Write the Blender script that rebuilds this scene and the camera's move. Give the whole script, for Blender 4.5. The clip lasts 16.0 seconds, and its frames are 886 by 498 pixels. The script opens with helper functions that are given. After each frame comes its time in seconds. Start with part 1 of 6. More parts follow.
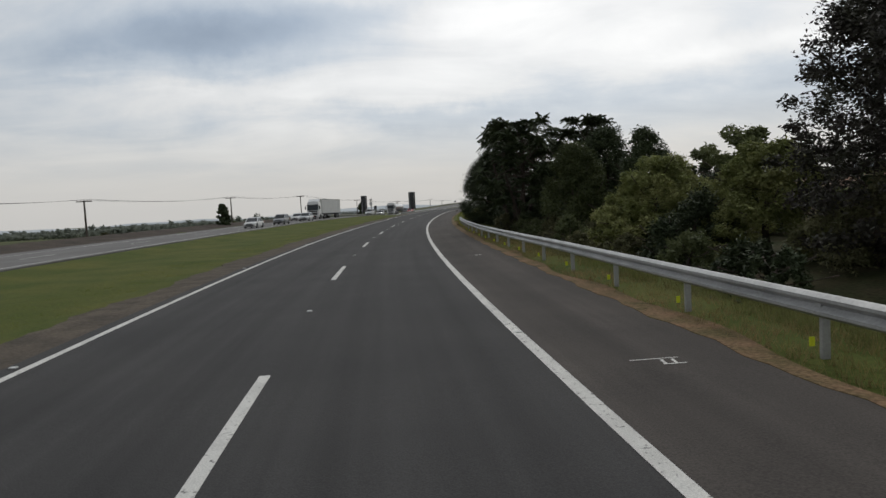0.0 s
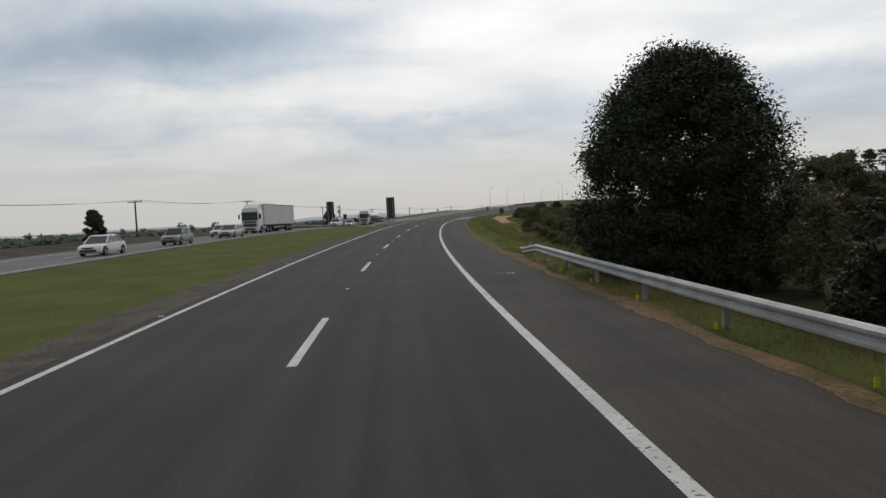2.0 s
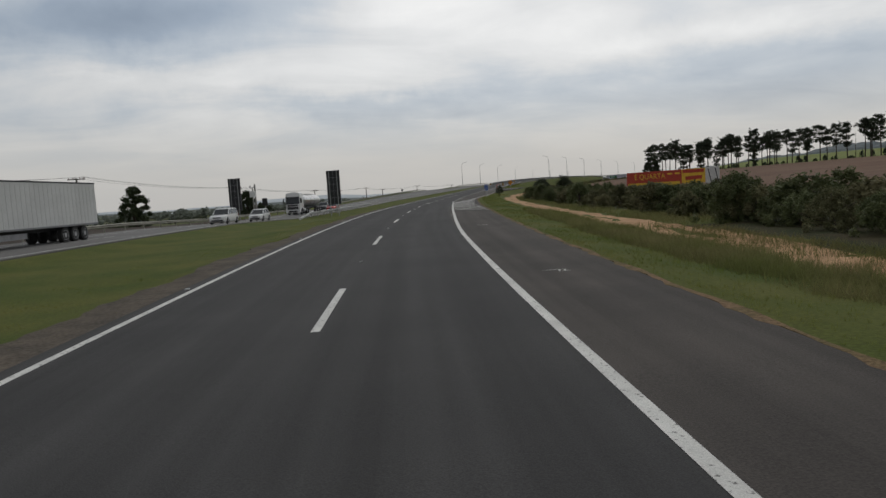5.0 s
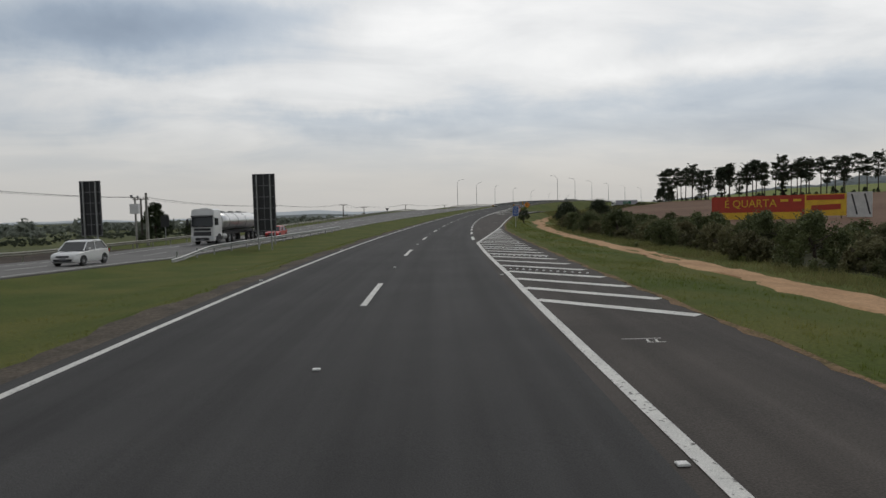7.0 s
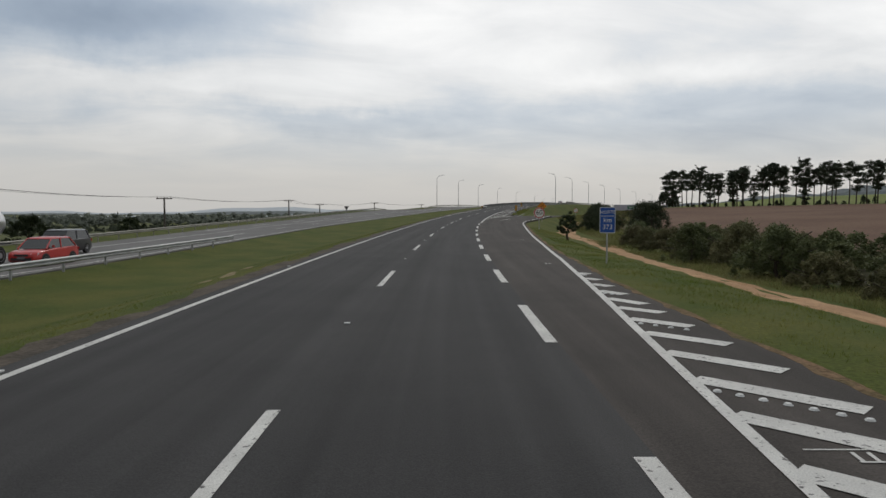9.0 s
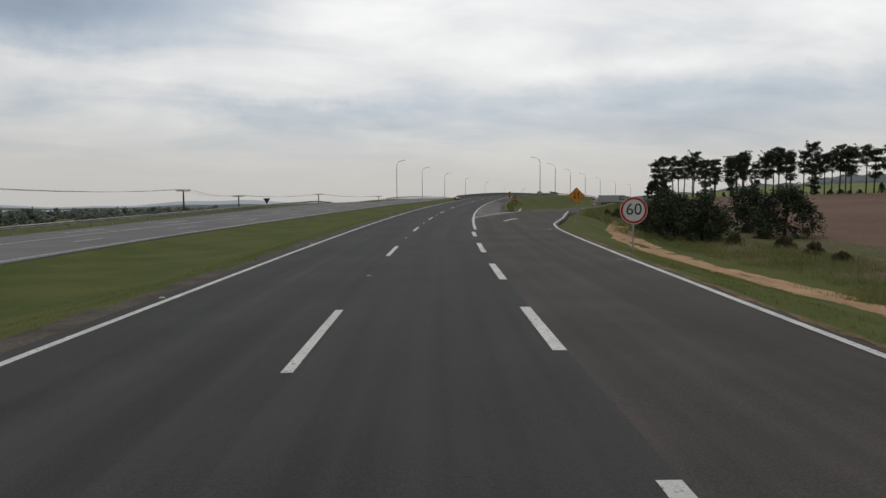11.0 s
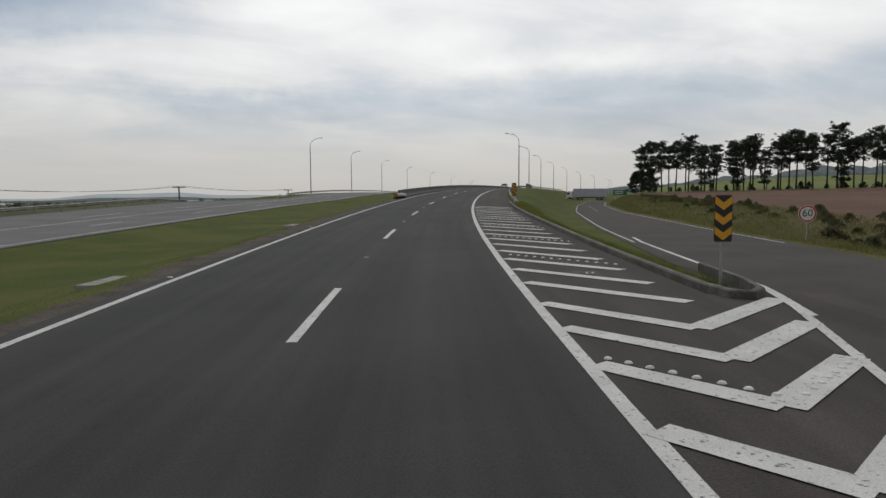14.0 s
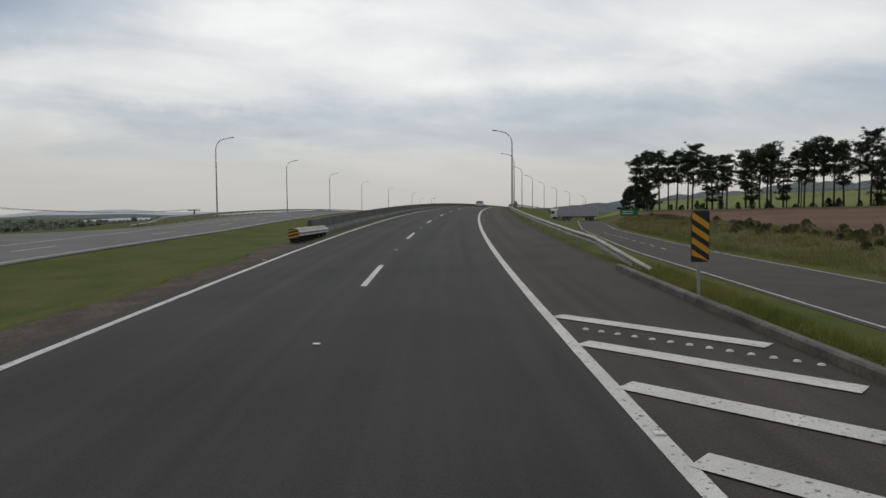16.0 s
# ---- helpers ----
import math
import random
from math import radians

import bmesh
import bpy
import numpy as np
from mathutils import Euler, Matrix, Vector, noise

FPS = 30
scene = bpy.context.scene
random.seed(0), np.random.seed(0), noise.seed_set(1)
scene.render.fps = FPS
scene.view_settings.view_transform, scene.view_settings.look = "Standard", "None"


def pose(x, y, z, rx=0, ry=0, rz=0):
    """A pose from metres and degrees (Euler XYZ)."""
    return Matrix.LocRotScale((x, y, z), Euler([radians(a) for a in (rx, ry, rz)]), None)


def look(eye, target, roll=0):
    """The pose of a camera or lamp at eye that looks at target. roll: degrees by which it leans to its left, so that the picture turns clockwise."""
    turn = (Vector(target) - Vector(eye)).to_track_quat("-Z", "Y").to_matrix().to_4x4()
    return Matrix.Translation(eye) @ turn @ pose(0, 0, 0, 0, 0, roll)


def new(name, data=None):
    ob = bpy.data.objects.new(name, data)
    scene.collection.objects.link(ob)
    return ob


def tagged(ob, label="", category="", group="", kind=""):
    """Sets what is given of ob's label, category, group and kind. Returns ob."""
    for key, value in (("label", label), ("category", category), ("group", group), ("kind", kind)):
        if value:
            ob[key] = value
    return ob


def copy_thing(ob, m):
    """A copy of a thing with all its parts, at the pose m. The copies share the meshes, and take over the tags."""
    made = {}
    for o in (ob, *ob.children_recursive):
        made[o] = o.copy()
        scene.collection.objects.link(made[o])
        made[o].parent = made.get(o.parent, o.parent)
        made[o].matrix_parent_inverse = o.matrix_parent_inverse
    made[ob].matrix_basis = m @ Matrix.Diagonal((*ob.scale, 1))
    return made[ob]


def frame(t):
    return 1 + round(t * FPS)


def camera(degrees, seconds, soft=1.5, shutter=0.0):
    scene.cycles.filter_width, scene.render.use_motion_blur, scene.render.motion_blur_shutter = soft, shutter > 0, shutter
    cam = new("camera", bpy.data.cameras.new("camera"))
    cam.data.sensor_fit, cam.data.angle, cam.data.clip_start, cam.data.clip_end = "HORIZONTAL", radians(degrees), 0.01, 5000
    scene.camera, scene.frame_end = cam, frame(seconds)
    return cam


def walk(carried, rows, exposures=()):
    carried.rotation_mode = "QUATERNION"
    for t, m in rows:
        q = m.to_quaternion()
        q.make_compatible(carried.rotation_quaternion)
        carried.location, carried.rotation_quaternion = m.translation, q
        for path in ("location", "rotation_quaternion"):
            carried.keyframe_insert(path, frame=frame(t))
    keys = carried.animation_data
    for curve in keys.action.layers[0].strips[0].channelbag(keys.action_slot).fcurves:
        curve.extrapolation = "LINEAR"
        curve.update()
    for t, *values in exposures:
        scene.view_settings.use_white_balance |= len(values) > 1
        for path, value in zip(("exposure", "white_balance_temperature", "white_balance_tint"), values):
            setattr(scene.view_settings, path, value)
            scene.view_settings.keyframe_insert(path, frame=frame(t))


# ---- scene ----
# ---------------------------------------------------------------- camera
cam = camera(66.6, 16.0)
# seconds, x, y, z, yaw, pitch, roll
PATH = (
    (0.0, 1.624, -8.569, 2.090, -5.36, -3.59, 3.11),
    (0.5, 1.582, 1.727, 2.197, -5.46, -1.43, 3.52),
    (1.0, 1.715, 12.139, 2.244, -6.34, -0.33, 2.29),
    (1.5, 1.992, 22.854, 2.269, -6.03, -1.99, 1.76),
    (2.0, 2.503, 33.898, 2.345, -7.56, -2.95, 2.76),
    (2.5, 3.126, 44.778, 2.384, -8.49, -3.78, 2.71),
    (3.0, 3.922, 55.410, 2.458, -9.10, -2.63, 2.95),
    (3.5, 4.870, 66.017, 2.544, -9.66, -2.88, 2.96),
    (4.0, 5.918, 76.162, 2.595, -10.34, -0.84, 2.63),
    (4.5, 7.074, 86.439, 2.676, -10.93, -5.00, 3.73),
    (7.0, 15.038, 139.315, 3.327, -12.03, -3.18, 1.43),
    (7.5, 17.369, 150.833, 3.399, -12.63, -4.62, 2.33),
    (8.0, 19.669, 161.723, 3.469, -14.53, -4.49, 2.40),
    (8.5, 22.114, 172.567, 3.470, -14.84, -2.80, 1.01),
    (9.0, 24.590, 183.060, 3.501, -13.98, -3.16, -0.07),
    (9.5, 27.219, 193.657, 3.527, -15.23, -4.37, 0.93),
    (12.0, 41.222, 243.998, 3.939, -17.86, -3.50, -0.37),
    (12.5, 44.434, 254.091, 4.091, -18.50, -3.95, 0.48),
    (13.0, 47.694, 263.876, 4.272, -21.41, -5.02, 1.93),
    (13.5, 51.226, 274.175, 4.468, -20.92, -4.03, 0.55),
    (14.0, 54.772, 283.931, 4.666, -22.25, -4.48, 0.23),
    (14.5, 58.066, 292.697, 4.902, -22.24, -4.44, 1.06),
    (15.0, 61.755, 302.178, 5.123, -24.33, -4.02, 0.15),
    (15.5, 65.905, 312.245, 5.436, -25.12, -3.32, -0.29),
    (16.0, 70.142, 322.014, 5.711, -25.66, -3.13, 0.36),
)
walk(cam, [(t, pose(x, y, z, 90 + p, r, w)) for t, x, y, z, w, p, r in PATH], ((0.0, 0.02), (2.5, 0.0), (3.5, -0.02), (4.5, -0.2), (7.0, -0.1), (8.0, -0.03), (8.5, -0.09), (9.0, -0.06), (9.5, -0.18), (12.0, -0.06), (13.0, -0.12), (14.0, -0.08), (15.0, -0.14), (16.0, -0.13)))

# ---------------------------------------------------------------- sky and sun
world = bpy.data.worlds.new("overcast_sky")
scene.world = world
world.use_nodes = True
wn, wl = world.node_tree.nodes, world.node_tree.links
wn.clear()


def wnode(kind, **kw):
    n = wn.new(kind)
    for k, v in kw.items():
        n.inputs[k].default_value = v
    return n


sky = wn.new("ShaderNodeTexSky")
sky.sky_type = "NISHITA"
sky.sun_disc = False
sky.sun_elevation = radians(48)
sky.sun_rotation = radians(25)
sky.dust_density = 3.0
coord = wn.new("ShaderNodeTexCoord")
sep = wn.new("ShaderNodeSeparateXYZ")
wl.new(coord.outputs["Generated"], sep.inputs[0])


def wmath(op, a, b=None, c=None):
    n = wn.new("ShaderNodeMath")
    n.operation = op
    for i, v in enumerate((a, b, c)):
        if v is None:
            continue
        if isinstance(v, (int, float)):
            n.inputs[i].default_value = v
        else:
            wl.new(v, n.inputs[i])
    return n.outputs[0]


def wramp(fac, *stops):
    n = wn.new("ShaderNodeValToRGB")
    while len(n.color_ramp.elements) < len(stops):
        n.color_ramp.elements.new(0.5)
    for e, (pos, col) in zip(n.color_ramp.elements, stops):
        e.position = pos
        e.color = (*col, 1) if isinstance(col, tuple) else (col, col, col, 1)
    wl.new(fac, n.inputs[0])
    return n.outputs[0]


def wmix(fac, a, b, mode="MIX"):
    n = wn.new("ShaderNodeMix")
    n.data_type, n.blend_type = "RGBA", mode
    for sock, v in ((n.inputs[0], fac), (n.inputs[6], a), (n.inputs[7], b)):
        if isinstance(v, (int, float)):
            sock.default_value = v
        elif isinstance(v, tuple):
            sock.default_value = (*v, 1)
        else:
            wl.new(v, sock)
    return n.outputs[2]


# a cloud deck seen in perspective: the direction is divided by its height
up = wmath("MAXIMUM", sep.outputs[2], 0.0)
deck = wmath("ADD", up, 0.17)
com = wn.new("ShaderNodeCombineXYZ")
wl.new(wmath("DIVIDE", sep.outputs[0], deck), com.inputs[0])
wl.new(wmath("DIVIDE", sep.outputs[1], deck), com.inputs[1])
n1 = wnode("ShaderNodeTexNoise", Scale=0.55, Detail=8.0, Roughness=0.50, Distortion=0.25)
wl.new(com.outputs[0], n1.inputs["Vector"])
# long flat wisps: the deck stretched across the way
wisp = wn.new("ShaderNodeMapping")
wisp.inputs["Scale"].default_value = (0.75, 1.25, 1.0)
wisp.inputs["Rotation"].default_value = (0.0, 0.0, radians(12))
wl.new(com.outputs[0], wisp.inputs[0])
n2 = wnode("ShaderNodeTexNoise", Scale=1.5, Detail=9.0, Roughness=0.56, Distortion=0.5)
wl.new(wisp.outputs[0], n2.inputs["Vector"])
mixn = wmath("ADD", wmath("ADD", wmath("MULTIPLY", n1.outputs[0], 0.34), wmath("MULTIPLY", n2.outputs[0], 0.30)), 0.198)
# the large darker and brighter masses of the deck, with edges frayed by the noise
ahead = wmath("MAXIMUM", wmath("ABSOLUTE", sep.outputs[1]), 0.05)
fray = wnode("ShaderNodeTexNoise", Scale=7.0, Detail=6.0, Roughness=0.6)
wl.new(coord.outputs["Generated"], fray.inputs["Vector"])
fsep = wn.new("ShaderNodeSeparateXYZ")
wl.new(fray.outputs["Color"], fsep.inputs[0])
du = wmath("ADD", wmath("DIVIDE", sep.outputs[0], ahead), wmath("MULTIPLY_ADD", fsep.outputs[0], 0.26, -0.13))
dv = wmath("ADD", wmath("DIVIDE", sep.outputs[2], ahead), wmath("MULTIPLY_ADD", fsep.outputs[1], 0.09, -0.045))
for u0, v0, ua, va, tilt, amp in (
    (-0.27, 0.258, 0.24, 0.042, 0.0, -0.20), (0.00, 0.285, 0.12, 0.022, 0.0, -0.06), (-0.45, 0.32, 0.16, 0.03, 0.0, -0.05),
    (0.08, 0.134, 0.20, 0.020, -0.10, -0.105), (-0.27, 0.124, 0.13, 0.013, 0.0, -0.055),
    (0.74, 0.130, 0.36, 0.030, 0.02, -0.075), (1.25, 0.20, 0.35, 0.04, 0.05, -0.05),
    (0.30, 0.26, 0.22, 0.07, 0.0, 0.085), (-0.22, 0.178, 0.20, 0.024, 0.0, 0.075), (0.66, 0.225, 0.34, 0.024, 0.11, 0.085), (1.05, 0.33, 0.4, 0.06, 0.1, 0.07)):
    qu = wmath("DIVIDE", wmath("SUBTRACT", du, u0), ua)
    lift_ = wmath("SUBTRACT", wmath("SUBTRACT", dv, v0), wmath("MULTIPLY", wmath("SUBTRACT", du, u0), tilt))
    qv = wmath("DIVIDE", lift_, va)
    g_ = wmath("EXPONENT", wmath("MULTIPLY", wmath("ADD", wmath("MULTIPLY", qu, qu), wmath("MULTIPLY", qv, qv)), -1.0))
    mixn = wmath("ADD", mixn, wmath("MULTIPLY", g_, amp))
clouds = wramp(mixn, (0.24, (0.225, 0.285, 0.37)), (0.36, (0.355, 0.425, 0.515)), (0.46, (0.53, 0.585, 0.645)), (0.54, (0.74, 0.75, 0.755)), (0.64, (0.93, 0.93, 0.92)))
# brighter towards the hidden sun, greyer in the haze over the horizon
sund = wnode("ShaderNodeVectorMath")
sund.operation = "DOT_PRODUCT"
sund.inputs[1].default_value = (math.sin(radians(25)) * 0.8, math.cos(radians(25)) * 0.8, 0.6)
wl.new(coord.outputs["Generated"], sund.inputs[0])
glow = wmath("MULTIPLY_ADD", wmath("MAXIMUM", sund.outputs["Value"], 0.0), 0.62, 0.55)
lit = wn.new("ShaderNodeVectorMath")
lit.operation = "SCALE"
wl.new(clouds, lit.inputs[0])
wl.new(glow, lit.inputs["Scale"])
haze = wramp(up, (0.0, 1.0), (0.05, 0.85), (0.13, 0.12), (0.18, 0.0))
low = wmix(haze, lit.outputs[0], (0.60, 0.592, 0.575))
skys = wn.new("ShaderNodeVectorMath")
skys.operation = "SCALE"
wl.new(sky.outputs[0], skys.inputs[0])
skys.inputs["Scale"].default_value = 0.10
both = wmix(0.9, skys.outputs[0], low)
bg = wnode("ShaderNodeBackground", Strength=1.0)
wl.new(both, bg.inputs[0])
wout = wn.new("ShaderNodeOutputWorld")
wl.new(bg.outputs[0], wout.inputs[0])

sun_data = bpy.data.lights.new("sun", "SUN")
sun_data.energy, sun_data.angle, sun_data.color = 0.55, radians(14), (1.0, 0.96, 0.9)
sun = new("sun", sun_data)
sun.matrix_world = look((0, 0, 100), (-math.sin(radians(25)) * 60, -math.cos(radians(25)) * 60, 34))

# ---------------------------------------------------------------- materials
MATS = {}


def material(name, col, col2=None, scale=3.0, rough=0.8, metal=0.0, bump=0.0, bscale=40.0, fine=0.15, fscale=None, rand=0.0, spec=0.5, coat=0.0, sub=0.0, emit=0.0, alpha=1.0, stretch=None, chip=0.0, tracks=False, thin=0.0):
    """A painted or grown surface: two tones at a coarse scale, a finer grain over it and a relief."""
    if name in MATS:
        return MATS[name]
    m = bpy.data.materials.new(name)
    m.use_nodes = True
    nt = m.node_tree
    b = nt.nodes["Principled BSDF"]
    b.inputs["Roughness"].default_value, b.inputs["Metallic"].default_value = rough, metal
    b.inputs["Specular IOR Level"].default_value = spec
    b.inputs["Coat Weight"].default_value = coat
    tc = nt.nodes.new("ShaderNodeTexCoord")
    vec = tc.outputs["Object"]
    if stretch:
        mp = nt.nodes.new("ShaderNodeMapping")
        mp.inputs["Scale"].default_value = stretch
        nt.links.new(vec, mp.inputs[0])
        vec = mp.outputs[0]
    col2 = col2 or tuple(c * 0.8 for c in col)
    a = nt.nodes.new("ShaderNodeTexNoise")
    a.inputs["Scale"].default_value, a.inputs["Detail"].default_value = scale, 5
    nt.links.new(vec, a.inputs["Vector"])
    r = nt.nodes.new("ShaderNodeValToRGB")
    r.color_ramp.elements[0].position, r.color_ramp.elements[1].position = 0.35, 0.65
    r.color_ramp.elements[0].color, r.color_ramp.elements[1].color = (*col, 1), (*col2, 1)
    nt.links.new(a.outputs[0], r.inputs[0])
    g = nt.nodes.new("ShaderNodeTexNoise")
    g.inputs["Scale"].default_value, g.inputs["Detail"].default_value = fscale or bscale, 3
    nt.links.new(vec, g.inputs["Vector"])
    k = nt.nodes.new("ShaderNodeMapRange")
    k.inputs["From Min"].default_value, k.inputs["From Max"].default_value = 0.3, 0.7
    k.inputs["To Min"].default_value, k.inputs["To Max"].default_value = 1 - fine, 1 + fine
    nt.links.new(g.outputs[0], k.inputs[0])
    s = nt.nodes.new("ShaderNodeVectorMath")
    s.operation = "SCALE"
    nt.links.new(r.outputs[0], s.inputs[0])
    nt.links.new(k.outputs[0], s.inputs["Scale"])
    out = s.outputs[0]
    if rand:
        oi = nt.nodes.new("ShaderNodeObjectInfo")
        ge = nt.nodes.new("ShaderNodeNewGeometry")
        ad = nt.nodes.new("ShaderNodeMath")
        ad.operation = "ADD"
        nt.links.new(oi.outputs["Random"], ad.inputs[0])
        nt.links.new(ge.outputs["Random Per Island"], ad.inputs[1])
        k2 = nt.nodes.new("ShaderNodeMapRange")
        k2.inputs["From Max"].default_value = 2.0
        k2.inputs["To Min"].default_value, k2.inputs["To Max"].default_value = 1 - rand, 1 + rand
        nt.links.new(ad.outputs[0], k2.inputs[0])
        s2 = nt.nodes.new("ShaderNodeVectorMath")
        s2.operation = "SCALE"
        nt.links.new(out, s2.inputs[0])
        nt.links.new(k2.outputs[0], s2.inputs["Scale"])
        out = s2.outputs[0]
    if chip:
        ch = nt.nodes.new("ShaderNodeTexNoise")
        ch.inputs["Scale"].default_value, ch.inputs["Detail"].default_value = 16.0, 9
        nt.links.new(vec, ch.inputs["Vector"])
        cr = nt.nodes.new("ShaderNodeMapRange")
        cr.inputs["From Min"].default_value, cr.inputs["From Max"].default_value = 0.62 - chip * 0.2, 0.70 - chip * 0.2
        nt.links.new(ch.outputs[0], cr.inputs[0])
        mx = nt.nodes.new("ShaderNodeMix")
        mx.data_type = "RGBA"
        nt.links.new(cr.outputs[0], mx.inputs[0])
        nt.links.new(out, mx.inputs[6])
        mx.inputs[7].default_value = (0.11, 0.105, 0.10, 1)
        out = mx.outputs[2]
    if tracks:
        # paler wheel tracks and darker oil strips along the lanes
        uv = nt.nodes.new("ShaderNodeUVMap")
        uv.uv_map = "lane"
        sp = nt.nodes.new("ShaderNodeSeparateXYZ")
        nt.links.new(uv.outputs[0], sp.inputs[0])
        mp2 = nt.nodes.new("ShaderNodeMapping")
        mp2.inputs["Scale"].default_value = (2.2, 0.035, 1)
        nt.links.new(uv.outputs[0], mp2.inputs[0])
        nz = nt.nodes.new("ShaderNodeTexNoise")
        nz.inputs["Scale"].default_value, nz.inputs["Detail"].default_value = 1.0, 4
        nt.links.new(mp2.outputs[0], nz.inputs["Vector"])
        sn = nt.nodes.new("ShaderNodeMath")
        sn.operation = "MULTIPLY_ADD"
        nt.links.new(sp.outputs[0], sn.inputs[0])
        sn.inputs[1].default_value, sn.inputs[2].default_value = 2 * math.pi / 1.85, 0.3
        cs_ = nt.nodes.new("ShaderNodeMath")
        cs_.operation = "COSINE"
        nt.links.new(sn.outputs[0], cs_.inputs[0])
        am = nt.nodes.new("ShaderNodeMath")
        am.operation = "MULTIPLY_ADD"
        nt.links.new(cs_.outputs[0], am.inputs[0])
        am.inputs[1].default_value = 0.07
        nt.links.new(nz.outputs[0], am.inputs[2])
        kr = nt.nodes.new("ShaderNodeMapRange")
        kr.inputs["From Min"].default_value, kr.inputs["From Max"].default_value = 0.28, 0.72
        kr.inputs["To Min"].default_value, kr.inputs["To Max"].default_value = 0.80, 1.22
        nt.links.new(am.outputs[0], kr.inputs[0])
        s3_ = nt.nodes.new("ShaderNodeVectorMath")
        s3_.operation = "SCALE"
        nt.links.new(out, s3_.inputs[0])
        nt.links.new(kr.outputs[0], s3_.inputs["Scale"])
        out = s3_.outputs[0]
    nt.links.new(out, b.inputs["Base Color"])
    if thin:
        # leaves and blades let part of the light through
        tr = nt.nodes.new("ShaderNodeBsdfTranslucent")
        nt.links.new(out, tr.inputs["Color"])
        ms = nt.nodes.new("ShaderNodeMixShader")
        ms.inputs[0].default_value = thin
        nt.links.new(b.outputs[0], ms.inputs[1])
        nt.links.new(tr.outputs[0], ms.inputs[2])
        nt.links.new(ms.outputs[0], nt.nodes["Material Output"].inputs["Surface"])
    if bump:
        bp = nt.nodes.new("ShaderNodeBump")
        bp.inputs["Strength"].default_value, bp.inputs["Distance"].default_value = bump, 0.02
        nt.links.new(g.outputs[0], bp.inputs["Height"])
        nt.links.new(bp.outputs[0], b.inputs["Normal"])
    if emit:
        nt.links.new(out, b.inputs["Emission Color"])
        b.inputs["Emission Strength"].default_value = emit
    MATS[name] = m
    return m


ASPHALT = material("dark_asphalt", (0.039, 0.038, 0.0375), (0.0485, 0.047, 0.046), 0.35, 0.9, bump=0.25, bscale=60, fine=0.22, spec=0.25, tracks=True)
SHOULDER = material("worn_brown_asphalt", (0.052, 0.0455, 0.0405), (0.068, 0.059, 0.052), 0.4, 0.92, bump=0.35, bscale=45, fine=0.25, spec=0.25, tracks=True)
OPPOSITE = material("pale_old_asphalt", (0.135, 0.13, 0.125), (0.17, 0.165, 0.158), 0.25, 0.92, bump=0.2, bscale=50, fine=0.15, spec=0.25)
PAINT = material("white_road_paint", (0.62, 0.61, 0.57), (0.50, 0.49, 0.46), 1.5, 0.7, bump=0.15, bscale=70, fine=0.2, chip=0.1)
GRASSY = material("mown_grass", (0.060, 0.080, 0.016), (0.098, 0.101, 0.025), 0.30, 0.95, bump=0.5, bscale=14, fine=0.25, spec=0.1)
MEADOW = material("bright_far_meadow", (0.135, 0.17, 0.045), (0.17, 0.185, 0.06), 0.02, 0.95, bscale=0.6, fine=0.15, spec=0.1)
ROUGH = material("rough_weedy_ground", (0.085, 0.085, 0.032), (0.125, 0.098, 0.055), 0.30, 0.95, bump=0.8, bscale=4, fine=0.35, spec=0.1)
DIRT = material("red_brown_dirt", (0.46, 0.29, 0.165), (0.33, 0.20, 0.11), 0.7, 0.95, bump=0.6, bscale=8, fine=0.2, spec=0.1)
SOIL = material("grey_verge_soil", (0.072, 0.062, 0.051), (0.115, 0.095, 0.074), 1.2, 0.95, bump=0.8, bscale=14, fine=0.3, spec=0.1)
STRAW = material("dry_verge_litter", (0.20, 0.125, 0.075), (0.105, 0.085, 0.04), 1.6, 0.95, bump=0.8, bscale=16, fine=0.4, spec=0.1)
FIELD = material("ploughed_brown_field", (0.125, 0.075, 0.052), (0.16, 0.10, 0.068), 0.05, 0.95, bump=0.6, bscale=3, fine=0.2, spec=0.1)
PLAIN = material("distant_pasture", (0.105, 0.112, 0.046), (0.068, 0.078, 0.038), 0.008, 0.95, bscale=0.05, fine=0.25, spec=0.1)
BANK = material("dark_turned_soil", (0.052, 0.043, 0.036), (0.082, 0.066, 0.052), 0.5, 0.95, bump=0.8, bscale=6, fine=0.3, spec=0.1)
# undergrowth colour darkened for the shade under trees and shrubs
SHADED_GROUND = material("shade_darkened_undergrowth", (0.030, 0.036, 0.014), (0.050, 0.042, 0.022), 0.8, 0.95, bump=0.8, bscale=9, fine=0.35, spec=0.1)
ZINC = material("galvanised_steel", (0.42, 0.425, 0.42), (0.31, 0.315, 0.31), 1.3, 0.55, metal=0.5, bscale=20, fine=0.12)
BARK = material("grey_bark", (0.075, 0.055, 0.042), (0.045, 0.035, 0.028), 3, 0.95, bump=0.8, bscale=18, fine=0.3)
CONCRETE = material("stained_concrete", (0.33, 0.32, 0.29), (0.24, 0.23, 0.21), 0.8, 0.9, bump=0.3, bscale=18, fine=0.18)
BARRIER = material("dark_stained_concrete", (0.12, 0.12, 0.115), (0.085, 0.085, 0.082), 0.8, 0.9, bump=0.3, bscale=18, fine=0.2)
STEELDARK = material("dark_panel", (0.020, 0.020, 0.023), (0.028, 0.028, 0.030), 2, 0.6, bscale=20)
WHITEPAINT = material("white_vehicle_paint", (0.72, 0.72, 0.71), (0.66, 0.66, 0.65), 0.6, 0.35, bscale=12, fine=0.03, coat=0.5)
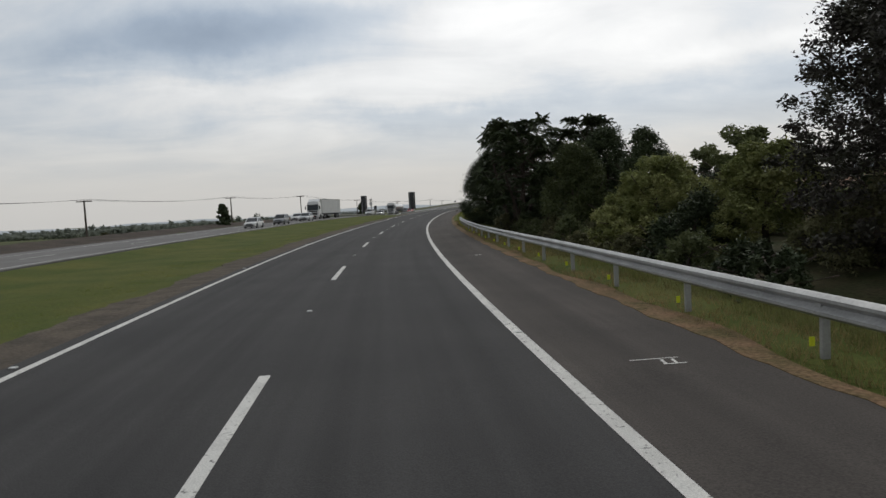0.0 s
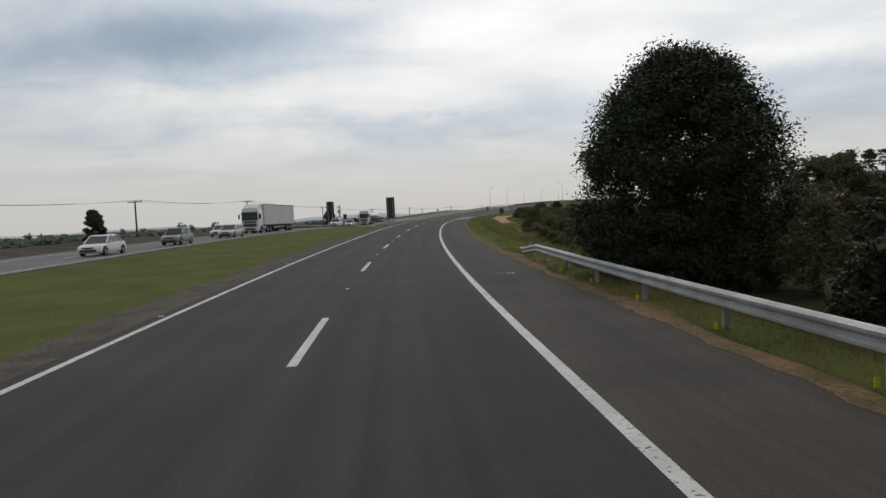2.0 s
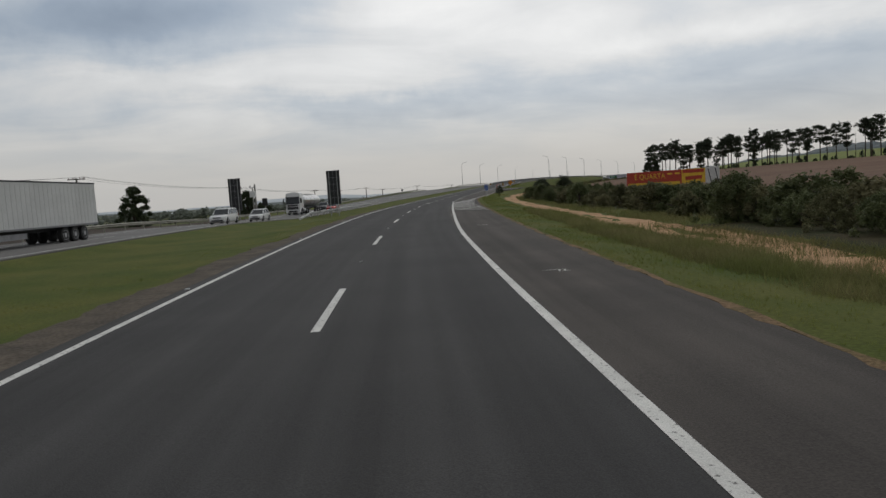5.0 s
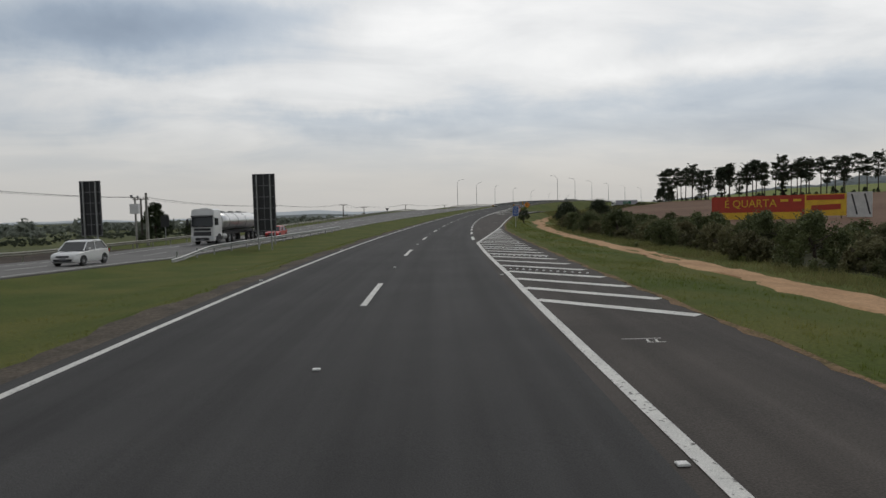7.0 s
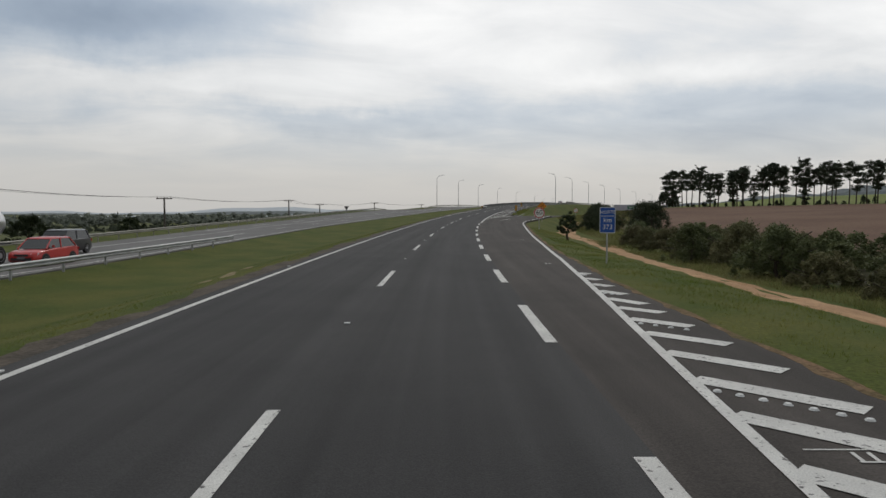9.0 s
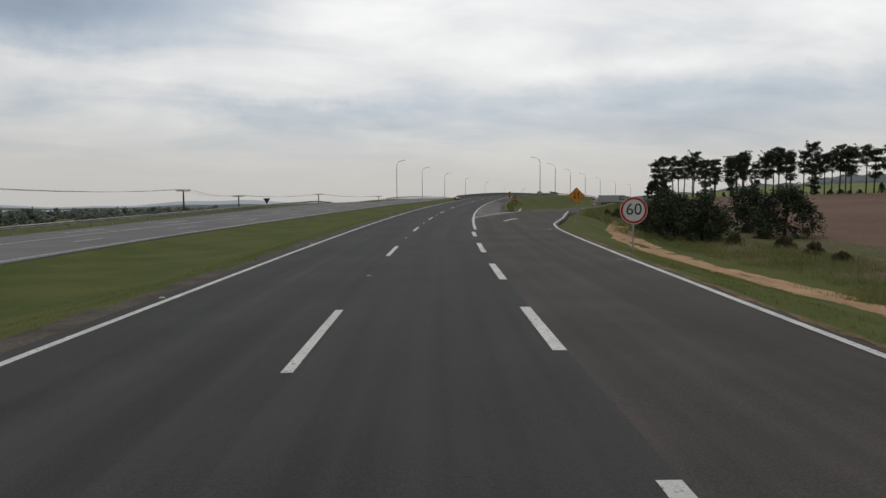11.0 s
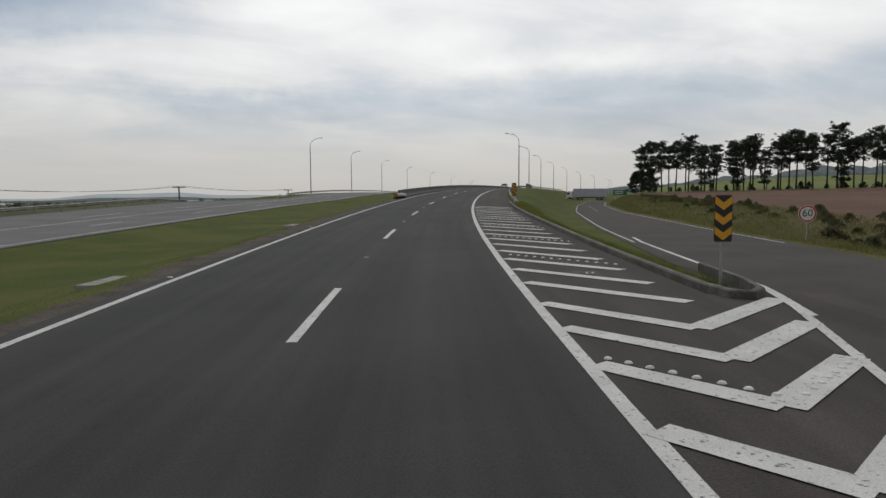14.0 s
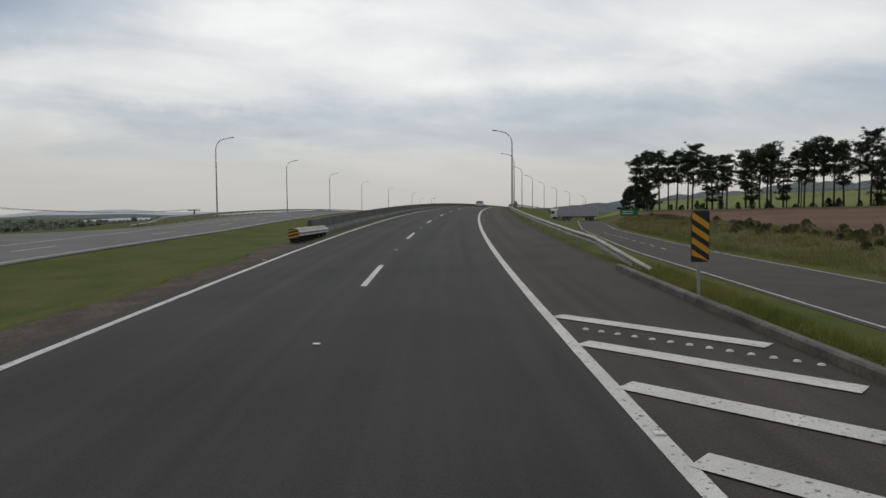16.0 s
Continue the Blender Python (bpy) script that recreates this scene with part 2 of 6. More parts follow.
SILVER = material("silver_vehicle_paint", (0.50, 0.51, 0.52), (0.46, 0.47, 0.48), 0.6, 0.35, metal=0.4, bscale=12, fine=0.03, coat=0.5)
GREYPAINT = material("grey_vehicle_paint", (0.24, 0.25, 0.26), (0.21, 0.22, 0.23), 0.6, 0.35, metal=0.3, bscale=12, fine=0.03, coat=0.5)
REDPAINT = material("red_vehicle_paint", (0.55, 0.03, 0.025), (0.48, 0.025, 0.02), 0.6, 0.35, bscale=12, fine=0.03, coat=0.5)
BLACKPAINT = material("black_vehicle_paint", (0.02, 0.021, 0.023), (0.03, 0.03, 0.032), 0.6, 0.3, bscale=12, fine=0.03, coat=0.5)
TYRE = material("black_rubber", (0.018, 0.018, 0.018), (0.026, 0.025, 0.024), 4, 0.9, bscale=30)
RIM = material("alloy_rim", (0.45, 0.45, 0.46), (0.35, 0.35, 0.36), 4, 0.4, metal=0.8, bscale=20)
GLASSY = material("dark_car_glass", (0.018, 0.022, 0.024), (0.026, 0.03, 0.032), 1, 0.08, bscale=5, fine=0.05, spec=0.6)
LAMPLENS = material("headlamp_lens", (0.75, 0.76, 0.78), (0.6, 0.62, 0.64), 8, 0.15, bscale=30, fine=0.1)
REDLENS = material("red_lens", (0.45, 0.02, 0.02), (0.35, 0.015, 0.015), 8, 0.2, bscale=30)
STUD = material("white_road_stud", (0.7, 0.7, 0.68), (0.5, 0.5, 0.48), 9, 0.5, bscale=60)
YELLOW = material("fluorescent_yellow", (0.62, 0.66, 0.02), (0.55, 0.6, 0.02), 9, 0.6, bscale=40)
BLACKTRIM = material("black_plastic_trim", (0.022, 0.022, 0.023), (0.032, 0.032, 0.033), 4, 0.7, bscale=30)


# ---------------------------------------------------------------- the line of the road
DS = 2.0
STATIONS = np.arange(-120, 760, DS)


# bends to the right and sags along the way, in units of 1 / 10 km
BENDS = (-60, -20, 10, 40, 70, 100, 130, 160, 190, 220, 250, 280, 310, 340, 370, 400, 760)
TURN = (20.37, 18.15, 15.93, 13.8, 11.82, 10.14, 14.12, 12.9, 8.49, 9.45, 12.53, 13.32, 16.09, 17.5, 12.9, 9, 9)
SAG_AT = (-60, -20, 10, 40, 70, 100, 130, 160, 190, 220, 250, 280, 310, 340, 370, 372, 520, 522, 760)
SAG = (-1.319, -0.965, -0.62, -0.251, 1.245, 1.49, -1.159, -1.788, 0.197, 1.512, 2.548, 1.659, 1.657, 1.55, -1.154, -1.833, -1.833, -1.2, -1.2)


def curvature(s):
    return np.interp(s, BENDS, TURN) * 1e-4


def summed(values):
    """The running integral along the stations, nought at the start of the road."""
    total = np.concatenate([[0], np.cumsum((values[1:] + values[:-1]) / 2 * DS)])
    return total - np.interp(0, STATIONS, total)


LEVEL = summed(0.00686 + summed(np.interp(STATIONS, SAG_AT, SAG) * 1e-4))


def rise(s):
    return np.interp(s, STATIONS, LEVEL)


HEAD = np.concatenate([[0], np.cumsum(-(curvature(STATIONS[1:]) + curvature(STATIONS[:-1])) / 2 * DS)])
HEAD -= np.interp(0, STATIONS, HEAD)
MIDH = (HEAD[1:] + HEAD[:-1]) / 2
RX = np.concatenate([[0], np.cumsum(-np.sin(MIDH) * DS)])
RY = np.concatenate([[0], np.cumsum(np.cos(MIDH) * DS)])
RX -= np.interp(0, STATIONS, RX)
RY -= np.interp(0, STATIONS, RY)


def on(s, o, dz=0.0):
    """The place at s metres along the lane line and o metres to its right."""
    h = np.interp(s, STATIONS, HEAD)
    return Vector((np.interp(s, STATIONS, RX) + o * math.cos(h), np.interp(s, STATIONS, RY) + o * math.sin(h), float(rise(s)) + dz))


def turn_at(s):
    return math.degrees(float(np.interp(s, STATIONS, HEAD)))


def along(X, Y):
    """s and o of many places of the plan."""
    sh = X.shape
    X, Y = X.ravel(), Y.ravel()
    j = np.empty(len(X), int)
    for i in range(0, len(X), 20000):
        j[i:i + 20000] = ((X[i:i + 20000, None] - RX[None])**2 + (Y[i:i + 20000, None] - RY[None])**2).argmin(1)
    h = HEAD[j]
    dx, dy = X - RX[j], Y - RY[j]
    s = STATIONS[j] - np.sin(h) * dx + np.cos(h) * dy
    o = np.cos(h) * dx + np.sin(h) * dy
    return s.reshape(sh), o.reshape(sh)


# ---------------------------------------------------------------- mesh helpers
class Geo:
    """Vertices and faces of one part."""

    def __init__(self):
        self.v, self.f, self.lane = [], [], []

    def add(self, v, f):
        n = len(self.v)
        self.v += [tuple(p) for p in v]
        self.f += [tuple(i + n for i in q) for q in f]
        return self

    def box(self, c, size, rz=0.0, m=None):
        x, y, z = (a / 2 for a in size)
        pts = [Vector((i * x, j * y, k * z)) for k in (-1, 1) for j in (-1, 1) for i in (-1, 1)]
        r = Matrix.Rotation(radians(rz), 3, "Z")
        pts = [r @ p + Vector(c) for p in pts]
        if m:
            pts = [m @ p for p in pts]
        return self.add(pts, [(0, 2, 3, 1), (4, 5, 7, 6), (0, 1, 5, 4), (2, 6, 7, 3), (0, 4, 6, 2), (1, 3, 7, 5)])

    def tube(self, pts, radii, n=8, cap=True):
        pts = [Vector(p) for p in pts]
        if isinstance(radii, (int, float)):
            radii = [radii] * len(pts)
        rings = []
        for i, p in enumerate(pts):
            d = (pts[min(i + 1, len(pts) - 1)] - pts[max(i - 1, 0)]).normalized()
            a = d.orthogonal().normalized() if abs(d.z) > 0.9 else d.cross(Vector((0, 0, 1))).normalized()
            b = d.cross(a)
            rings.append([p + (a * math.cos(2 * math.pi * k / n) + b * math.sin(2 * math.pi * k / n)) * radii[i] for k in range(n)])
        f = [(i * n + k, i * n + (k + 1) % n, (i + 1) * n + (k + 1) % n, (i + 1) * n + k) for i in range(len(pts) - 1) for k in range(n)]
        if cap:
            f += [tuple(range(n))[::-1], tuple((len(pts) - 1) * n + k for k in range(n))]
        return self.add([q for r in rings for q in r], f)

    def loft(self, rings, closed=True, cap=True):
        n = len(rings[0])
        last = n if closed else n - 1
        f = [(i * n + k, i * n + (k + 1) % n, (i + 1) * n + (k + 1) % n, (i + 1) * n + k) for i in range(len(rings) - 1) for k in range(last)]
        if cap:
            f += [tuple(range(n))[::-1], tuple((len(rings) - 1) * n + k for k in range(n))]
        return self.add([q for r in rings for q in r], f)


def part(name, geo, mat, parent=None, label="", bevel=0.0, smooth=False):
    me = bpy.data.meshes.new(name)
    me.from_pydata(geo.v, [], geo.f)
    if bevel or smooth or len(geo.f) < 4000:
        bm = bmesh.new()
        bm.from_mesh(me)
        bmesh.ops.recalc_face_normals(bm, faces=bm.faces)
        if bevel:
            sharp = [e for e in bm.edges if len(e.link_faces) == 2 and e.calc_face_angle() > 0.5]
            bmesh.ops.bevel(bm, geom=sharp, offset=bevel, segments=2, affect="EDGES", clamp_overlap=True)
        bm.to_mesh(me)
        bm.free()
    if smooth:
        me.shade_smooth()
        me.set_sharp_from_angle(angle=radians(40))
    if geo.lane:
        uv = me.uv_layers.new(name="lane")
        vi = np.empty(len(me.loops), int)
        me.loops.foreach_get("vertex_index", vi)
        uv.data.foreach_set("uv", np.array(geo.lane, np.float32)[vi].ravel())
    me.materials.append(mat)
    ob = new(name, me)
    if parent is not None:
        ob.parent = parent
    if label:
        tagged(ob, label)
    return ob


def thing(name, label, category, m=None, group=""):
    e = new(name)
    e.empty_display_size = 0.3
    tagged(e, label, category, group)
    if m is not None:
        e.matrix_world = m
    return e


def at_road(s, o, dz=0.0, rz=0.0):
    p = on(s, o, dz)
    return pose(p.x, p.y, p.z, 0, 0, turn_at(s) + rz)


def ribbon(s0, s1, left, right, dz=0.0, step=4.0, thick=0.0):
    """A strip of the road from s0 to s1 between two offsets (numbers or functions of s)."""
    g = Geo()
    n = max(2, int(math.ceil((s1 - s0) / step)) + 1)
    rows = []
    for s in np.linspace(s0, s1, n):
        l = left(s) if callable(left) else left
        r = right(s) if callable(right) else right
        h = dz(s) if callable(dz) else dz
        rows.append((on(s, l, h), on(s, r, h)))
        g.lane += [(l, s), (r, s)]
    v, f = [], []
    for a, b in rows:
        v += [a, b]
    for i in range(n - 1):
        f.append((2 * i, 2 * i + 1, 2 * i + 3, 2 * i + 2))
    if thick:
        k = len(v)
        g.lane += g.lane
        v += [p - Vector((0, 0, thick)) for p in v]
        for i in range(n - 1):
            f.append((2 * i, 2 * i + 2, k + 2 * i + 2, k + 2 * i))
            f.append((2 * i + 1, k + 2 * i + 1, k + 2 * i + 3, 2 * i + 3))
        f.append((0, k, k + 1, 1))
        f.append((2 * n - 2, 2 * n - 1, k + 2 * n - 1, k + 2 * n - 2))
    return g.add(v, f)


def line(*knots):
    ks = np.array(knots, float)
    return lambda s: float(np.interp(s, ks[:, 0], ks[:, 1]))

# ---------------------------------------------------------------- ground
OPP_NEAR = line((-120, -16), (0, -16), (40, -16.7), (90, -18.3), (125, -17.6), (184, -18.2), (226, -18), (280, -19.5), (345, -18.5), (390, -18), (432, -22), (488, -31), (560, -43), (700, -60))
OPP_FAR = line((-120, -26.5), (0, -26.5), (90, -28.5), (150, -28.5), (185, -28.8), (230, -28.8), (268, -32), (313, -35), (345, -37.5), (382, -38.5), (391, -31), (398, -29.5), (432, -36), (488, -45.5), (560, -58), (700, -76))


def opp_drop(s):
    """How far the opposite carriageway lies below this one's level."""
    return np.interp(s, (110, 165, 190), (-0.1, 0.35, 1.0))


RAMP = np.array(((35.6, 239.4), (48.5, 260.9), (60.3, 280.4), (68.3, 292.6), (75.9, 306), (83.3, 319.1), (93.6, 335.8), (102.3, 349.7), (110.8, 363.4), (131.2, 394), (147.7, 418.7), (198, 487), (300, 597), (520, 803)), float)


def ramp_height(y):
    return np.interp(y, (239, 261, 281, 294, 327, 363, 427, 490, 600, 900), (1.73, 2.01, 2.42, 2.69, 2.65, 2.4, 2.4, 3.0, 3.6, 4.5))


def near_ramp(X, Y):
    """Distance from the slip road's middle line."""
    best = np.full(X.shape, 1e9)
    for (ax, ay), (bx, by) in zip(RAMP[:-1], RAMP[1:]):
        dx, dy = bx - ax, by - ay
        t = np.clip(((X - ax) * dx + (Y - ay) * dy) / (dx * dx + dy * dy), 0, 1)
        best = np.minimum(best, np.hypot(X - ax - t * dx, Y - ay - t * dy))
    return best


def smooth(a, b, x):
    t = np.clip((x - a) / (b - a), 0, 1)
    return t * t * (3 - 2 * t)


def wave(X, Y, k, seed):
    return np.sin(X * k + seed * 1.7) * np.cos(Y * k * 1.13 + seed) + 0.5 * np.sin(X * k * 2.3 + Y * k * 1.9 + seed * 3.1)


def behind_pines(X, Y):
    """Metres beyond the row of pines that ends the brown field."""
    return (X - 218) * 0.855 + (Y - 485) * 0.52


def terrain(X, Y):
    s, o = along(X, Y)
    z = rise(np.clip(s, -100, 700))
    near = np.array([OPP_NEAR(a) for a in s.ravel()]).reshape(s.shape)
    far = np.array([OPP_FAR(a) for a in s.ravel()]).reshape(s.shape)
    h = z - 0.07
    # the median dips a little between the carriageways
    med = smooth(-5.0, -6.5, o) * smooth(near + 0.6, near + 2.2, o)
    h = h - (opp_drop(s) - 0.02) * smooth(-5.2, -11.0, o) - 0.25 * med + 0.03 * wave(X, Y, 1.9, 1) * med
    # left of the far carriageway the land falls to the plain
    d = np.clip(far - 1.5 - o, 0, None)
    plain = np.interp(s, (150, 270), (-1.2, -4.5)) - 0.010 * np.clip(d - 120, 0, 500) + 0.35 * wave(X, Y, 0.02, 2)
    left = smooth(5, 34, d)
    h = np.where(o < far - 1.5, (z - 0.07 - opp_drop(s)) * (1 - left) + plain * left + 0.05 * wave(X, Y, 0.9, 5) + 0.45 * np.exp(-((d - 6) / 3.2) ** 2) * (1 - smooth(150, 215, s)), h)
    # right of the hard shoulder
    edge = np.where(s > 300, 7.3, 6.35)
    e = np.clip(o - edge, 0, None)
    field = 0.9 + 0.028 * np.clip(X - 45, 0, 420) + 0.002 * np.clip(Y - 150, 0, 500) + 0.4 * wave(X, Y, 0.012, 3)
    base = np.minimum(z - 0.05, field)
    w = smooth(1.5, 9, e)
    inside = (Y > 300) & (X < np.interp(Y, RAMP[:, 1], RAMP[:, 0]))
    field = np.where(inside, ramp_height(Y) + 0.2, field)
    dip = -0.45 * smooth(0.8, 5, e) * (1 - smooth(120, 180, s))
    right = (z - 0.03 + dip) * (1 - w) + (field - 0.35 - 0.9 * (1 - smooth(70, 130, s))) * w + 0.04 * wave(X, Y, 1.3, 4) * smooth(0.6, 3, e)
    h = np.where(o > edge, right, h)
    # cut for the slip road
    r = near_ramp(X, Y)
    h = h + 0.018 * np.clip(behind_pines(X, Y) - 14, 0, 200) * smooth(10, 60, r) * (X > 150)
    cut = (1 - smooth(3.9, 9, r)) * smooth(edge, edge + 1.2, o) * smooth(232, 262, Y)
    h = h * (1 - cut) + (ramp_height(Y) - 0.07) * cut
    return h


def spread(lo, hi, step, far_lo, far_hi, grow=1.16):
    core = list(np.arange(lo, hi + 0.01, step))
    d, p = step, hi
    while p < far_hi:
        d *= grow
        p += d
        core.append(p)
    d, p = step, lo
    while p > far_lo:
        d *= grow
        p -= d
        core.insert(0, p)
    return np.array(core)


gx = spread(-42, 150, 1.3, -4600, 4600)
gy = spread(-30, 430, 1.3, -1500, 4700)
GX, GY = np.meshgrid(gx, gy)
GZ = terrain(GX, GY)
nx, ny = len(gx), len(gy)
idx = np.arange(nx * ny).reshape(ny, nx)
quads = np.stack([idx[:-1, :-1], idx[:-1, 1:], idx[1:, 1:], idx[1:, :-1]], -1).reshape(-1, 4)
gm = bpy.data.meshes.new("ground")
gm.from_pydata(np.stack([GX, GY, GZ], -1).reshape(-1, 3).tolist(), [], quads.tolist())
gm.shade_smooth()
gm.materials.append(GRASSY)
gm.materials.append(FIELD)
gm.materials.append(PLAIN)
gm.materials.append(SHADED_GROUND)
gm.materials.append(MEADOW)
gm.materials.append(ROUGH)
gm.materials.append(BANK)
FS, FO = along((GX[:-1, :-1] + GX[1:, 1:]) / 2, (GY[:-1, :-1] + GY[1:, 1:]) / 2)
CX, CY = (GX[:-1, :-1] + GX[1:, 1:]) / 2, (GY[:-1, :-1] + GY[1:, 1:]) / 2
mi = np.zeros(FS.shape, int)
RR = near_ramp(CX, CY) + 1.6 * wave(CX, CY, 0.11, 7)
isfield = (FO > 27) & (CX > 30) & (RR > 18) & (behind_pines(CX, CY) < -4) & (CY > -200)
mi[(FO > 18) & (CX > 50) & (CY > 225) & (CY < 500) & (RR > 6.5)] = 5
mi[isfield] = 1
mi[(FO > 33) & (CX > 150) & (behind_pines(CX, CY) >= -4) & (behind_pines(CX, CY) < 260)] = 4
mi[FO < -38] = 2
FAR_EDGE = np.array([OPP_FAR(a) for a in FS.ravel()]).reshape(FS.shape) + 0.7 * wave(CX, CY, 0.23, 8)
mi[(FS < 205) & (FO < FAR_EDGE - 1.0) & (FO > FAR_EDGE - 9.5)] = 6
# shade-darkened ground colour below the tree line and the shrub belt
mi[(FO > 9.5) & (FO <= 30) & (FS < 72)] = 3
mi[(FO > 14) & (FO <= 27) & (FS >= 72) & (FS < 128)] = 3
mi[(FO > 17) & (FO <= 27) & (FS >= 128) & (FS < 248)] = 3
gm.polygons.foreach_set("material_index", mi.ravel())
ground = tagged(new("ground", gm), "grassy verges, median, brown field and distant plain", "ground", kind="structure")


def ground_z(x, y):
    return float(terrain(np.array([[x]]), np.array([[y]]))[0, 0])


# ---------------------------------------------------------------- carriageways
road = part("road", ribbon(-110, 700, -4.15, 3.62, 0.0, 4.0, 0.3), ASPHALT)
tagged(road, "smooth dark asphalt dual-lane carriageway with white markings", "road", kind="structure")
EDGE_R = line((-110, 3.72), (128, 3.72), (145, 3.95), (162, 3.97), (172, 3.82), (182, 3.72))
HATCH_EDGE = line((140, 3.93), (162, 3.97), (172, 3.82), (182, 3.72), (190, 4.55), (200, 5.5), (204.6, 5.91), (208.4, 6.19), (214, 6.6), (226, 7.26), (245, 8.1), (256, 8.48), (262, 8.62))
SHOULDER_EDGE = line((-110, 6.3), (90, 6.3), (110, 6.6), (150, 6.9), (205, 6.7), (211, 7.0), (220, 7.2), (235, 7.95), (256, 8.78), (262, 8.92), (272, 9.0))
shoulder = part("shoulder", ribbon(-110, 262, 3.62, SHOULDER_EDGE, -0.004, 3.0, 0.3), SHOULDER)
tagged(shoulder, "brownish worn asphalt hard shoulder and deceleration lane", "road shoulder", kind="structure")
gore = part("shoulder", ribbon(262, 303.5, 3.62, line((262, 8.92), (270, 9.12), (276, 9.65), (287, 11.8), (297, 13.2), (303.5, 14.2)), -0.005, 2.0, 0.3), SHOULDER)
tagged(gore, "brownish asphalt gore area where the slip road leaves", "road shoulder", kind="structure")
inner = part("shoulder", ribbon(303.5, 700, 3.62, line((304, 7.08), (309, 7.05), (349, 6.85), (700, 6.85)), -0.005, 3.0, 0.3), SHOULDER)
tagged(inner, "brownish asphalt shoulder beside the kerb", "road shoulder", kind="structure")


def polyline_strip(pts, half, zfun, thick=0.3, lift=0.0, off=0.0, step=3.0):
    pts = np.array(pts, float)
    d = np.concatenate([[0], np.cumsum(np.hypot(*np.diff(pts, axis=0).T))])
    n = int(d[-1] / step) + 1
    q = np.linspace(0, d[-1], n)
    # smoothed polyline
    x, y = np.interp(q, d, pts[:, 0]), np.interp(q, d, pts[:, 1])
    for _ in range(6):
        x[1:-1] = (x[:-2] + x[1:-1] * 2 + x[2:]) / 4
        y[1:-1] = (y[:-2] + y[1:-1] * 2 + y[2:]) / 4
    tx, ty = np.gradient(x), np.gradient(y)
    l = np.hypot(tx, ty)
    nx_, ny_ = ty / l, -tx / l
    v, f = [], []
    for i in range(n):
        z = float(zfun(y[i])) + lift
        for k in (-half + off, half + off):
            v.append((x[i] + nx_[i] * k, y[i] + ny_[i] * k, z))
    for i in range(n - 1):
        f.append((2 * i, 2 * i + 1, 2 * i + 3, 2 * i + 2))
    if thick:
        k = len(v)
        v += [(a, b, c - thick) for a, b, c in v]
        for i in range(n - 1):
            f.append((2 * i, 2 * i + 2, k + 2 * i + 2, k + 2 * i))
            f.append((2 * i + 1, k + 2 * i + 1, k + 2 * i + 3, 2 * i + 3))
    return Geo().add(v, f)


slip = part("slip_road", polyline_strip(RAMP[2:], 3.35, ramp_height, 0.3, -0.012), SHOULDER)
tagged(slip, "two-way slip road in brownish worn asphalt", "road", kind="structure")
slip_verge = part("verge_strip", polyline_strip(RAMP[3:], 0.7, ramp_height, 0.6, -0.03, -3.95), GRASSY)
tagged(slip_verge, "grass bank along the slip road", "verge", kind="structure")
part("edge_line", polyline_strip(RAMP[4:], 0.05, ramp_height, 0.0, -0.004, 3.05), PAINT, slip)
part("edge_line", polyline_strip(RAMP[4:], 0.05, ramp_height, 0.0, -0.004, -3.05), PAINT, slip)
for k in range(9):
    a = np.array((112.6, 366.0)) + np.array((0.54, 0.84)) * (k * 5.5)
    b = a + np.array((0.54, 0.84)) * 2.2
    z = float(ramp_height(a[1])) - 0.004
    part("lane_dash", Geo().add([(a[0] - 0.05, a[1] + 0.03, z), (a[0] + 0.05, a[1] - 0.03, z), (b[0] + 0.05, b[1] - 0.03, z), (b[0] - 0.05, b[1] + 0.03, z)], [(0, 1, 2, 3)]), PAINT, slip)
for k in (0, 14):
    a = np.array((180.5, 463.3)) + np.array((0.6, 0.8)) * k
    z = float(ramp_height(a[1])) - 0.004
    n = np.array((0.8, -0.6))
    for j in range(8):
        c = a + n * (-2.8 + 0.8 * j)
        part("stop_line", Geo().box((c[0], c[1], z), (0.5, 0.5, 0.004), -32), PAINT, slip)
opposite = part("opposite_road", ribbon(-110, 700, OPP_FAR, OPP_NEAR, lambda s: 0.02 - opp_drop(s), 4.0, 0.3), OPPOSITE)
tagged(opposite, "pale grey asphalt carriageway of the opposite direction", "road", kind="structure")
SOIL_EDGE = line((-110, -5.4), (60, -5.5), (90, -5.85), (110, -5.4), (150, -5.0), (175, -4.75), (290, -4.65), (332, -5.05), (362, -5.2))
verge_l = part("verge_strip", ribbon(-110, 362, lambda s: SOIL_EDGE(s) - 0.12 * math.sin(s * 0.9) - 0.12 * math.sin(s * 0.37) - 0.07 * math.sin(s * 2.7) - 0.05 * math.sin(s * 6.1), -4.14, -0.025, 0.5, 0.1), SOIL)
tagged(verge_l, "bare gritty soil strip beside the asphalt edge", "verge", kind="structure")
verge_r = part("verge_strip", ribbon(-110, 72, lambda s: 6.17 + 0.05 * math.sin(s * 1.7) + 0.04 * math.sin(s * 4.3), lambda s: 6.62 + 0.12 * math.sin(s * 1.1) + 0.12 * math.sin(s * 0.43), 0.003, 0.5, 0.08), STRAW)
tagged(verge_r, "dry brown grass litter along the shoulder edge", "verge", kind="structure")

fringe = part("verge_strip", ribbon(72, 262, lambda s: SHOULDER_EDGE(s) - 0.03 + 0.05 * math.sin(s * 2.1) + 0.05 * math.sin(s * 5.3), lambda s: SHOULDER_EDGE(s) + 0.14 + 0.06 * math.sin(s * 1.3), -0.002, 0.5, 0.1), STRAW)
tagged(fringe, "crumbled litter and soil along the asphalt edge", "verge", kind="structure")

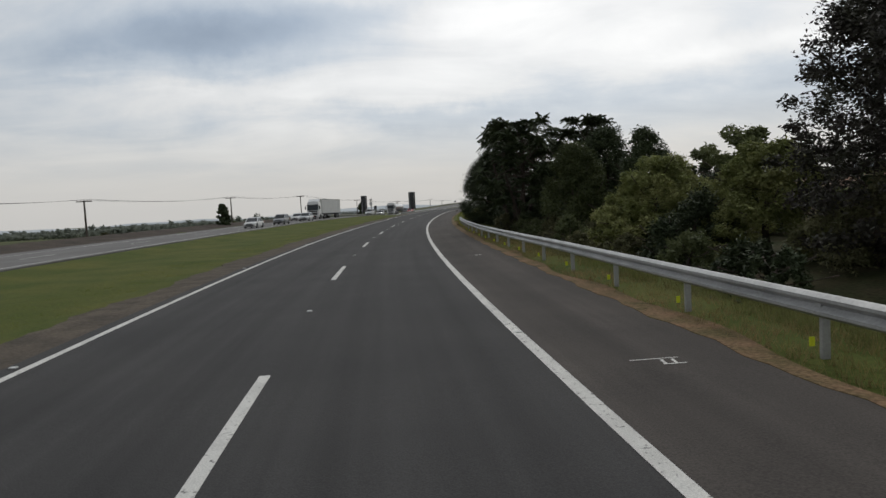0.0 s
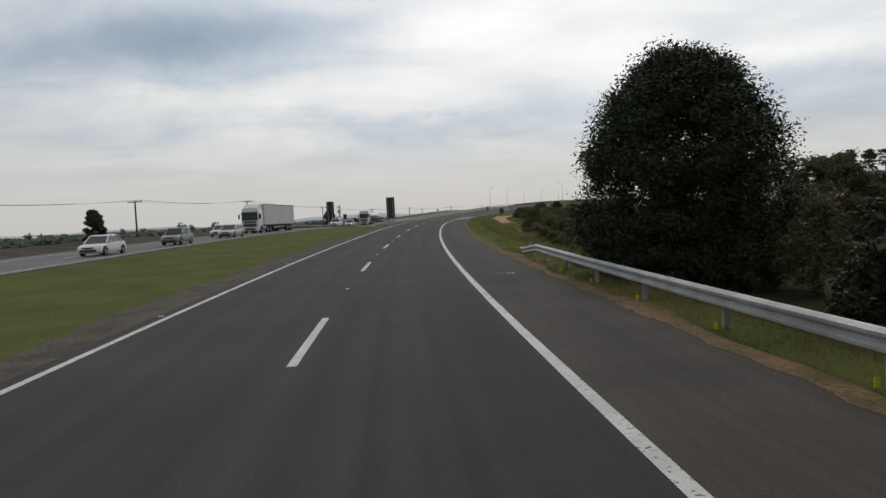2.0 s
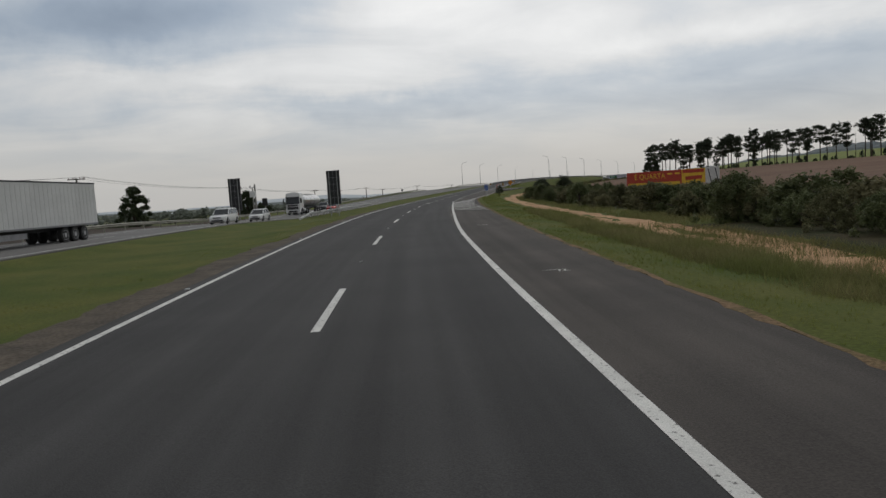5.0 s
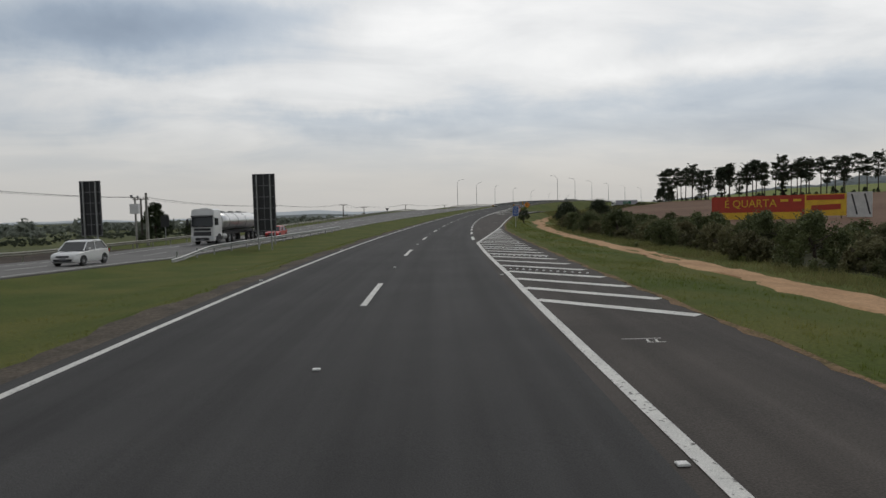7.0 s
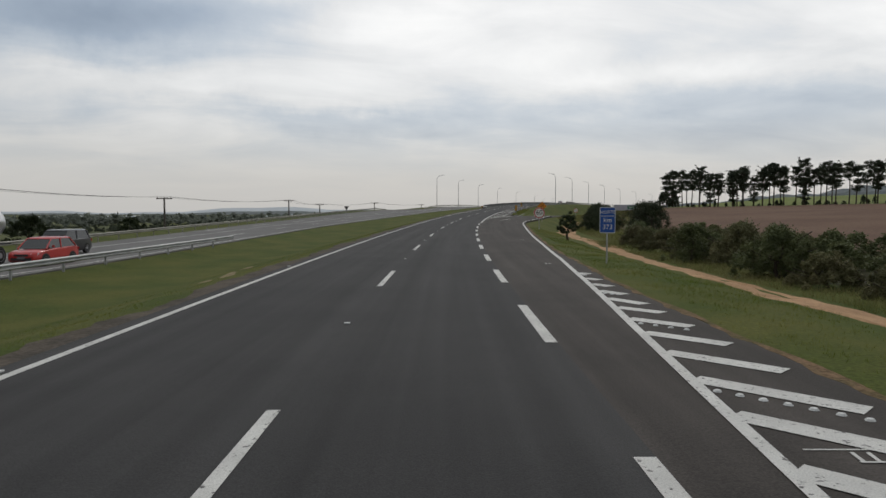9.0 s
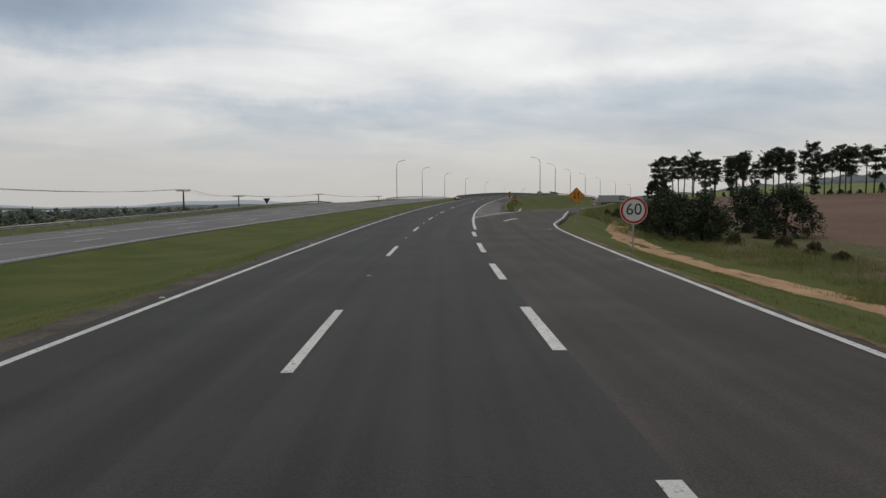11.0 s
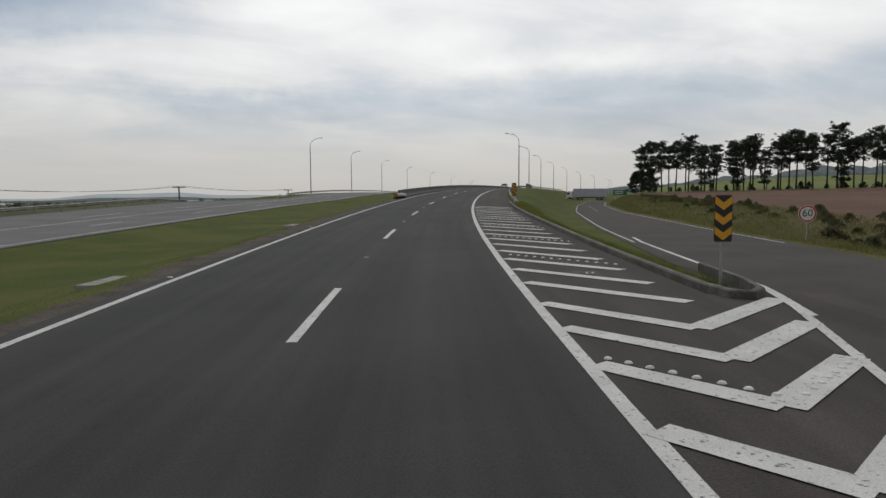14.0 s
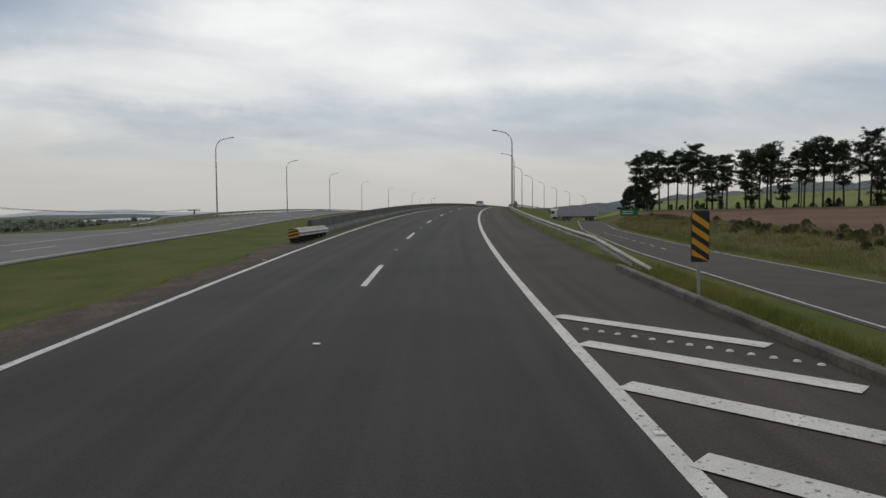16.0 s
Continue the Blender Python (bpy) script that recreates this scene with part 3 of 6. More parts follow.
# markings
part("edge_line", ribbon(-110, 700, -3.84, -3.69, 0.006), PAINT, road)
part("edge_line", ribbon(-110, 182, lambda s: EDGE_R(s) - 0.11, lambda s: EDGE_R(s) + 0.065, 0.006), PAINT, road)
part("edge_line", ribbon(269.3, 700, 3.60, 3.78, 0.006), PAINT, road)
for k in range(-6, 44):
    s = 16.0 * k
    part("lane_dash", ribbon(s - 4.2, s + 0.35, -0.075, 0.075, 0.006, 2.0), PAINT, road)
for s0, s1 in ((185.8, 191.0), (196.0, 200.2), (204.8, 208.9), (212.9, 216.6), (220.9, 224.6), (228.9, 232.6), (236.9, 240.6), (244.9, 248.9), (253.2, 258.0), (262.8, 266.9)):
    part("lane_dash", ribbon(s0, s1, 3.42, 3.62, 0.006, 1.0), PAINT, road)
hatch = part("edge_line", ribbon(182, 262, lambda s: HATCH_EDGE(s) - 0.08, lambda s: HATCH_EDGE(s) + 0.08, 0.006, 2.0), PAINT, shoulder)
part("edge_line", ribbon(-110, 700, lambda s: OPP_NEAR(s) - 0.75, lambda s: OPP_NEAR(s) - 0.6, lambda s: 0.026 - opp_drop(s)), PAINT, opposite)
part("edge_line", ribbon(-110, 700, lambda s: OPP_NEAR(s) - 8.15, lambda s: OPP_NEAR(s) - 8.0, lambda s: 0.026 - opp_drop(s)), PAINT, opposite)
for k in range(-2, 30):
    s = 16.0 * k + 5
    part("lane_dash", ribbon(s - 4, s, lambda s: OPP_NEAR(s) - 4.45, lambda s: OPP_NEAR(s) - 4.3, lambda s: 0.026 - opp_drop(s), 2.0), PAINT, opposite)
for k in range(17, 24):
    s = 16.0 * k + 1
    part("lane_dash", ribbon(s - 6, s, lambda s: OPP_NEAR(s) - 11.4, lambda s: OPP_NEAR(s) - 11.2, lambda s: 0.026 - opp_drop(s), 2.0), PAINT, opposite)
part("edge_line", ribbon(301.3, 316, line((301.3, 7.85), (304, 8.45), (307.3, 8.62), (314, 8.92), (316, 9.15)), line((301.3, 7.97), (304, 8.58), (307.3, 8.75), (314, 9.04), (316, 9.27)), 0.008, 1.0), PAINT, slip)
part("edge_line", ribbon(261.5, 303.5, line((261.5, 8.55), (270, 8.78), (276, 9.3), (287, 11.4), (297, 12.85), (303.5, 13.8)), line((261.5, 8.68), (270, 8.91), (276, 9.43), (287, 11.55), (297, 13.0), (303.5, 13.95)), 0.006, 1.5), PAINT, gore)

# hatched gore areas: bars across the shoulder
def bar_row(s, l, r, width=0.42, skew=0.0):
    """One painted bar across the road between two offsets."""
    a, b = on(s, l, 0.0), on(s + skew, r, 0.0)
    d = (b - a).normalized()
    n = Vector((-d.y, d.x, 0)) * (width / 2)
    up_ = Vector((0, 0, 0.006))
    return Geo().add([a - n + up_, b - n + up_, b + n + up_, a + n + up_], [(0, 1, 2, 3)])


def dot_row(s, l, r, n, parent, skew=0.0):
    for i in range(n):
        p = on(s + skew * (r - l) * (i + 0.5) / n, l + (r - l) * (i + 0.5) / n, 0.0)
        g = Geo()
        ring = [(p.x + 0.055 * math.cos(a), p.y + 0.055 * math.sin(a)) for a in np.linspace(0, 2 * math.pi, 9)[:-1]]
        g.loft([[(x, y, p.z) for x, y in ring], [(p.x + (x - p.x) * 0.65, p.y + (y - p.y) * 0.65, p.z + 0.022) for x, y in ring]])
        part("road_stud", g, STUD, parent)


BARS = [156.1 + 2.35 * i for i in range(6)] + [170.2, 172.1, 174.05, 176.0, 178.0, 180.1, 182.2, 184.0, 185.7, 187.4, 189.0, 190.7, 192.2, 193.7, 195.3, 196.9, 198.4, 199.9, 201.4, 202.9, 204.5, 206.1, 207.8]
for i, s in enumerate(BARS):
    l = HATCH_EDGE(s) + 0.05
    r = 6.75 - 0.45 * min(1.0, max(0.0, (s - 160) / 12)) + 0.035 * max(0.0, s - 203)
    if r - l > 0.15:
        part("hatch_bar", bar_row(s, l, r, 0.38, (-1.0 if s < 200 else -1.6) * (r - l)), PAINT, shoulder)
        if i % 3 == 0 and i:
            dot_row(s + 1.0, l + 0.1, r - 0.1, max(3, int((r - l) / 0.21)), shoulder, -0.98)
# chevron tip of the second gore and its long ladder of bars
NOSE = line((284.6, 3.66), (288, 3.95), (292.2, 5.0), (298.4, 6.9), (302, 8.0), (304.6, 8.6))
part("edge_line", ribbon(283.5, 304, lambda s: NOSE(s) - 0.08, lambda s: NOSE(s) + 0.08, 0.009, 1.0), PAINT, gore)
for s in (290.2, 292.3, 294.4, 296.5, 298.6, 300.6, 302.6):
    r = NOSE(s)
    m = 3.76 + (r - 3.76) * 0.45
    part("hatch_bar", bar_row(s, 3.8, m, 0.4, -1.1 * (m - 3.8)), PAINT, gore)
    part("hatch_bar", bar_row(s - 1.1 * (m - 3.8), m, r, 0.4, 1.0 * (r - m)), PAINT, gore)
dot_row(298.95, 3.9, 5.4, 8, gore, -1.1)
dot_row(292.2, 3.95, 4.6, 3, gore, -1.0)
dot_row(291.6, 4.6, 5.0, 3, gore, 1.0)
dot_row(297.3, 5.5, 7.2, 9, gore, 1.0)
for i, s in enumerate([305.05 + 2.158 * k for k in range(19)]):
    part("hatch_bar", bar_row(s, 3.85, 6.42, 0.4, -2.45), PAINT, inner if s > 306 else gore)
    if i % 3 == 2:
        dot_row(s + 1.05, 4.0, 6.65, 13, inner, -0.95)
# cat's eyes between the dashes and beside the edge lines
for k in range(-2, 26):
    for o, h in ((0.0, 5.75), (-4.0, 2.0), (3.72, 2.0)):
        if o > 3 and 182 < 16 * k + h < 284:
            continue
        p = on(16 * k + h, o, 0.012)
        part("road_stud", Geo().box((0, 0, 0), (0.11, 0.1, 0.022), 0, pose(p.x, p.y, p.z, 0, 0, turn_at(16 * k))), STUD, road, bevel=0.006)
# arrow on the deceleration lane
g = Geo()
a, b = on(280.6, 6.05), on(284.6, 7.05)
d = (b - a).normalized()
n = Vector((-d.y, d.x, 0))
u6 = Vector((0, 0, 0.008))
g.add([a - n * 0.13 + u6, a + n * 0.13 + u6, b + n * 0.13 + u6, b - n * 0.13 + u6], [(0, 1, 2, 3)])
g.add([b + n * 0.55 + u6 - d * 0.1, b - n * 0.55 + u6 - d * 0.1, b + d * 0.9 + u6], [(0, 1, 2)])
part("arrow_marking", g, PAINT, gore)

# distance figures sprayed on the shoulder: unreadable strokes
for s in (-0.5, 17.9, 37, 56, 75.5, 93.8, 113, 132, 151.1, 171.2, 191, 211.6, 231, 250, 269, 287.5, 306.4, 326):
    o = 5.0 if s < 160 else (5.3 if s < 200 else 5.6 if s < 225 else 6.4 if s < 245 else 8.05 if s < 272 else 4.6 if s < 300 else 5.4)
    q = at_road(s, o, 0.006)
    g = Geo()
    g.add([q @ Vector(v) for v in ((-0.32, 0.17, 0), (0.32, 0.17, 0), (0.32, 0.20, 0), (-0.32, 0.20, 0))], [(0, 1, 2, 3)])
    for x in (0.02, 0.16):
        g.add([q @ Vector(v) for v in ((x, -0.1, 0), (x + 0.04, -0.1, 0), (x + 0.07, 0.12, 0), (x + 0.03, 0.12, 0))], [(0, 1, 2, 3)])
    g.add([q @ Vector(v) for v in ((0.0, -0.13, 0.0), (0.3, -0.13, 0.0), (0.3, -0.1, 0.0), (0.0, -0.1, 0.0))], [(0, 1, 2, 3)])
    part("sprayed_mark", g, PAINT, shoulder if s < 262 else gore)

# ---------------------------------------------------------------- kerb of the nose
KERB = material("soot_stained_kerb", (0.072, 0.066, 0.056), (0.145, 0.135, 0.115), 1.6, 0.9, bump=0.4, bscale=14, fine=0.25)
g = Geo()
ks = [(307.0, 8.42), (304.6, 8.36), (303.3, 8.1), (302.8, 7.7), (303.0, 7.3), (303.9, 7.12), (306, 7.08)] + [(s, 7.05 - 0.2 * min(1, (s - 309) / 40)) for s in np.arange(309, 354, 3.0)]
ks = [(s, o - 0.16 * float(smooth(322, 340, np.array(s)))) for s, o in ks]
prof = []
for i, (s, o) in enumerate(ks):
    p = on(s, o)
    q0, q1 = on(*ks[max(i - 1, 0)]), on(*ks[min(i + 1, len(ks) - 1)])
    d = (q1 - q0).normalized()
    n = Vector((d.y, -d.x, 0))
    prof.append([p + Vector((0, 0, -0.1)), p + Vector((0, 0, 0.12)), p + n * 0.03 + Vector((0, 0, 0.15)), p + n * 0.15 + Vector((0, 0, 0.15)), p + n * 0.16 + Vector((0, 0, -0.1))])
g.loft(prof)
tagged(part("kerb", g, KERB), "grey stained concrete kerb round the grass nose", "kerb", kind="structure")


# ---------------------------------------------------------------- guard rails
WAVE = ((0.00, 0.155), (0.025, 0.14), (0.08, 0.105), (0.08, 0.065), (0.02, 0.03), (0.0, 0.0), (0.02, -0.03), (0.08, -0.065), (0.08, -0.105), (0.025, -0.14), (0.0, -0.155))


def guard_rail(label, s0, s1, o, side, dz=0.0, spacing=3.8, top=0.75, down=False, reflect=False, group="guard rails", step=2.0, rising=False, mat=None):
    """A W-beam on posts. side: -1 the beam's face looks left, +1 right. down: the far end sinks to the ground."""
    of = o if callable(o) else (lambda s: o)
    of_dz = dz if callable(dz) else (lambda s: dz)
    e = thing("guard_rail", label, "guard rail", None, group)
    rings = []
    n = int((s1 - s0) / step) + 1
    for s in np.linspace(s0, s1, n):
        c = top - 0.16
        if down:
            c = top - 0.16 - 0.46 * float(smooth(s1 - 7, s1, np.array(s)))
        if rising:
            c = top - 0.16 - 0.5 * float(smooth(s0 + 9, s0, np.array(s)))
        ring = []
        for out, z in WAVE:
            ring.append(on(s, of(s) + side * out, of_dz(s) + c + z))
        for out, z in WAVE[::-1]:
            ring.append(on(s, of(s) + side * (out - 0.012), of_dz(s) + c + z))
        rings.append(ring)
    part("beam", Geo().loft(rings), mat or ZINC, e, smooth=True)
    first = None
    for i, s in enumerate(np.arange(s0 + 1.2, s1 - (2.5 if down else 0.5), spacing)):
        q = at_road(s, of(s) - side * 0.09, of_dz(s))
        if first is None:
            g = Geo().box((0, 0, top / 2 - 0.25), (0.10, 0.012, top + 0.4)).box((-0.045, 0.03, top / 2 - 0.25), (0.012, 0.06, top + 0.4)).box((0.045, 0.03, top / 2 - 0.25), (0.012, 0.06, top + 0.4)).box((side * 0.07, 0, top - 0.16), (0.07, 0.12, 0.2))
            first = part("post", g, mat or ZINC, e)
            first.matrix_world = q
        else:
            c = new("post", first.data)
            c.parent = e
            c.matrix_world = q
        if reflect:
            r = at_road(s, of(s) + side * 0.10, of_dz(s) + 0.14)
            part("reflector", Geo().box((0, 0, 0), (0.07, 0.02, 0.12), 0, r), YELLOW, e, "fluorescent yellow reflector tab", bevel=0.004)
    return e


DULLZINC = material("weathered_galvanised_steel", (0.36, 0.345, 0.29), (0.26, 0.25, 0.215), 1.0, 0.7, metal=0.2, bscale=16, fine=0.18)
guard_rail("galvanised W-beam guard rail beside the tree line", -40, 67.5, line((-40, 6.95), (45, 6.9), (60, 6.95), (67.5, 7.3)), -1, line((-40, 0.06), (12, 0.05), (34, -0.1), (68, -0.12)), down=True, reflect=True)
guard_rail("short galvanised guard rail shielding the message boards", 185.5, 243, line((185, -16.9), (195, -17.4), (243, -17.6)), 1, -1.05, spacing=4.0, rising=True)
guard_rail("long galvanised guard rail beyond the opposite carriageway", 128, 383, lambda s: OPP_FAR(s) - 0.8, 1, lambda s: -opp_drop(s), spacing=4.0, step=3.0, mat=DULLZINC, down=True)
guard_rail("weathered guard rail leading up to the overpass", 350.5, 600, line((350, 7.6), (358, 7.2), (600, 7.1)), -1, lambda s: 0.0 - 0.5 * float(smooth(357, 350, np.array(s))), spacing=4.0, step=3.0, top=0.58, mat=DULLZINC)
guard_rail("guard rail along the overpass of the opposite carriageway", 396, 620, lambda s: OPP_FAR(s) - 0.4, 1, -0.95, spacing=4.0, step=3.0, rising=True, mat=DULLZINC)
barrier = Geo()
rings = []
for s in np.arange(366, 640, 4.0):
    rings.append([on(s, -5.35, -0.2), on(s, -4.75, -0.2), on(s, -4.8, 0.1), on(s, -4.98, 0.32), on(s, -5.02, 0.82), on(s, -5.2, 0.82), on(s, -5.25, 0.32)])
tagged(part("median_barrier", barrier.loft(rings), BARRIER), "dark weathered concrete barrier on the overpass", "barrier", kind="structure")


q = at_road(454, 8.0)
e = thing("bridge_parapet", "pale concrete bridge parapet with a recessed panel beside the overpass", "parapet", q)
part("wall", Geo().box((0.2, 12, 0.3), (0.35, 24, 1.3)), CONCRETE, e, bevel=0.03)
part("coping", Geo().box((0.2, 12, 1.0), (0.5, 24.1, 0.14)), CONCRETE, e, bevel=0.02)
part("abutment", Geo().box((0.9, 1.5, -1.6), (1.2, 3.0, 3.4)), CONCRETE, e, "stained concrete abutment block", bevel=0.04)
for i in range(6):
    part("pilaster", Geo().box((0.42, 2 + 4 * i, 0.3), (0.12, 0.4, 1.2)), CONCRETE, e, bevel=0.02)


# ---------------------------------------------------------------- trees
def leaves(g, centres, radii, per, size, rng, flat=1.0, shell=0.55):
    """Small pointed leaves scattered in clumps; four corners each."""
    for c, r in zip(centres, radii):
        u = rng.normal(size=(per, 3))
        u /= np.linalg.norm(u, axis=1)[:, None]
        d = r * (shell + (1 - shell) * rng.random(per)) * rng.uniform(0.75, 1.15, per)
        p = np.array(c) + u * d[:, None] * np.array((1, 1, flat))
        a = rng.normal(size=(per, 3))
        a[:, 2] *= 0.6
        a /= np.linalg.norm(a, axis=1)[:, None]
        b = np.cross(a, u + rng.normal(size=(per, 3)) * 0.6)
        b /= np.linalg.norm(b, axis=1)[:, None] + 1e-9
        l = size * rng.uniform(0.6, 1.4, per)[:, None]
        n0 = len(g.v)
        q = np.stack([p - a * l, p + b * l * 0.42, p + a * l, p - b * l * 0.42], 1).reshape(-1, 3)
        g.v += q.tolist()
        g.f += [(n0 + 4 * i, n0 + 4 * i + 1, n0 + 4 * i + 2, n0 + 4 * i + 3) for i in range(per)]


def branches(g, base, height, spread_, n, rng, r0):
    """Trunk and limbs; gives back the limbs' tips."""
    top = Vector((rng.uniform(-0.3, 0.3), rng.uniform(-0.3, 0.3), height * 0.72))
    pts = [Vector((0, 0, -0.6))] + [Vector((top.x * t + 0.12 * math.sin(5 * t + n), top.y * t + 0.1 * math.cos(4 * t), top.z * t)) for t in (0.0, 0.25, 0.5, 0.75, 1.0)]
    g.tube(pts, [r0 * 1.3, r0, r0 * 0.8, r0 * 0.6, r0 * 0.4, r0 * 0.15], 9)
    tips = [top]
    for i in range(n):
        t = rng.uniform(0.3, 0.95)
        a = 2 * math.pi * (i / n) + rng.uniform(-0.4, 0.4)
        s0_ = Vector((top.x * t, top.y * t, top.z * t))
        reach = spread_ * rng.uniform(0.6, 1.0) * (1.15 - 0.55 * t)
        e_ = s0_ + Vector((math.cos(a) * reach, math.sin(a) * reach, height * rng.uniform(0.08, 0.30)))
        m_ = (s0_ + e_) / 2 + Vector((0, 0, -0.08 * height * rng.uniform(0, 1)))
        g.tube([s0_, m_, e_], [r0 * 0.35 * (1.2 - t), r0 * 0.2 * (1.2 - t), 0.02], 6)
        tips += [e_, m_ + Vector((rng.uniform(-0.6, 0.6), rng.uniform(-0.6, 0.6), height * 0.12))]
    return tips


def broadleaf(name, label, x, y, height, width, mat, seed, clumps=60, per=150, leaf=0.13, low=0.12, open_=0.0, lean=0.0, group="roadside trees", shell=0.5, cat="tree", stem=1.0):
    rng = np.random.default_rng(seed)
    e = thing(name, label, cat, pose(x, y, ground_z(x, y)), group)
    g = Geo()
    tips = branches(g, (0, 0, 0), height, width * 0.5, 9, rng, (0.035 * height ** 0.9 + 0.03) * stem)
    part("trunk", g, BARK, e, smooth=True)
    cs, rs = [], []
    for i in range(clumps):
        h = low + (1 - low) * rng.random() ** 0.85
        swell = max(0.05, 1 - h) ** 0.5 if low == 0.0 else math.sin(math.pi * min(1, 0.18 + 0.80 * h)) ** 0.6
        wid = width * 0.5 * swell * (0.12 + 0.88 * rng.random() ** 0.55)
        a = rng.uniform(0, 2 * math.pi)
        cs.append((math.cos(a) * wid + lean * h, math.sin(a) * wid, h * height * 0.93))
        rs.append(height * (rng.uniform(0.09, 0.19) if cat == "shrub" else rng.uniform(0.06, 0.115)) * (1 - 0.35 * open_))
    if open_:
        for t in tips:
            cs.append((t.x, t.y, t.z))
            rs.append(height * 0.09)
    g = Geo()
    leaves(g, cs, rs, per, leaf, rng, 1.35 if cat == "shrub" else 0.8, 0.1 if cat == "shrub" else shell)
    part("crown", g, mat, e)
    return e


def pinnate(name, label, x, y, height, width, mat, seed, rosettes=64, group="roadside trees"):
    """A tall open tree whose limbs end in drooping tufts of long feathered fronds."""
    r = np.random.default_rng(seed)
    e = thing(name, label, "tree", pose(x, y, ground_z(x, y)), group)
    g = Geo()
    stems = []
    for i in range(4):
        a = i * 1.6 + r.uniform(-0.4, 0.4)
        k = r.uniform(0.12, 0.25) * width
        mid, end = Vector((math.cos(a) * k * 0.5, math.sin(a) * k * 0.5, height * 0.33)), Vector((math.cos(a) * k, math.sin(a) * k, height * r.uniform(0.58, 0.72)))
        g.tube([(r.uniform(-0.1, 0.1), r.uniform(-0.1, 0.1), -0.5), mid, end], [0.15, 0.10, 0.06], 7)
        stems.append((mid, end))
    q = []
    for i in range(rosettes):
        h = 0.30 + 0.70 * r.random() ** 0.7
        reach = width * 0.5 * (math.sin(math.pi * min(1.0, 0.30 + 0.62 * h)) ** 0.5) * r.uniform(0.45, 1.0)
        a = r.uniform(0, 2 * math.pi)
        tip = Vector((math.cos(a) * reach, math.sin(a) * reach, height * h - 0.1 * reach))
        mid, end = stems[int(r.integers(4))]
        root = mid.lerp(end, min(1.0, max(0.0, (h - 0.25) * 1.5)))
        root.z = min(root.z, tip.z - 0.3)
        g.tube([root, root.lerp(tip, 0.6) + Vector((0, 0, -0.15)), tip], [0.035, 0.025, 0.012], 4)
        n = int(r.integers(9, 14))
        for j in range(n):
            b = 2 * math.pi * j / n + r.uniform(-0.2, 0.2)
            el = r.uniform(-0.5, 1.0)
            L = r.uniform(0.5, 0.85)
            out = Vector((math.cos(b) * math.cos(el), math.sin(b) * math.cos(el), math.sin(el)))
            side = Vector((-math.sin(b), math.cos(b), 0))
            droop = r.uniform(0.25, 0.75) * L
            for m in range(1, 10):
                t = m / 9
                c = tip + out * (L * t) + Vector((0, 0, -droop * t * t))
                w = r.uniform(0.24, 0.36) * L * (1.15 - 0.7 * t)
                for sg in (-1, 1):
                    d = side * (sg * w) + out * 0.07 + Vector((0, 0, -w * r.uniform(0.2, 0.8)))
                    wd = out * 0.06 + Vector((0, 0, 0.025))
                    q += [c, c + d * 0.5 + wd, c + d, c + d * 0.5 - wd]
    part("trunk", g, BARK, e, smooth=True)
    part("crown", Geo().add([tuple(v) for v in q], [(4 * i, 4 * i + 1, 4 * i + 2, 4 * i + 3) for i in range(len(q) // 4)]), mat, e)
    return e


LEAFDARK = material("dark_green_leaves", (0.030, 0.043, 0.018), (0.050, 0.065, 0.026), 0.9, 0.7, fine=0.25, bscale=6, rand=0.35, spec=0.3)
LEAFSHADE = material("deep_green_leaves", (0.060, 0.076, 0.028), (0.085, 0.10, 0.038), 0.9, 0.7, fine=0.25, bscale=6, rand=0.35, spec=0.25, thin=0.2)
LEAFMID = material("mid_green_leaves", (0.092, 0.11, 0.047), (0.13, 0.144, 0.062), 0.9, 0.7, fine=0.25, bscale=6, rand=0.35, spec=0.25, thin=0.25)
LEAFPALE = material("pale_green_leaves", (0.155, 0.18, 0.055), (0.25, 0.255, 0.095), 0.8, 0.7, fine=0.25, bscale=6, rand=0.35, spec=0.3, thin=0.2)
LEAFPURPLE = material("purplish_leaves", (0.040, 0.030, 0.030), (0.045, 0.046, 0.030), 0.9, 0.7, fine=0.25, bscale=6, rand=0.35, spec=0.3)
LEAFOLIVE = material("olive_brown_leaves", (0.125, 0.126, 0.06), (0.175, 0.158, 0.084), 0.6, 0.75, fine=0.3, bscale=6, rand=0.45, spec=0.2, thin=0.25)
LEAFDRY = material("dull_olive_leaves", (0.115, 0.117, 0.058), (0.158, 0.15, 0.078), 0.8, 0.75, fine=0.3, bscale=6, rand=0.4, spec=0.2, thin=0.25)
# needle colour lightened and let through light, in place of distance haze
NEEDLE = material("haze_lifted_pine_needles", (0.048, 0.062, 0.042), (0.072, 0.086, 0.056), 0.5, 0.8, fine=0.25, bscale=4, rand=0.3, spec=0.2, thin=0.25)


def place(s, o):
    p = on(s, o)
    return p.x, p.y


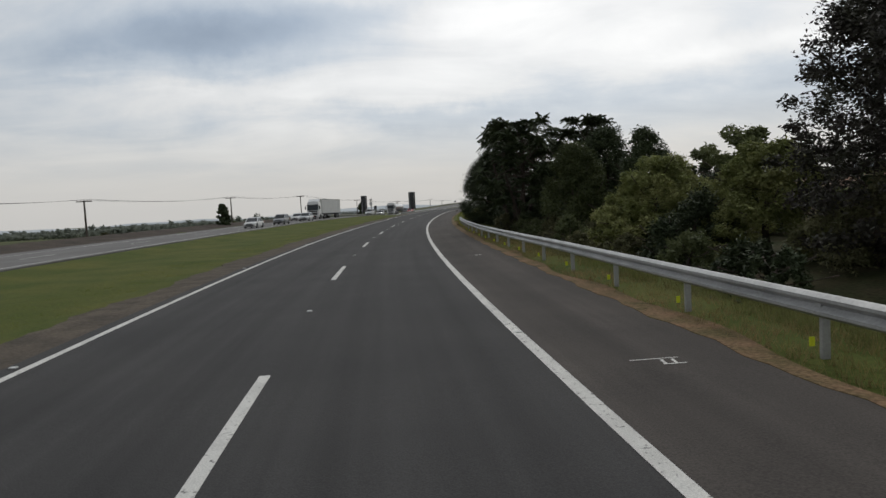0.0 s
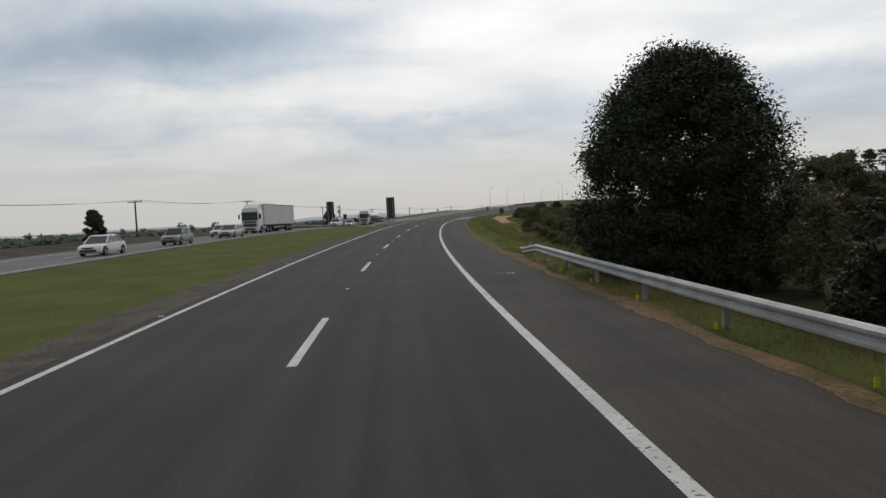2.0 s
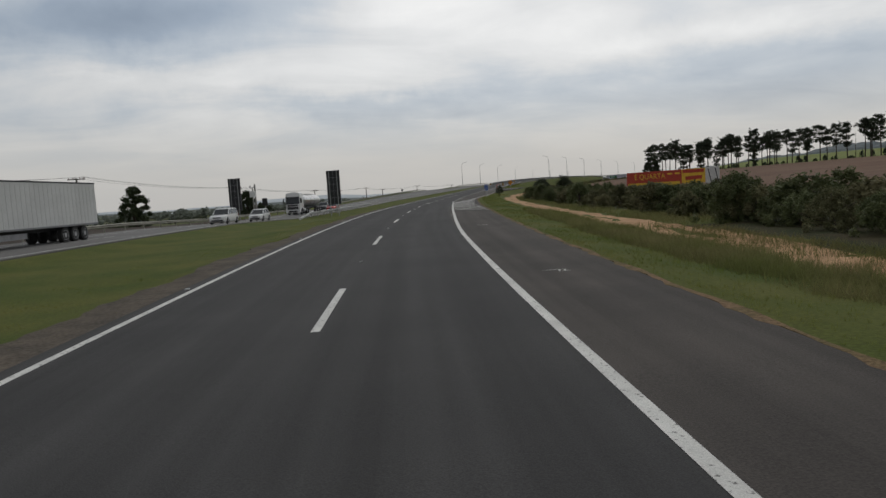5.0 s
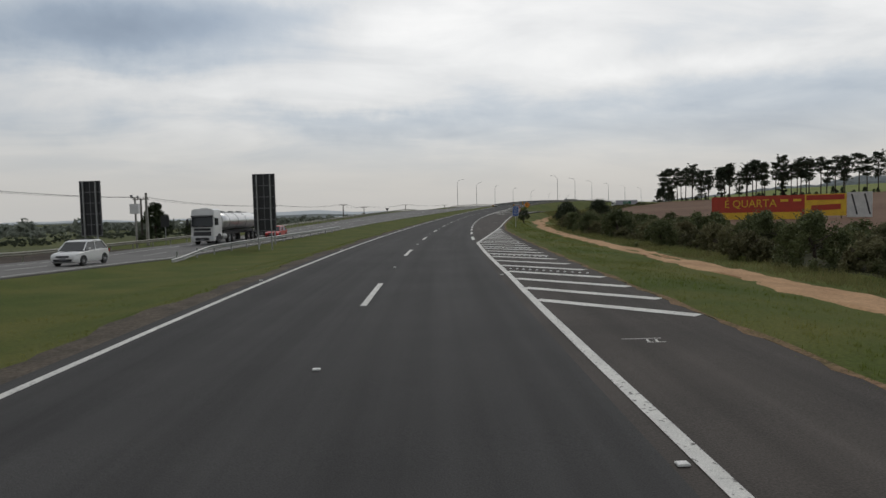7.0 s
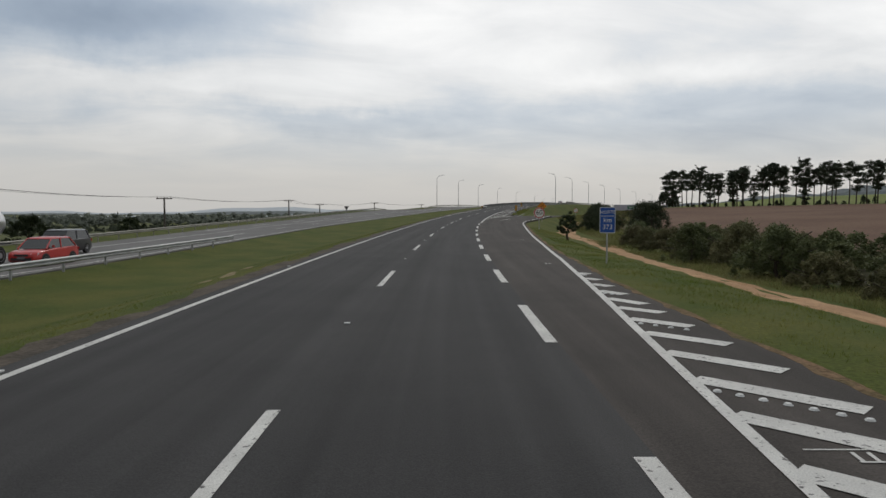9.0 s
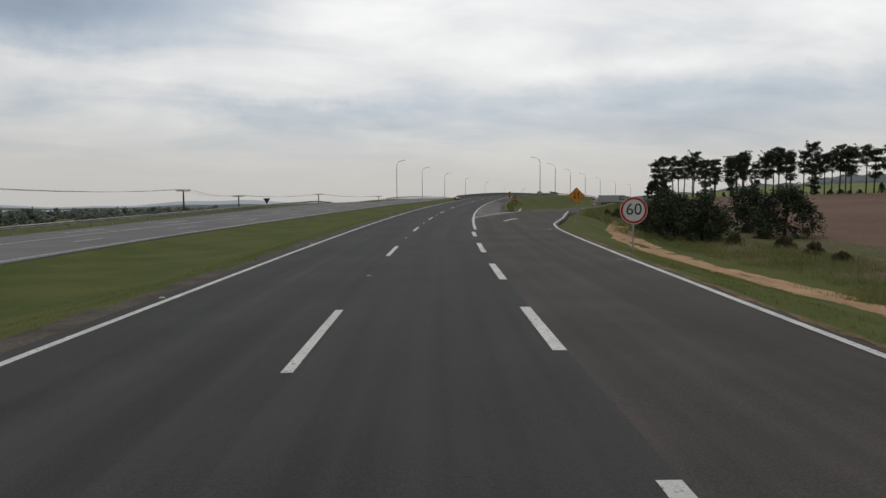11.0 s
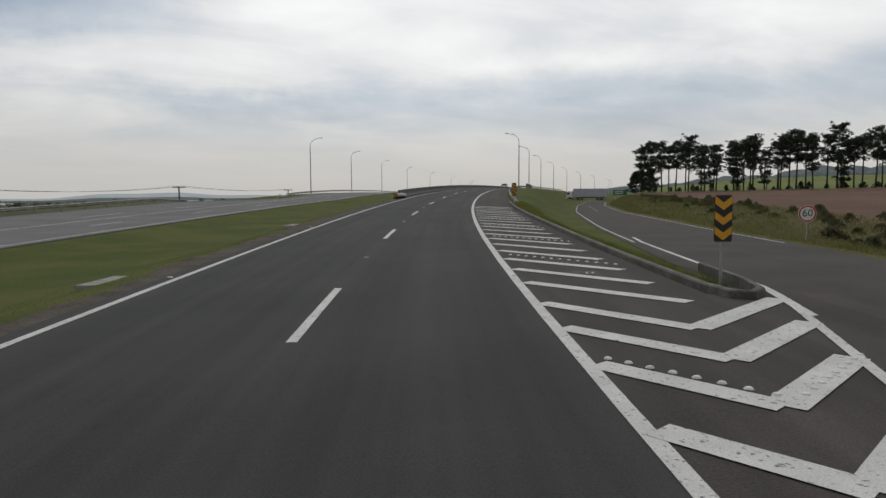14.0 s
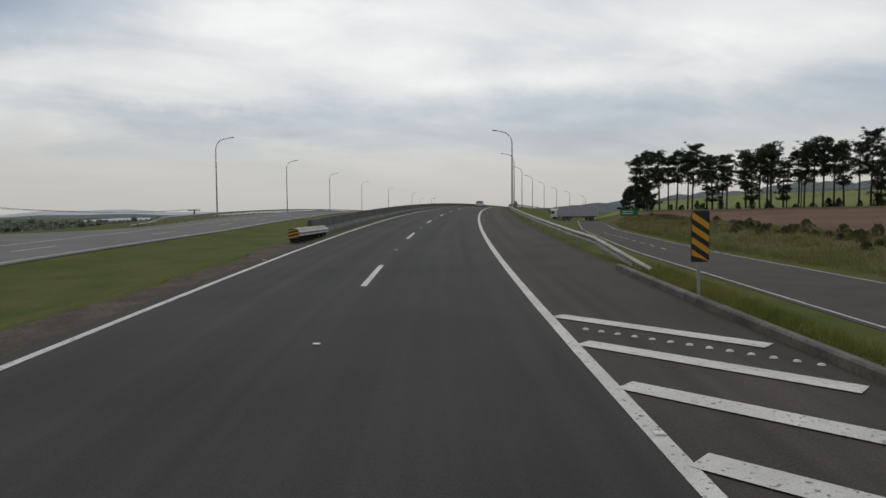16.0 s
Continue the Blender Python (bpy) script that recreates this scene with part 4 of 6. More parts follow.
for nm, lab, s, o, h, w, mat, kw in (
    ("purple_leaf_tree", "tall slender tree with small purplish leaves and thin limbs", 8.2, 14.6, 7.6, 5.0, LEAFPURPLE, dict(clumps=190, per=150, leaf=0.07, open_=0.7, low=0.06, stem=0.4, shell=0.2)),
    ("purple_leaf_tree", "tall slender tree with small purplish leaves and thin limbs", 4.8, 15.2, 9.6, 5.6, LEAFPURPLE, dict(clumps=190, per=150, leaf=0.07, open_=0.6, low=0.06, stem=0.4, shell=0.2)),
    ("pale_bush_tree", "spreading light green bushy tree with feathery shoots", 17.6, 12.4, 3.9, 6.6, LEAFPALE, dict(clumps=260, per=190, leaf=0.062, low=0.0)),
    ("pale_bush_tree", "spreading light green bushy tree with feathery shoots", 12.8, 14.2, 3.9, 6.0, LEAFPALE, dict(clumps=220, per=190, leaf=0.062, low=0.0)),
    ("broadleaf_tree", "dense dark broadleaf tree behind the guard rail", 28.0, 13.4, 6.3, 5.6, LEAFDARK, dict(clumps=260, per=190, leaf=0.066, low=0.0, shell=0.3)),
    ("broadleaf_tree", "mid-green bushy tree between the dark ones", 24.6, 10.9, 5.3, 4.8, LEAFSHADE, dict(clumps=190, per=190, leaf=0.06, low=0.0)),
    ("broadleaf_tree", "pointed dense dark tree rising above its neighbours", 21.8, 13.4, 5.6, 3.4, LEAFDARK, dict(clumps=130, per=190, leaf=0.064, low=0.0)),
    ("broadleaf_tree", "dense dark understorey tree in the tree line", 34.0, 11.4, 5.0, 5.0, LEAFDARK, dict(clumps=120, per=190, leaf=0.068, low=0.0)),
    ("broadleaf_tree", "dense dark understorey tree in the tree line", 44.5, 10.6, 3.3, 4.2, LEAFDARK, dict(clumps=120, per=190, leaf=0.068, low=0.0)),
    ("round_dense_tree", "large rounded dense dark tree at the end of the rail", 54.0, 10.15, 7.35, 6.3, LEAFDARK, dict(clumps=760, per=250, leaf=0.056, low=0.02, shell=0.1)),
    ("broadleaf_tree", "dull green tree with drooping shoots behind the big tree", 58.5, 17.5, 4.2, 6.5, LEAFDRY, dict(clumps=130, per=190, leaf=0.065, low=0.0)),
    ("broadleaf_tree", "dull green bushy tree with drooping shoots", 47.0, 17.0, 4.0, 7.0, LEAFDRY, dict(clumps=80, per=130, low=0.0)),
    ("broadleaf_tree", "dark broadleaf tree at the back of the tree line", 24.0, 19.0, 5.6, 9.0, LEAFMID, dict(clumps=80, per=120, low=0.0)),
    ("broadleaf_tree", "dark broadleaf tree at the back of the tree line", 10.0, 19.0, 4.8, 9.0, LEAFDARK, dict(clumps=80, per=120, low=0.0)),
):
    broadleaf(nm, lab, *place(s, o), h, w, mat, int(s * 10 + o), **kw)

fillers = []
for s, o, h, w in ((39.5, 12.8, 4.9, 6.0), (35.0, 14.4, 4.6, 6.0)):
    fillers.append(broadleaf("broadleaf_tree", "dense dark tree under the tall open ones", *place(s, o), h, w, LEAFDARK, int(s * 9), 190, 190, 0.068, 0.0, 0.0, 0.0))
for i, s in enumerate(np.arange(-6, 64, 5.2)):
    x, y = place(s, 20.5 + (i % 3) * 1.2)
    q = pose(x, y, ground_z(x, y) - 0.1, 0, 0, i * 67) @ Matrix.Diagonal((1.0, 1.0, (0.5 if i < 7 else 0.78) + 0.05 * (i % 4), 1))
    copy_thing(fillers[i % 2], q).matrix_world = q
for s, o, h, w, n in ((34.6, 9.9, 7.7, 6.4, 66), (39.6, 9.9, 7.9, 6.0, 62), (33.4, 14.0, 7.4, 5.0, 44), (42.0, 12.8, 7.2, 4.6, 36)):
    pinnate("tall_pinnate_tree", "tall dark tree with open drooping pinnate foliage", *place(s, o), h, w, LEAFDARK, int(s * 3), n)
# undergrowth under the trees and the belt of shrubs along the dirt track
def shrub(label, x, y, h, w, mat, seed, clumps=26, per=90, leaf=0.10, group="shrub belt"):
    return broadleaf("shrub", label, x, y, h, w, mat, seed, clumps, per, leaf, 0.0, 0.0, 0.0, group, 0.5, "shrub")


rng = np.random.default_rng(5)
SHRUB_LABELS = {LEAFDARK: "dense dark green roadside shrub", LEAFDRY: "dull olive shrub with dry twigs", LEAFMID: "leafy mid-green wayside shrub", LEAFOLIVE: "olive-brown bushy shrub with fine twigs"}
for s in np.arange(-14, 66, 2.6):
    m = (LEAFDARK, LEAFMID, LEAFDRY)[rng.integers(3)]
    if rng.random() < 0.7:
        shrub(SHRUB_LABELS[m], *place(s + rng.uniform(-1, 1), 9.3 + rng.uniform(-0.4, 1.2)), rng.uniform(0.9, 1.7), rng.uniform(2.2, 3.2), m, int(900 + s * 7), 40, 150, 0.058, "undergrowth along the rail")
    m = (LEAFDARK, LEAFDARK, LEAFDRY)[rng.integers(3)]
    shrub(SHRUB_LABELS[m], *place(s + rng.uniform(-1, 1), 12.0 + rng.uniform(-0.8, 2.5)), rng.uniform(1.6, 2.6), rng.uniform(3.0, 4.4), m, int(1300 + s * 7), 40, 150, 0.062, "undergrowth along the rail")
protos = []
for i, (m, h, w) in enumerate(((LEAFMID, 1.9, 3.8), (LEAFOLIVE, 1.7, 3.6), (LEAFDRY, 1.8, 3.6), (LEAFMID, 2.1, 4.2), (LEAFOLIVE, 1.3, 2.8), (LEAFDRY, 1.1, 2.4))):
    protos.append(shrub(SHRUB_LABELS[m], *place(150 + i * 5, 19.5), h, w, m, 40 + i, 70, 170, 0.058))


MASS = {}


def mass_shrub(k, q):
    """Adds a shrub's crown to the uncounted scrub of its colour."""
    MASS.setdefault(k, []).append(q)


def more_shrubs(s, o, k, scale=1.0, far=False):
    x, y = place(s, o)
    q = pose(x, y, ground_z(x, y) - 0.05, 0, 0, rng.uniform(0, 360)) @ Matrix.Diagonal((scale, scale, scale * rng.uniform(0.85, 1.15), 1))
    if far:
        return mass_shrub(k, q)
    c = copy_thing(protos[k], q)
    c.matrix_world = q
    return c


for s in np.arange(66, 128, 2.2):
    for o0, o1, ks in ((11.2, 13.5, (4, 5, 2)), (13.5, 15.5, (1, 2, 4, 0)), (15.5, 18, (0, 1, 2, 3)), (18, 21, (0, 1, 2, 3)), (22, 26, (0, 1, 2, 3))):
        if o0 < 15 and s > 104:
            continue
        if o0 < 12 and rng.random() < 0.35:
            continue
        more_shrubs(s + rng.uniform(-1, 1), rng.uniform(o0, o1), int(rng.choice(ks)), rng.uniform(0.7, 1.1) if o0 > 13 else rng.uniform(0.55, 0.85), o0 > 17)
for s in np.arange(128, 250, 2.4):
    for o0, o1, ks in ((16.0, 18.5, (1, 2, 4, 5, 0)), (19, 22.5, (0, 1, 2, 3)), (23, 26, (0, 2, 3))):
        more_shrubs(s + rng.uniform(-1, 1), rng.uniform(o0, o1), int(rng.choice(ks)), rng.uniform(0.6, 1.2 if o0 < 18 else 0.95), o0 > 18)
for s, o, h, w in ((289.5, 20.6, 3.3, 5.0), (285, 19.8, 3.4, 5.0), (280.5, 19.3, 3.2, 5.0), (276, 19.8, 3.2, 5.0), (284, 26, 3.6, 6), (277, 26, 3.5, 6)):
    shrub("large dark rounded bush beside the track", *place(s, o), h, w, LEAFDARK, int(s), 110, 120, 0.085)
for s in np.arange(252, 330, 4):
    more_shrubs(s, 22 + rng.uniform(-1.5, 3.0), int(rng.choice((4, 5, 2))), rng.uniform(0.5, 0.8))
broadleaf("sapling", "small lone sapling on the grass verge", *place(237, 10.4), 2.3, 1.5, LEAFDARK, 77, 14, 80, 0.09, 0.25, 0.3, 0.0, "saplings", 0.4, "tree")

# dirt track with two ruts
TRACK = line((92, 13.4), (108, 12.6), (125, 12.9), (160, 12.5), (200, 12.1), (228, 12.6), (242, 14.0), (262, 13.6), (278, 15.0), (292, 17.2), (302, 19.5))
v, f = [], []
ts = np.arange(95, 303, 0.9)
cols = (-1.25, -1.0, -0.75, -0.42, -0.2, 0.2, 0.42, 0.75, 1.0, 1.25)
px_, py_ = [], []
for s in ts:
    wob = 0.16 * math.sin(s * 0.7) + 0.12 * math.sin(s * 1.9) + 0.08 * math.sin(s * 4.1)
    for c in cols:
        p = on(s, TRACK(s) + c * (1.0 + 0.12 * math.sin(s * 0.53)) + (wob if abs(c) > 1.2 else wob * 0.7 if abs(c) < 0.5 else 0))
        px_.append(p.x)
        py_.append(p.y)
zz = terrain(np.array([px_]), np.array([py_]))[0]
for i in range(len(px_)):
    c = cols[i % len(cols)]
    v.append((px_[i], py_[i], zz[i] + (-0.04 if abs(c) > 1.2 else 0.035 if abs(c) >= 0.75 else 0.05 if abs(c) > 0.4 else 0.075 - 0.16 * max(0.0, math.sin(0.35 * px_[i] + 0.2 * py_[i]) * math.cos(0.11 * py_[i])) - 0.02)))
n = len(cols)
f = [(i * n + k, i * n + k + 1, (i + 1) * n + k + 1, (i + 1) * n + k) for i in range(len(ts) - 1) for k in range(n - 1)]
tagged(part("dirt_track", Geo().add(v, f), DIRT, smooth=True), "rutted orange-brown dirt track on the verge", "track", kind="structure")


# ---------------------------------------------------------------- pines
def pine(seed, height, low, tiers, wide):
    """A tall pine: a thin bare trunk and uneven tiers of limbs that carry flat pads of needles."""
    r = np.random.default_rng(seed)
    e = thing("pine_tree", "tall dark pine with a bare trunk and layered crown", "tree", None, "row of pines")
    g = Geo()
    b = r.uniform(-0.7, 0.7)

    def stem(h):
        return Vector((b * h * h + 0.12 * math.sin(5 * h + seed), 0.3 * b * math.sin(3 * h), h * height))

    g.tube([Vector((0, 0, -0.6))] + [stem(h) for h in (0.0, 0.2, 0.4, 0.6, 0.8, 0.97)], [0.30, 0.28, 0.24, 0.21, 0.16, 0.10, 0.03], 7)
    cs, rs = [], []
    for i in range(tiers):
        k = i / (tiers - 1)
        h = low + (0.965 - low) * k + r.uniform(-0.05, 0.03)
        n = int(r.integers(4, 7))
        a0 = r.uniform(0, 2 * math.pi)
        for j in range(n):
            a = a0 + 2 * math.pi * j / n + r.uniform(-0.5, 0.5)
            reach = height * wide * r.uniform(0.45, 1.0) * (0.62 + 0.75 * k - 0.95 * k ** 3)
            root = stem(min(0.98, h + r.uniform(-0.025, 0.025)))
            tip = root + Vector((math.cos(a) * reach, math.sin(a) * reach, reach * r.uniform(0.12, 0.42)))
            mid = root.lerp(tip, 0.55) + Vector((0, 0, -0.06 * reach))
            g.tube([root, mid, tip], [0.085, 0.055, 0.02], 5)
            for q in range(int(r.integers(4, 7))):
                w = r.uniform(0.42, 1.08)
                cs.append(root.lerp(tip, w) + Vector((r.normal() * 0.6, r.normal() * 0.6, 0.25 + r.normal() * 0.32)))
                rs.append(height * r.uniform(0.036, 0.066))
    for q in range(5):
        cs.append(stem(0.97) + Vector((r.normal() * 0.6, r.normal() * 0.6, r.uniform(-0.5, 0.5))))
        rs.append(height * 0.04)
    for q in range(5):
        h = r.uniform(0.12, max(0.16, low))
        a = r.uniform(0, 2 * math.pi)
        p = stem(h)
        g.tube([p, p + Vector((math.cos(a) * 1.2, math.sin(a) * 1.2, 0.25))], [0.05, 0.012], 4)
    part("trunk", g, BARK, e)
    g = Geo()
    leaves(g, cs, rs, 60, 0.19, r, 0.62, 0.05)
    part("crown", g, NEEDLE, e)
    return e


def dead_pine(height):
    e = thing("dead_tree", "bare grey dead pine trunk with short stubs", "tree", None, "row of pines")
    g = Geo().tube([(0, 0, -0.5), (0.1, 0, height * 0.5), (0.25, 0.1, height)], [0.16, 0.11, 0.03], 6)
    for i in range(9):
        h = height * (0.35 + 0.065 * i)
        g.tube([(0.15, 0.05, h), (0.15 + math.cos(i * 2.1) * 0.8, math.sin(i * 2.1) * 0.8, h + 0.25)], [0.035, 0.01], 4)
    part("trunk", g, BARK, e)
    return e


# height, start of the crown, tiers, spread
pines = [pine(200 + i, *v) for i, v in enumerate(((17.5, 0.10, 13, 0.30), (17.5, 0.50, 6, 0.24), (18.5, 0.42, 8, 0.25), (16.0, 0.55, 5, 0.22), (18.0, 0.62, 5, 0.26), (13.5, 0.22, 8, 0.24), (17.0, 0.36, 8, 0.20), (18.0, 0.55, 6, 0.28)))]
r2 = np.random.default_rng(11)


def row_of_pines(l, d):
    """A place l metres along the row and d metres beyond it."""
    return 218 + 0.52 * l + 0.855 * d, 485 - 0.855 * l + 0.52 * d


ROW = ((-2.0, 6), (1.5, 0), (3.6, 1), (6.9, 3), (9.3, 1), (12.1, 4), (14.6, 2), (17.9, 7), (20.5, 5), (22.5, 6), (24.7, 3), (28.6, 6), (31.0, 5), (33.3, 4), (34.9, 2), (36.2, 1), (38.8, 5), (42.5, 7), (44.5, 2), (46.4, 4), (48.8, 1), (51.3, 7), (53.7, 6), (57.0, 3), (59.8, 2), (62, 5), (64.4, 7), (66.5, 4), (70.5, 1), (72, 7), (74.4, 2), (78.8, 4), (81.5, 6), (85.6, 3), (87.5, 1), (89.5, 6), (94.1, 7), (97.3, 3), (102.3, 2), (107.8, 6), (115.6, 4), (117.2, 7), (118.9, 1), (122.6, 2), (128.8, 4), (132, 1), (137, 7), (143, 2), (150, 6), (158, 4), (167, 7))
used = set()
for l, k in ROW:
    x, y = row_of_pines(l, r2.uniform(-2.5, 5.0))
    c = r2.uniform(0.9, 1.08)
    q = pose(x, y, ground_z(x, y), 0, 0, r2.uniform(0, 360)) @ Matrix.Diagonal((c, c, c * r2.uniform(0.95, 1.05), 1))
    if k not in used:
        used.add(k)
        pines[k].matrix_world = q
    else:
        copy_thing(pines[k], q).matrix_world = q
for l, h in ((39.8, 13.5), (43.4, 15.0), (61, 13), (111, 13)):
    x, y = row_of_pines(l, 1.0)
    dead_pine(h).matrix_world = pose(x, y, ground_z(x, y))
scrub = [broadleaf("shrub", "dark bushy undergrowth at the foot of the pines", *row_of_pines(10.0 + 12 * i, 0), h, w, NEEDLE, 300 + i, 30, 70, 0.16, 0.0, 0.0, 0.0, "undergrowth of the pine row", 0.3, "shrub") for i, (h, w) in enumerate(((3.0, 2.6), (1.9, 3.4), (4.2, 3.2)))]
for i in range(40):
    x, y = row_of_pines(8 + i * 3.7 + r2.uniform(-1.6, 1.6), r2.uniform(-2.5, 3))
    k = r2.uniform(0.55, 1.0)
    q = pose(x, y, ground_z(x, y) - 0.1, 0, 0, r2.uniform(0, 360)) @ Matrix.Diagonal((k, k, k, 1))
    if i < 3:
        scrub[i].matrix_world = q
    else:
        copy_thing(scrub[int(r2.choice((0, 1, 1, 2)))], q).matrix_world = q
for l, d, h, w in ((-4.5, 0, 7.5, 7.5), (-1.0, 4, 9, 7)):
    x, y = row_of_pines(l, d)
    broadleaf("broadleaf_tree", "dark bushy tree at the end of the pine row", x, y, h, w, NEEDLE, int(x), 120, 90, 0.2, 0.0, 0.0, 0.0, "row of pines", 0.3)
# weeds and low bushes between the slip road and the brown field
RL = np.concatenate([[0], np.cumsum(np.hypot(*np.diff(RAMP, axis=0).T))])


def beside_ramp(d, off):
    x, y = np.interp(d, RL, RAMP[:, 0]), np.interp(d, RL, RAMP[:, 1])
    x2, y2 = np.interp(d + 4, RL, RAMP[:, 0]), np.interp(d + 4, RL, RAMP[:, 1])
    l = math.hypot(x2 - x, y2 - y)
    return x + (y2 - y) / l * off, y - (x2 - x) / l * off


for d in np.arange(64, 250, 2.0):
    for off, ks, lo, hi in ((rng.uniform(9, 12), (4, 5, 4), 0.25, 0.5), (rng.uniform(12, 15), (2, 1, 5, 4), 0.25, 0.5), (rng.uniform(14, 19), (1, 2, 4, 5), 0.25, 0.6)):
        if rng.random() < (0.3 if off < 12 else 0.75):
            x, y = beside_ramp(d + rng.uniform(-1, 1), off)
            k = rng.uniform(lo, hi)
            q = pose(x, y, ground_z(x, y) - 0.05, 0, 0, rng.uniform(0, 360)) @ Matrix.Diagonal((k, k, k * rng.uniform(0.8, 1.2), 1))
            if off < 13:
                copy_thing(protos[int(rng.choice(ks))], q).matrix_world = q
            else:
                mass_shrub(int(rng.choice(ks)), q)
for k, qs in sorted(MASS.items()):
    src = [c for c in protos[k].children if c.name.startswith("crown")][0].data
    nv = len(src.vertices)
    co = np.empty(nv * 3)
    src.vertices.foreach_get("co", co)
    # a third of the leaves, each larger, is enough for the rows behind
    leaf = co.reshape(-1, 4, 3)[::5]
    mid = leaf.mean(1, keepdims=True)
    co = (mid + (leaf - mid) * 1.9).reshape(-1, 3)
    nv = len(co)
    co = np.c_[co, np.ones(nv)]
    v = np.concatenate([(co @ np.array(q).T)[:, :3] for q in qs])
    fc = np.arange(nv).reshape(-1, 4)
    fcs = np.concatenate([fc + i * nv for i in range(len(qs))])
    me = bpy.data.meshes.new("scrub")
    me.from_pydata(v.tolist(), [], fcs.tolist())
    me.materials.append(src.materials[0])
    tagged(new("scrub", me), "dense mixed scrub behind the front shrubs", "scrub", kind="stuff")


# ---------------------------------------------------------------- poles, wires, lamps
WOOD = material("weathered_pole_wood", (0.10, 0.085, 0.07), (0.07, 0.06, 0.05), 2, 0.9, bump=0.4, bscale=20, fine=0.2)
CERAMIC = material("brown_insulator", (0.12, 0.06, 0.04), (0.16, 0.09, 0.06), 6, 0.35, bscale=20)
POLES = []
for s, o, top in ((-14, -45, 5.0), (36, -45, 5.1), (86, -45.5, 5.2), (136.5, -44.2, 5.6), (182.7, -44.6, 6.1), (232, -43, 4.6), (277.5, -41.5, 3.2), (329.1, -43.5, 2.6), (354, -46.7, 1.3), (400, -49, 1.0), (450, -50, 0.0)):
    p = on(s, o)
    z1 = p.z + top
    z0 = ground_z(p.x, p.y)
    e = thing("utility_pole", "wooden power pole with a double crossarm", "utility pole", pose(p.x, p.y, z0, 0, 0, turn_at(s)), "power line poles")
    h = z1 - z0
    part("pole", Geo().tube([(0, 0, -0.8), (0, 0, h)], [0.17, 0.11], 9), WOOD, e, smooth=True)
    part("crossarm", Geo().box((0, -0.12, h - 0.15), (2.2, 0.1, 0.12)).box((0, 0.12, h - 0.15), (2.2, 0.1, 0.12)), WOOD, e, bevel=0.01)
    for x in (-1.0, -0.45, 0.45, 1.0):
        part("insulator", Geo().tube([(x, 0, h - 0.09), (x, 0, h - 0.02), (x, 0, h + 0.04), (x, 0, h + 0.12)], [0.02, 0.06, 0.035, 0.05], 7), CERAMIC, e)
    POLES.append((e, h, s))
for (a, ha, sa), (b, hb, sb) in zip(POLES[:-1], POLES[1:]):
    e = thing("power_cable", "thin dark sagging overhead power cables", "cable", None, "overhead cables")
    for x in (-1.0, 0.45, 1.0):
        p, q = a.matrix_world @ Vector((x, 0, ha + 0.12)), b.matrix_world @ Vector((x, 0, hb + 0.12))
        pts = [p.lerp(q, t) - Vector((0, 0, 2.4 * t * (1 - t))) for t in np.linspace(0, 1, 11)]
        part("wire", Geo().tube(pts, 0.014, 4), BLACKTRIM, e)

BACKGREY = material("bare_aluminium_back", (0.25, 0.25, 0.26), (0.2, 0.2, 0.21), 3, 0.5, metal=0.5, bscale=20)
LAMPGREY = material("pale_galvanised_mast", (0.40, 0.41, 0.42), (0.34, 0.35, 0.36), 1, 0.5, metal=0.4, bscale=12)
q = at_road(207.2, -30.3, -1.0)
e = thing("control_mast", "slim concrete mast carrying a white control cabinet", "mast", q)
part("mast", Geo().tube([(0, 0, -0.6), (0, 0, 5.0)], [0.12, 0.09], 8), CONCRETE, e, smooth=True)
part("cabinet", Geo().box((0, -0.1, 3.9), (0.85, 0.5, 1.0)), WHITEPAINT, e, "white metal cabinet", bevel=0.03)
part("bracket", Geo().box((0, 0, 5.0), (0.9, 0.06, 0.06)).box((-0.35, 0, 5.15), (0.18, 0.18, 0.3)).box((0.3, 0, 5.1), (0.14, 0.14, 0.22)), BACKGREY, e)
q = at_road(212, -31.6, -1.0)
e = thing("concrete_pole", "bare tapering concrete pole behind the guard rail", "utility pole", q)
part("pole", Geo().tube([(0, 0, -0.6), (0, 0, 5.6)], [0.20, 0.13], 4), CONCRETE, e)
part("cap", Geo().box((0, 0, 5.62), (0.2, 0.2, 0.06)), CONCRETE, e)
q = at_road(214.8, -31.0, -1.0)
e = thing("small_board", "back of a small dark sign on one post", "road sign", q)
part("post", Geo().tube([(0, 0.06, -0.5), (0, 0.06, 3.2)], 0.05, 8), ZINC, e)
part("panel", Geo().box((0, 0, 2.5), (0.95, 0.03, 1.3)), STEELDARK, e, bevel=0.01)



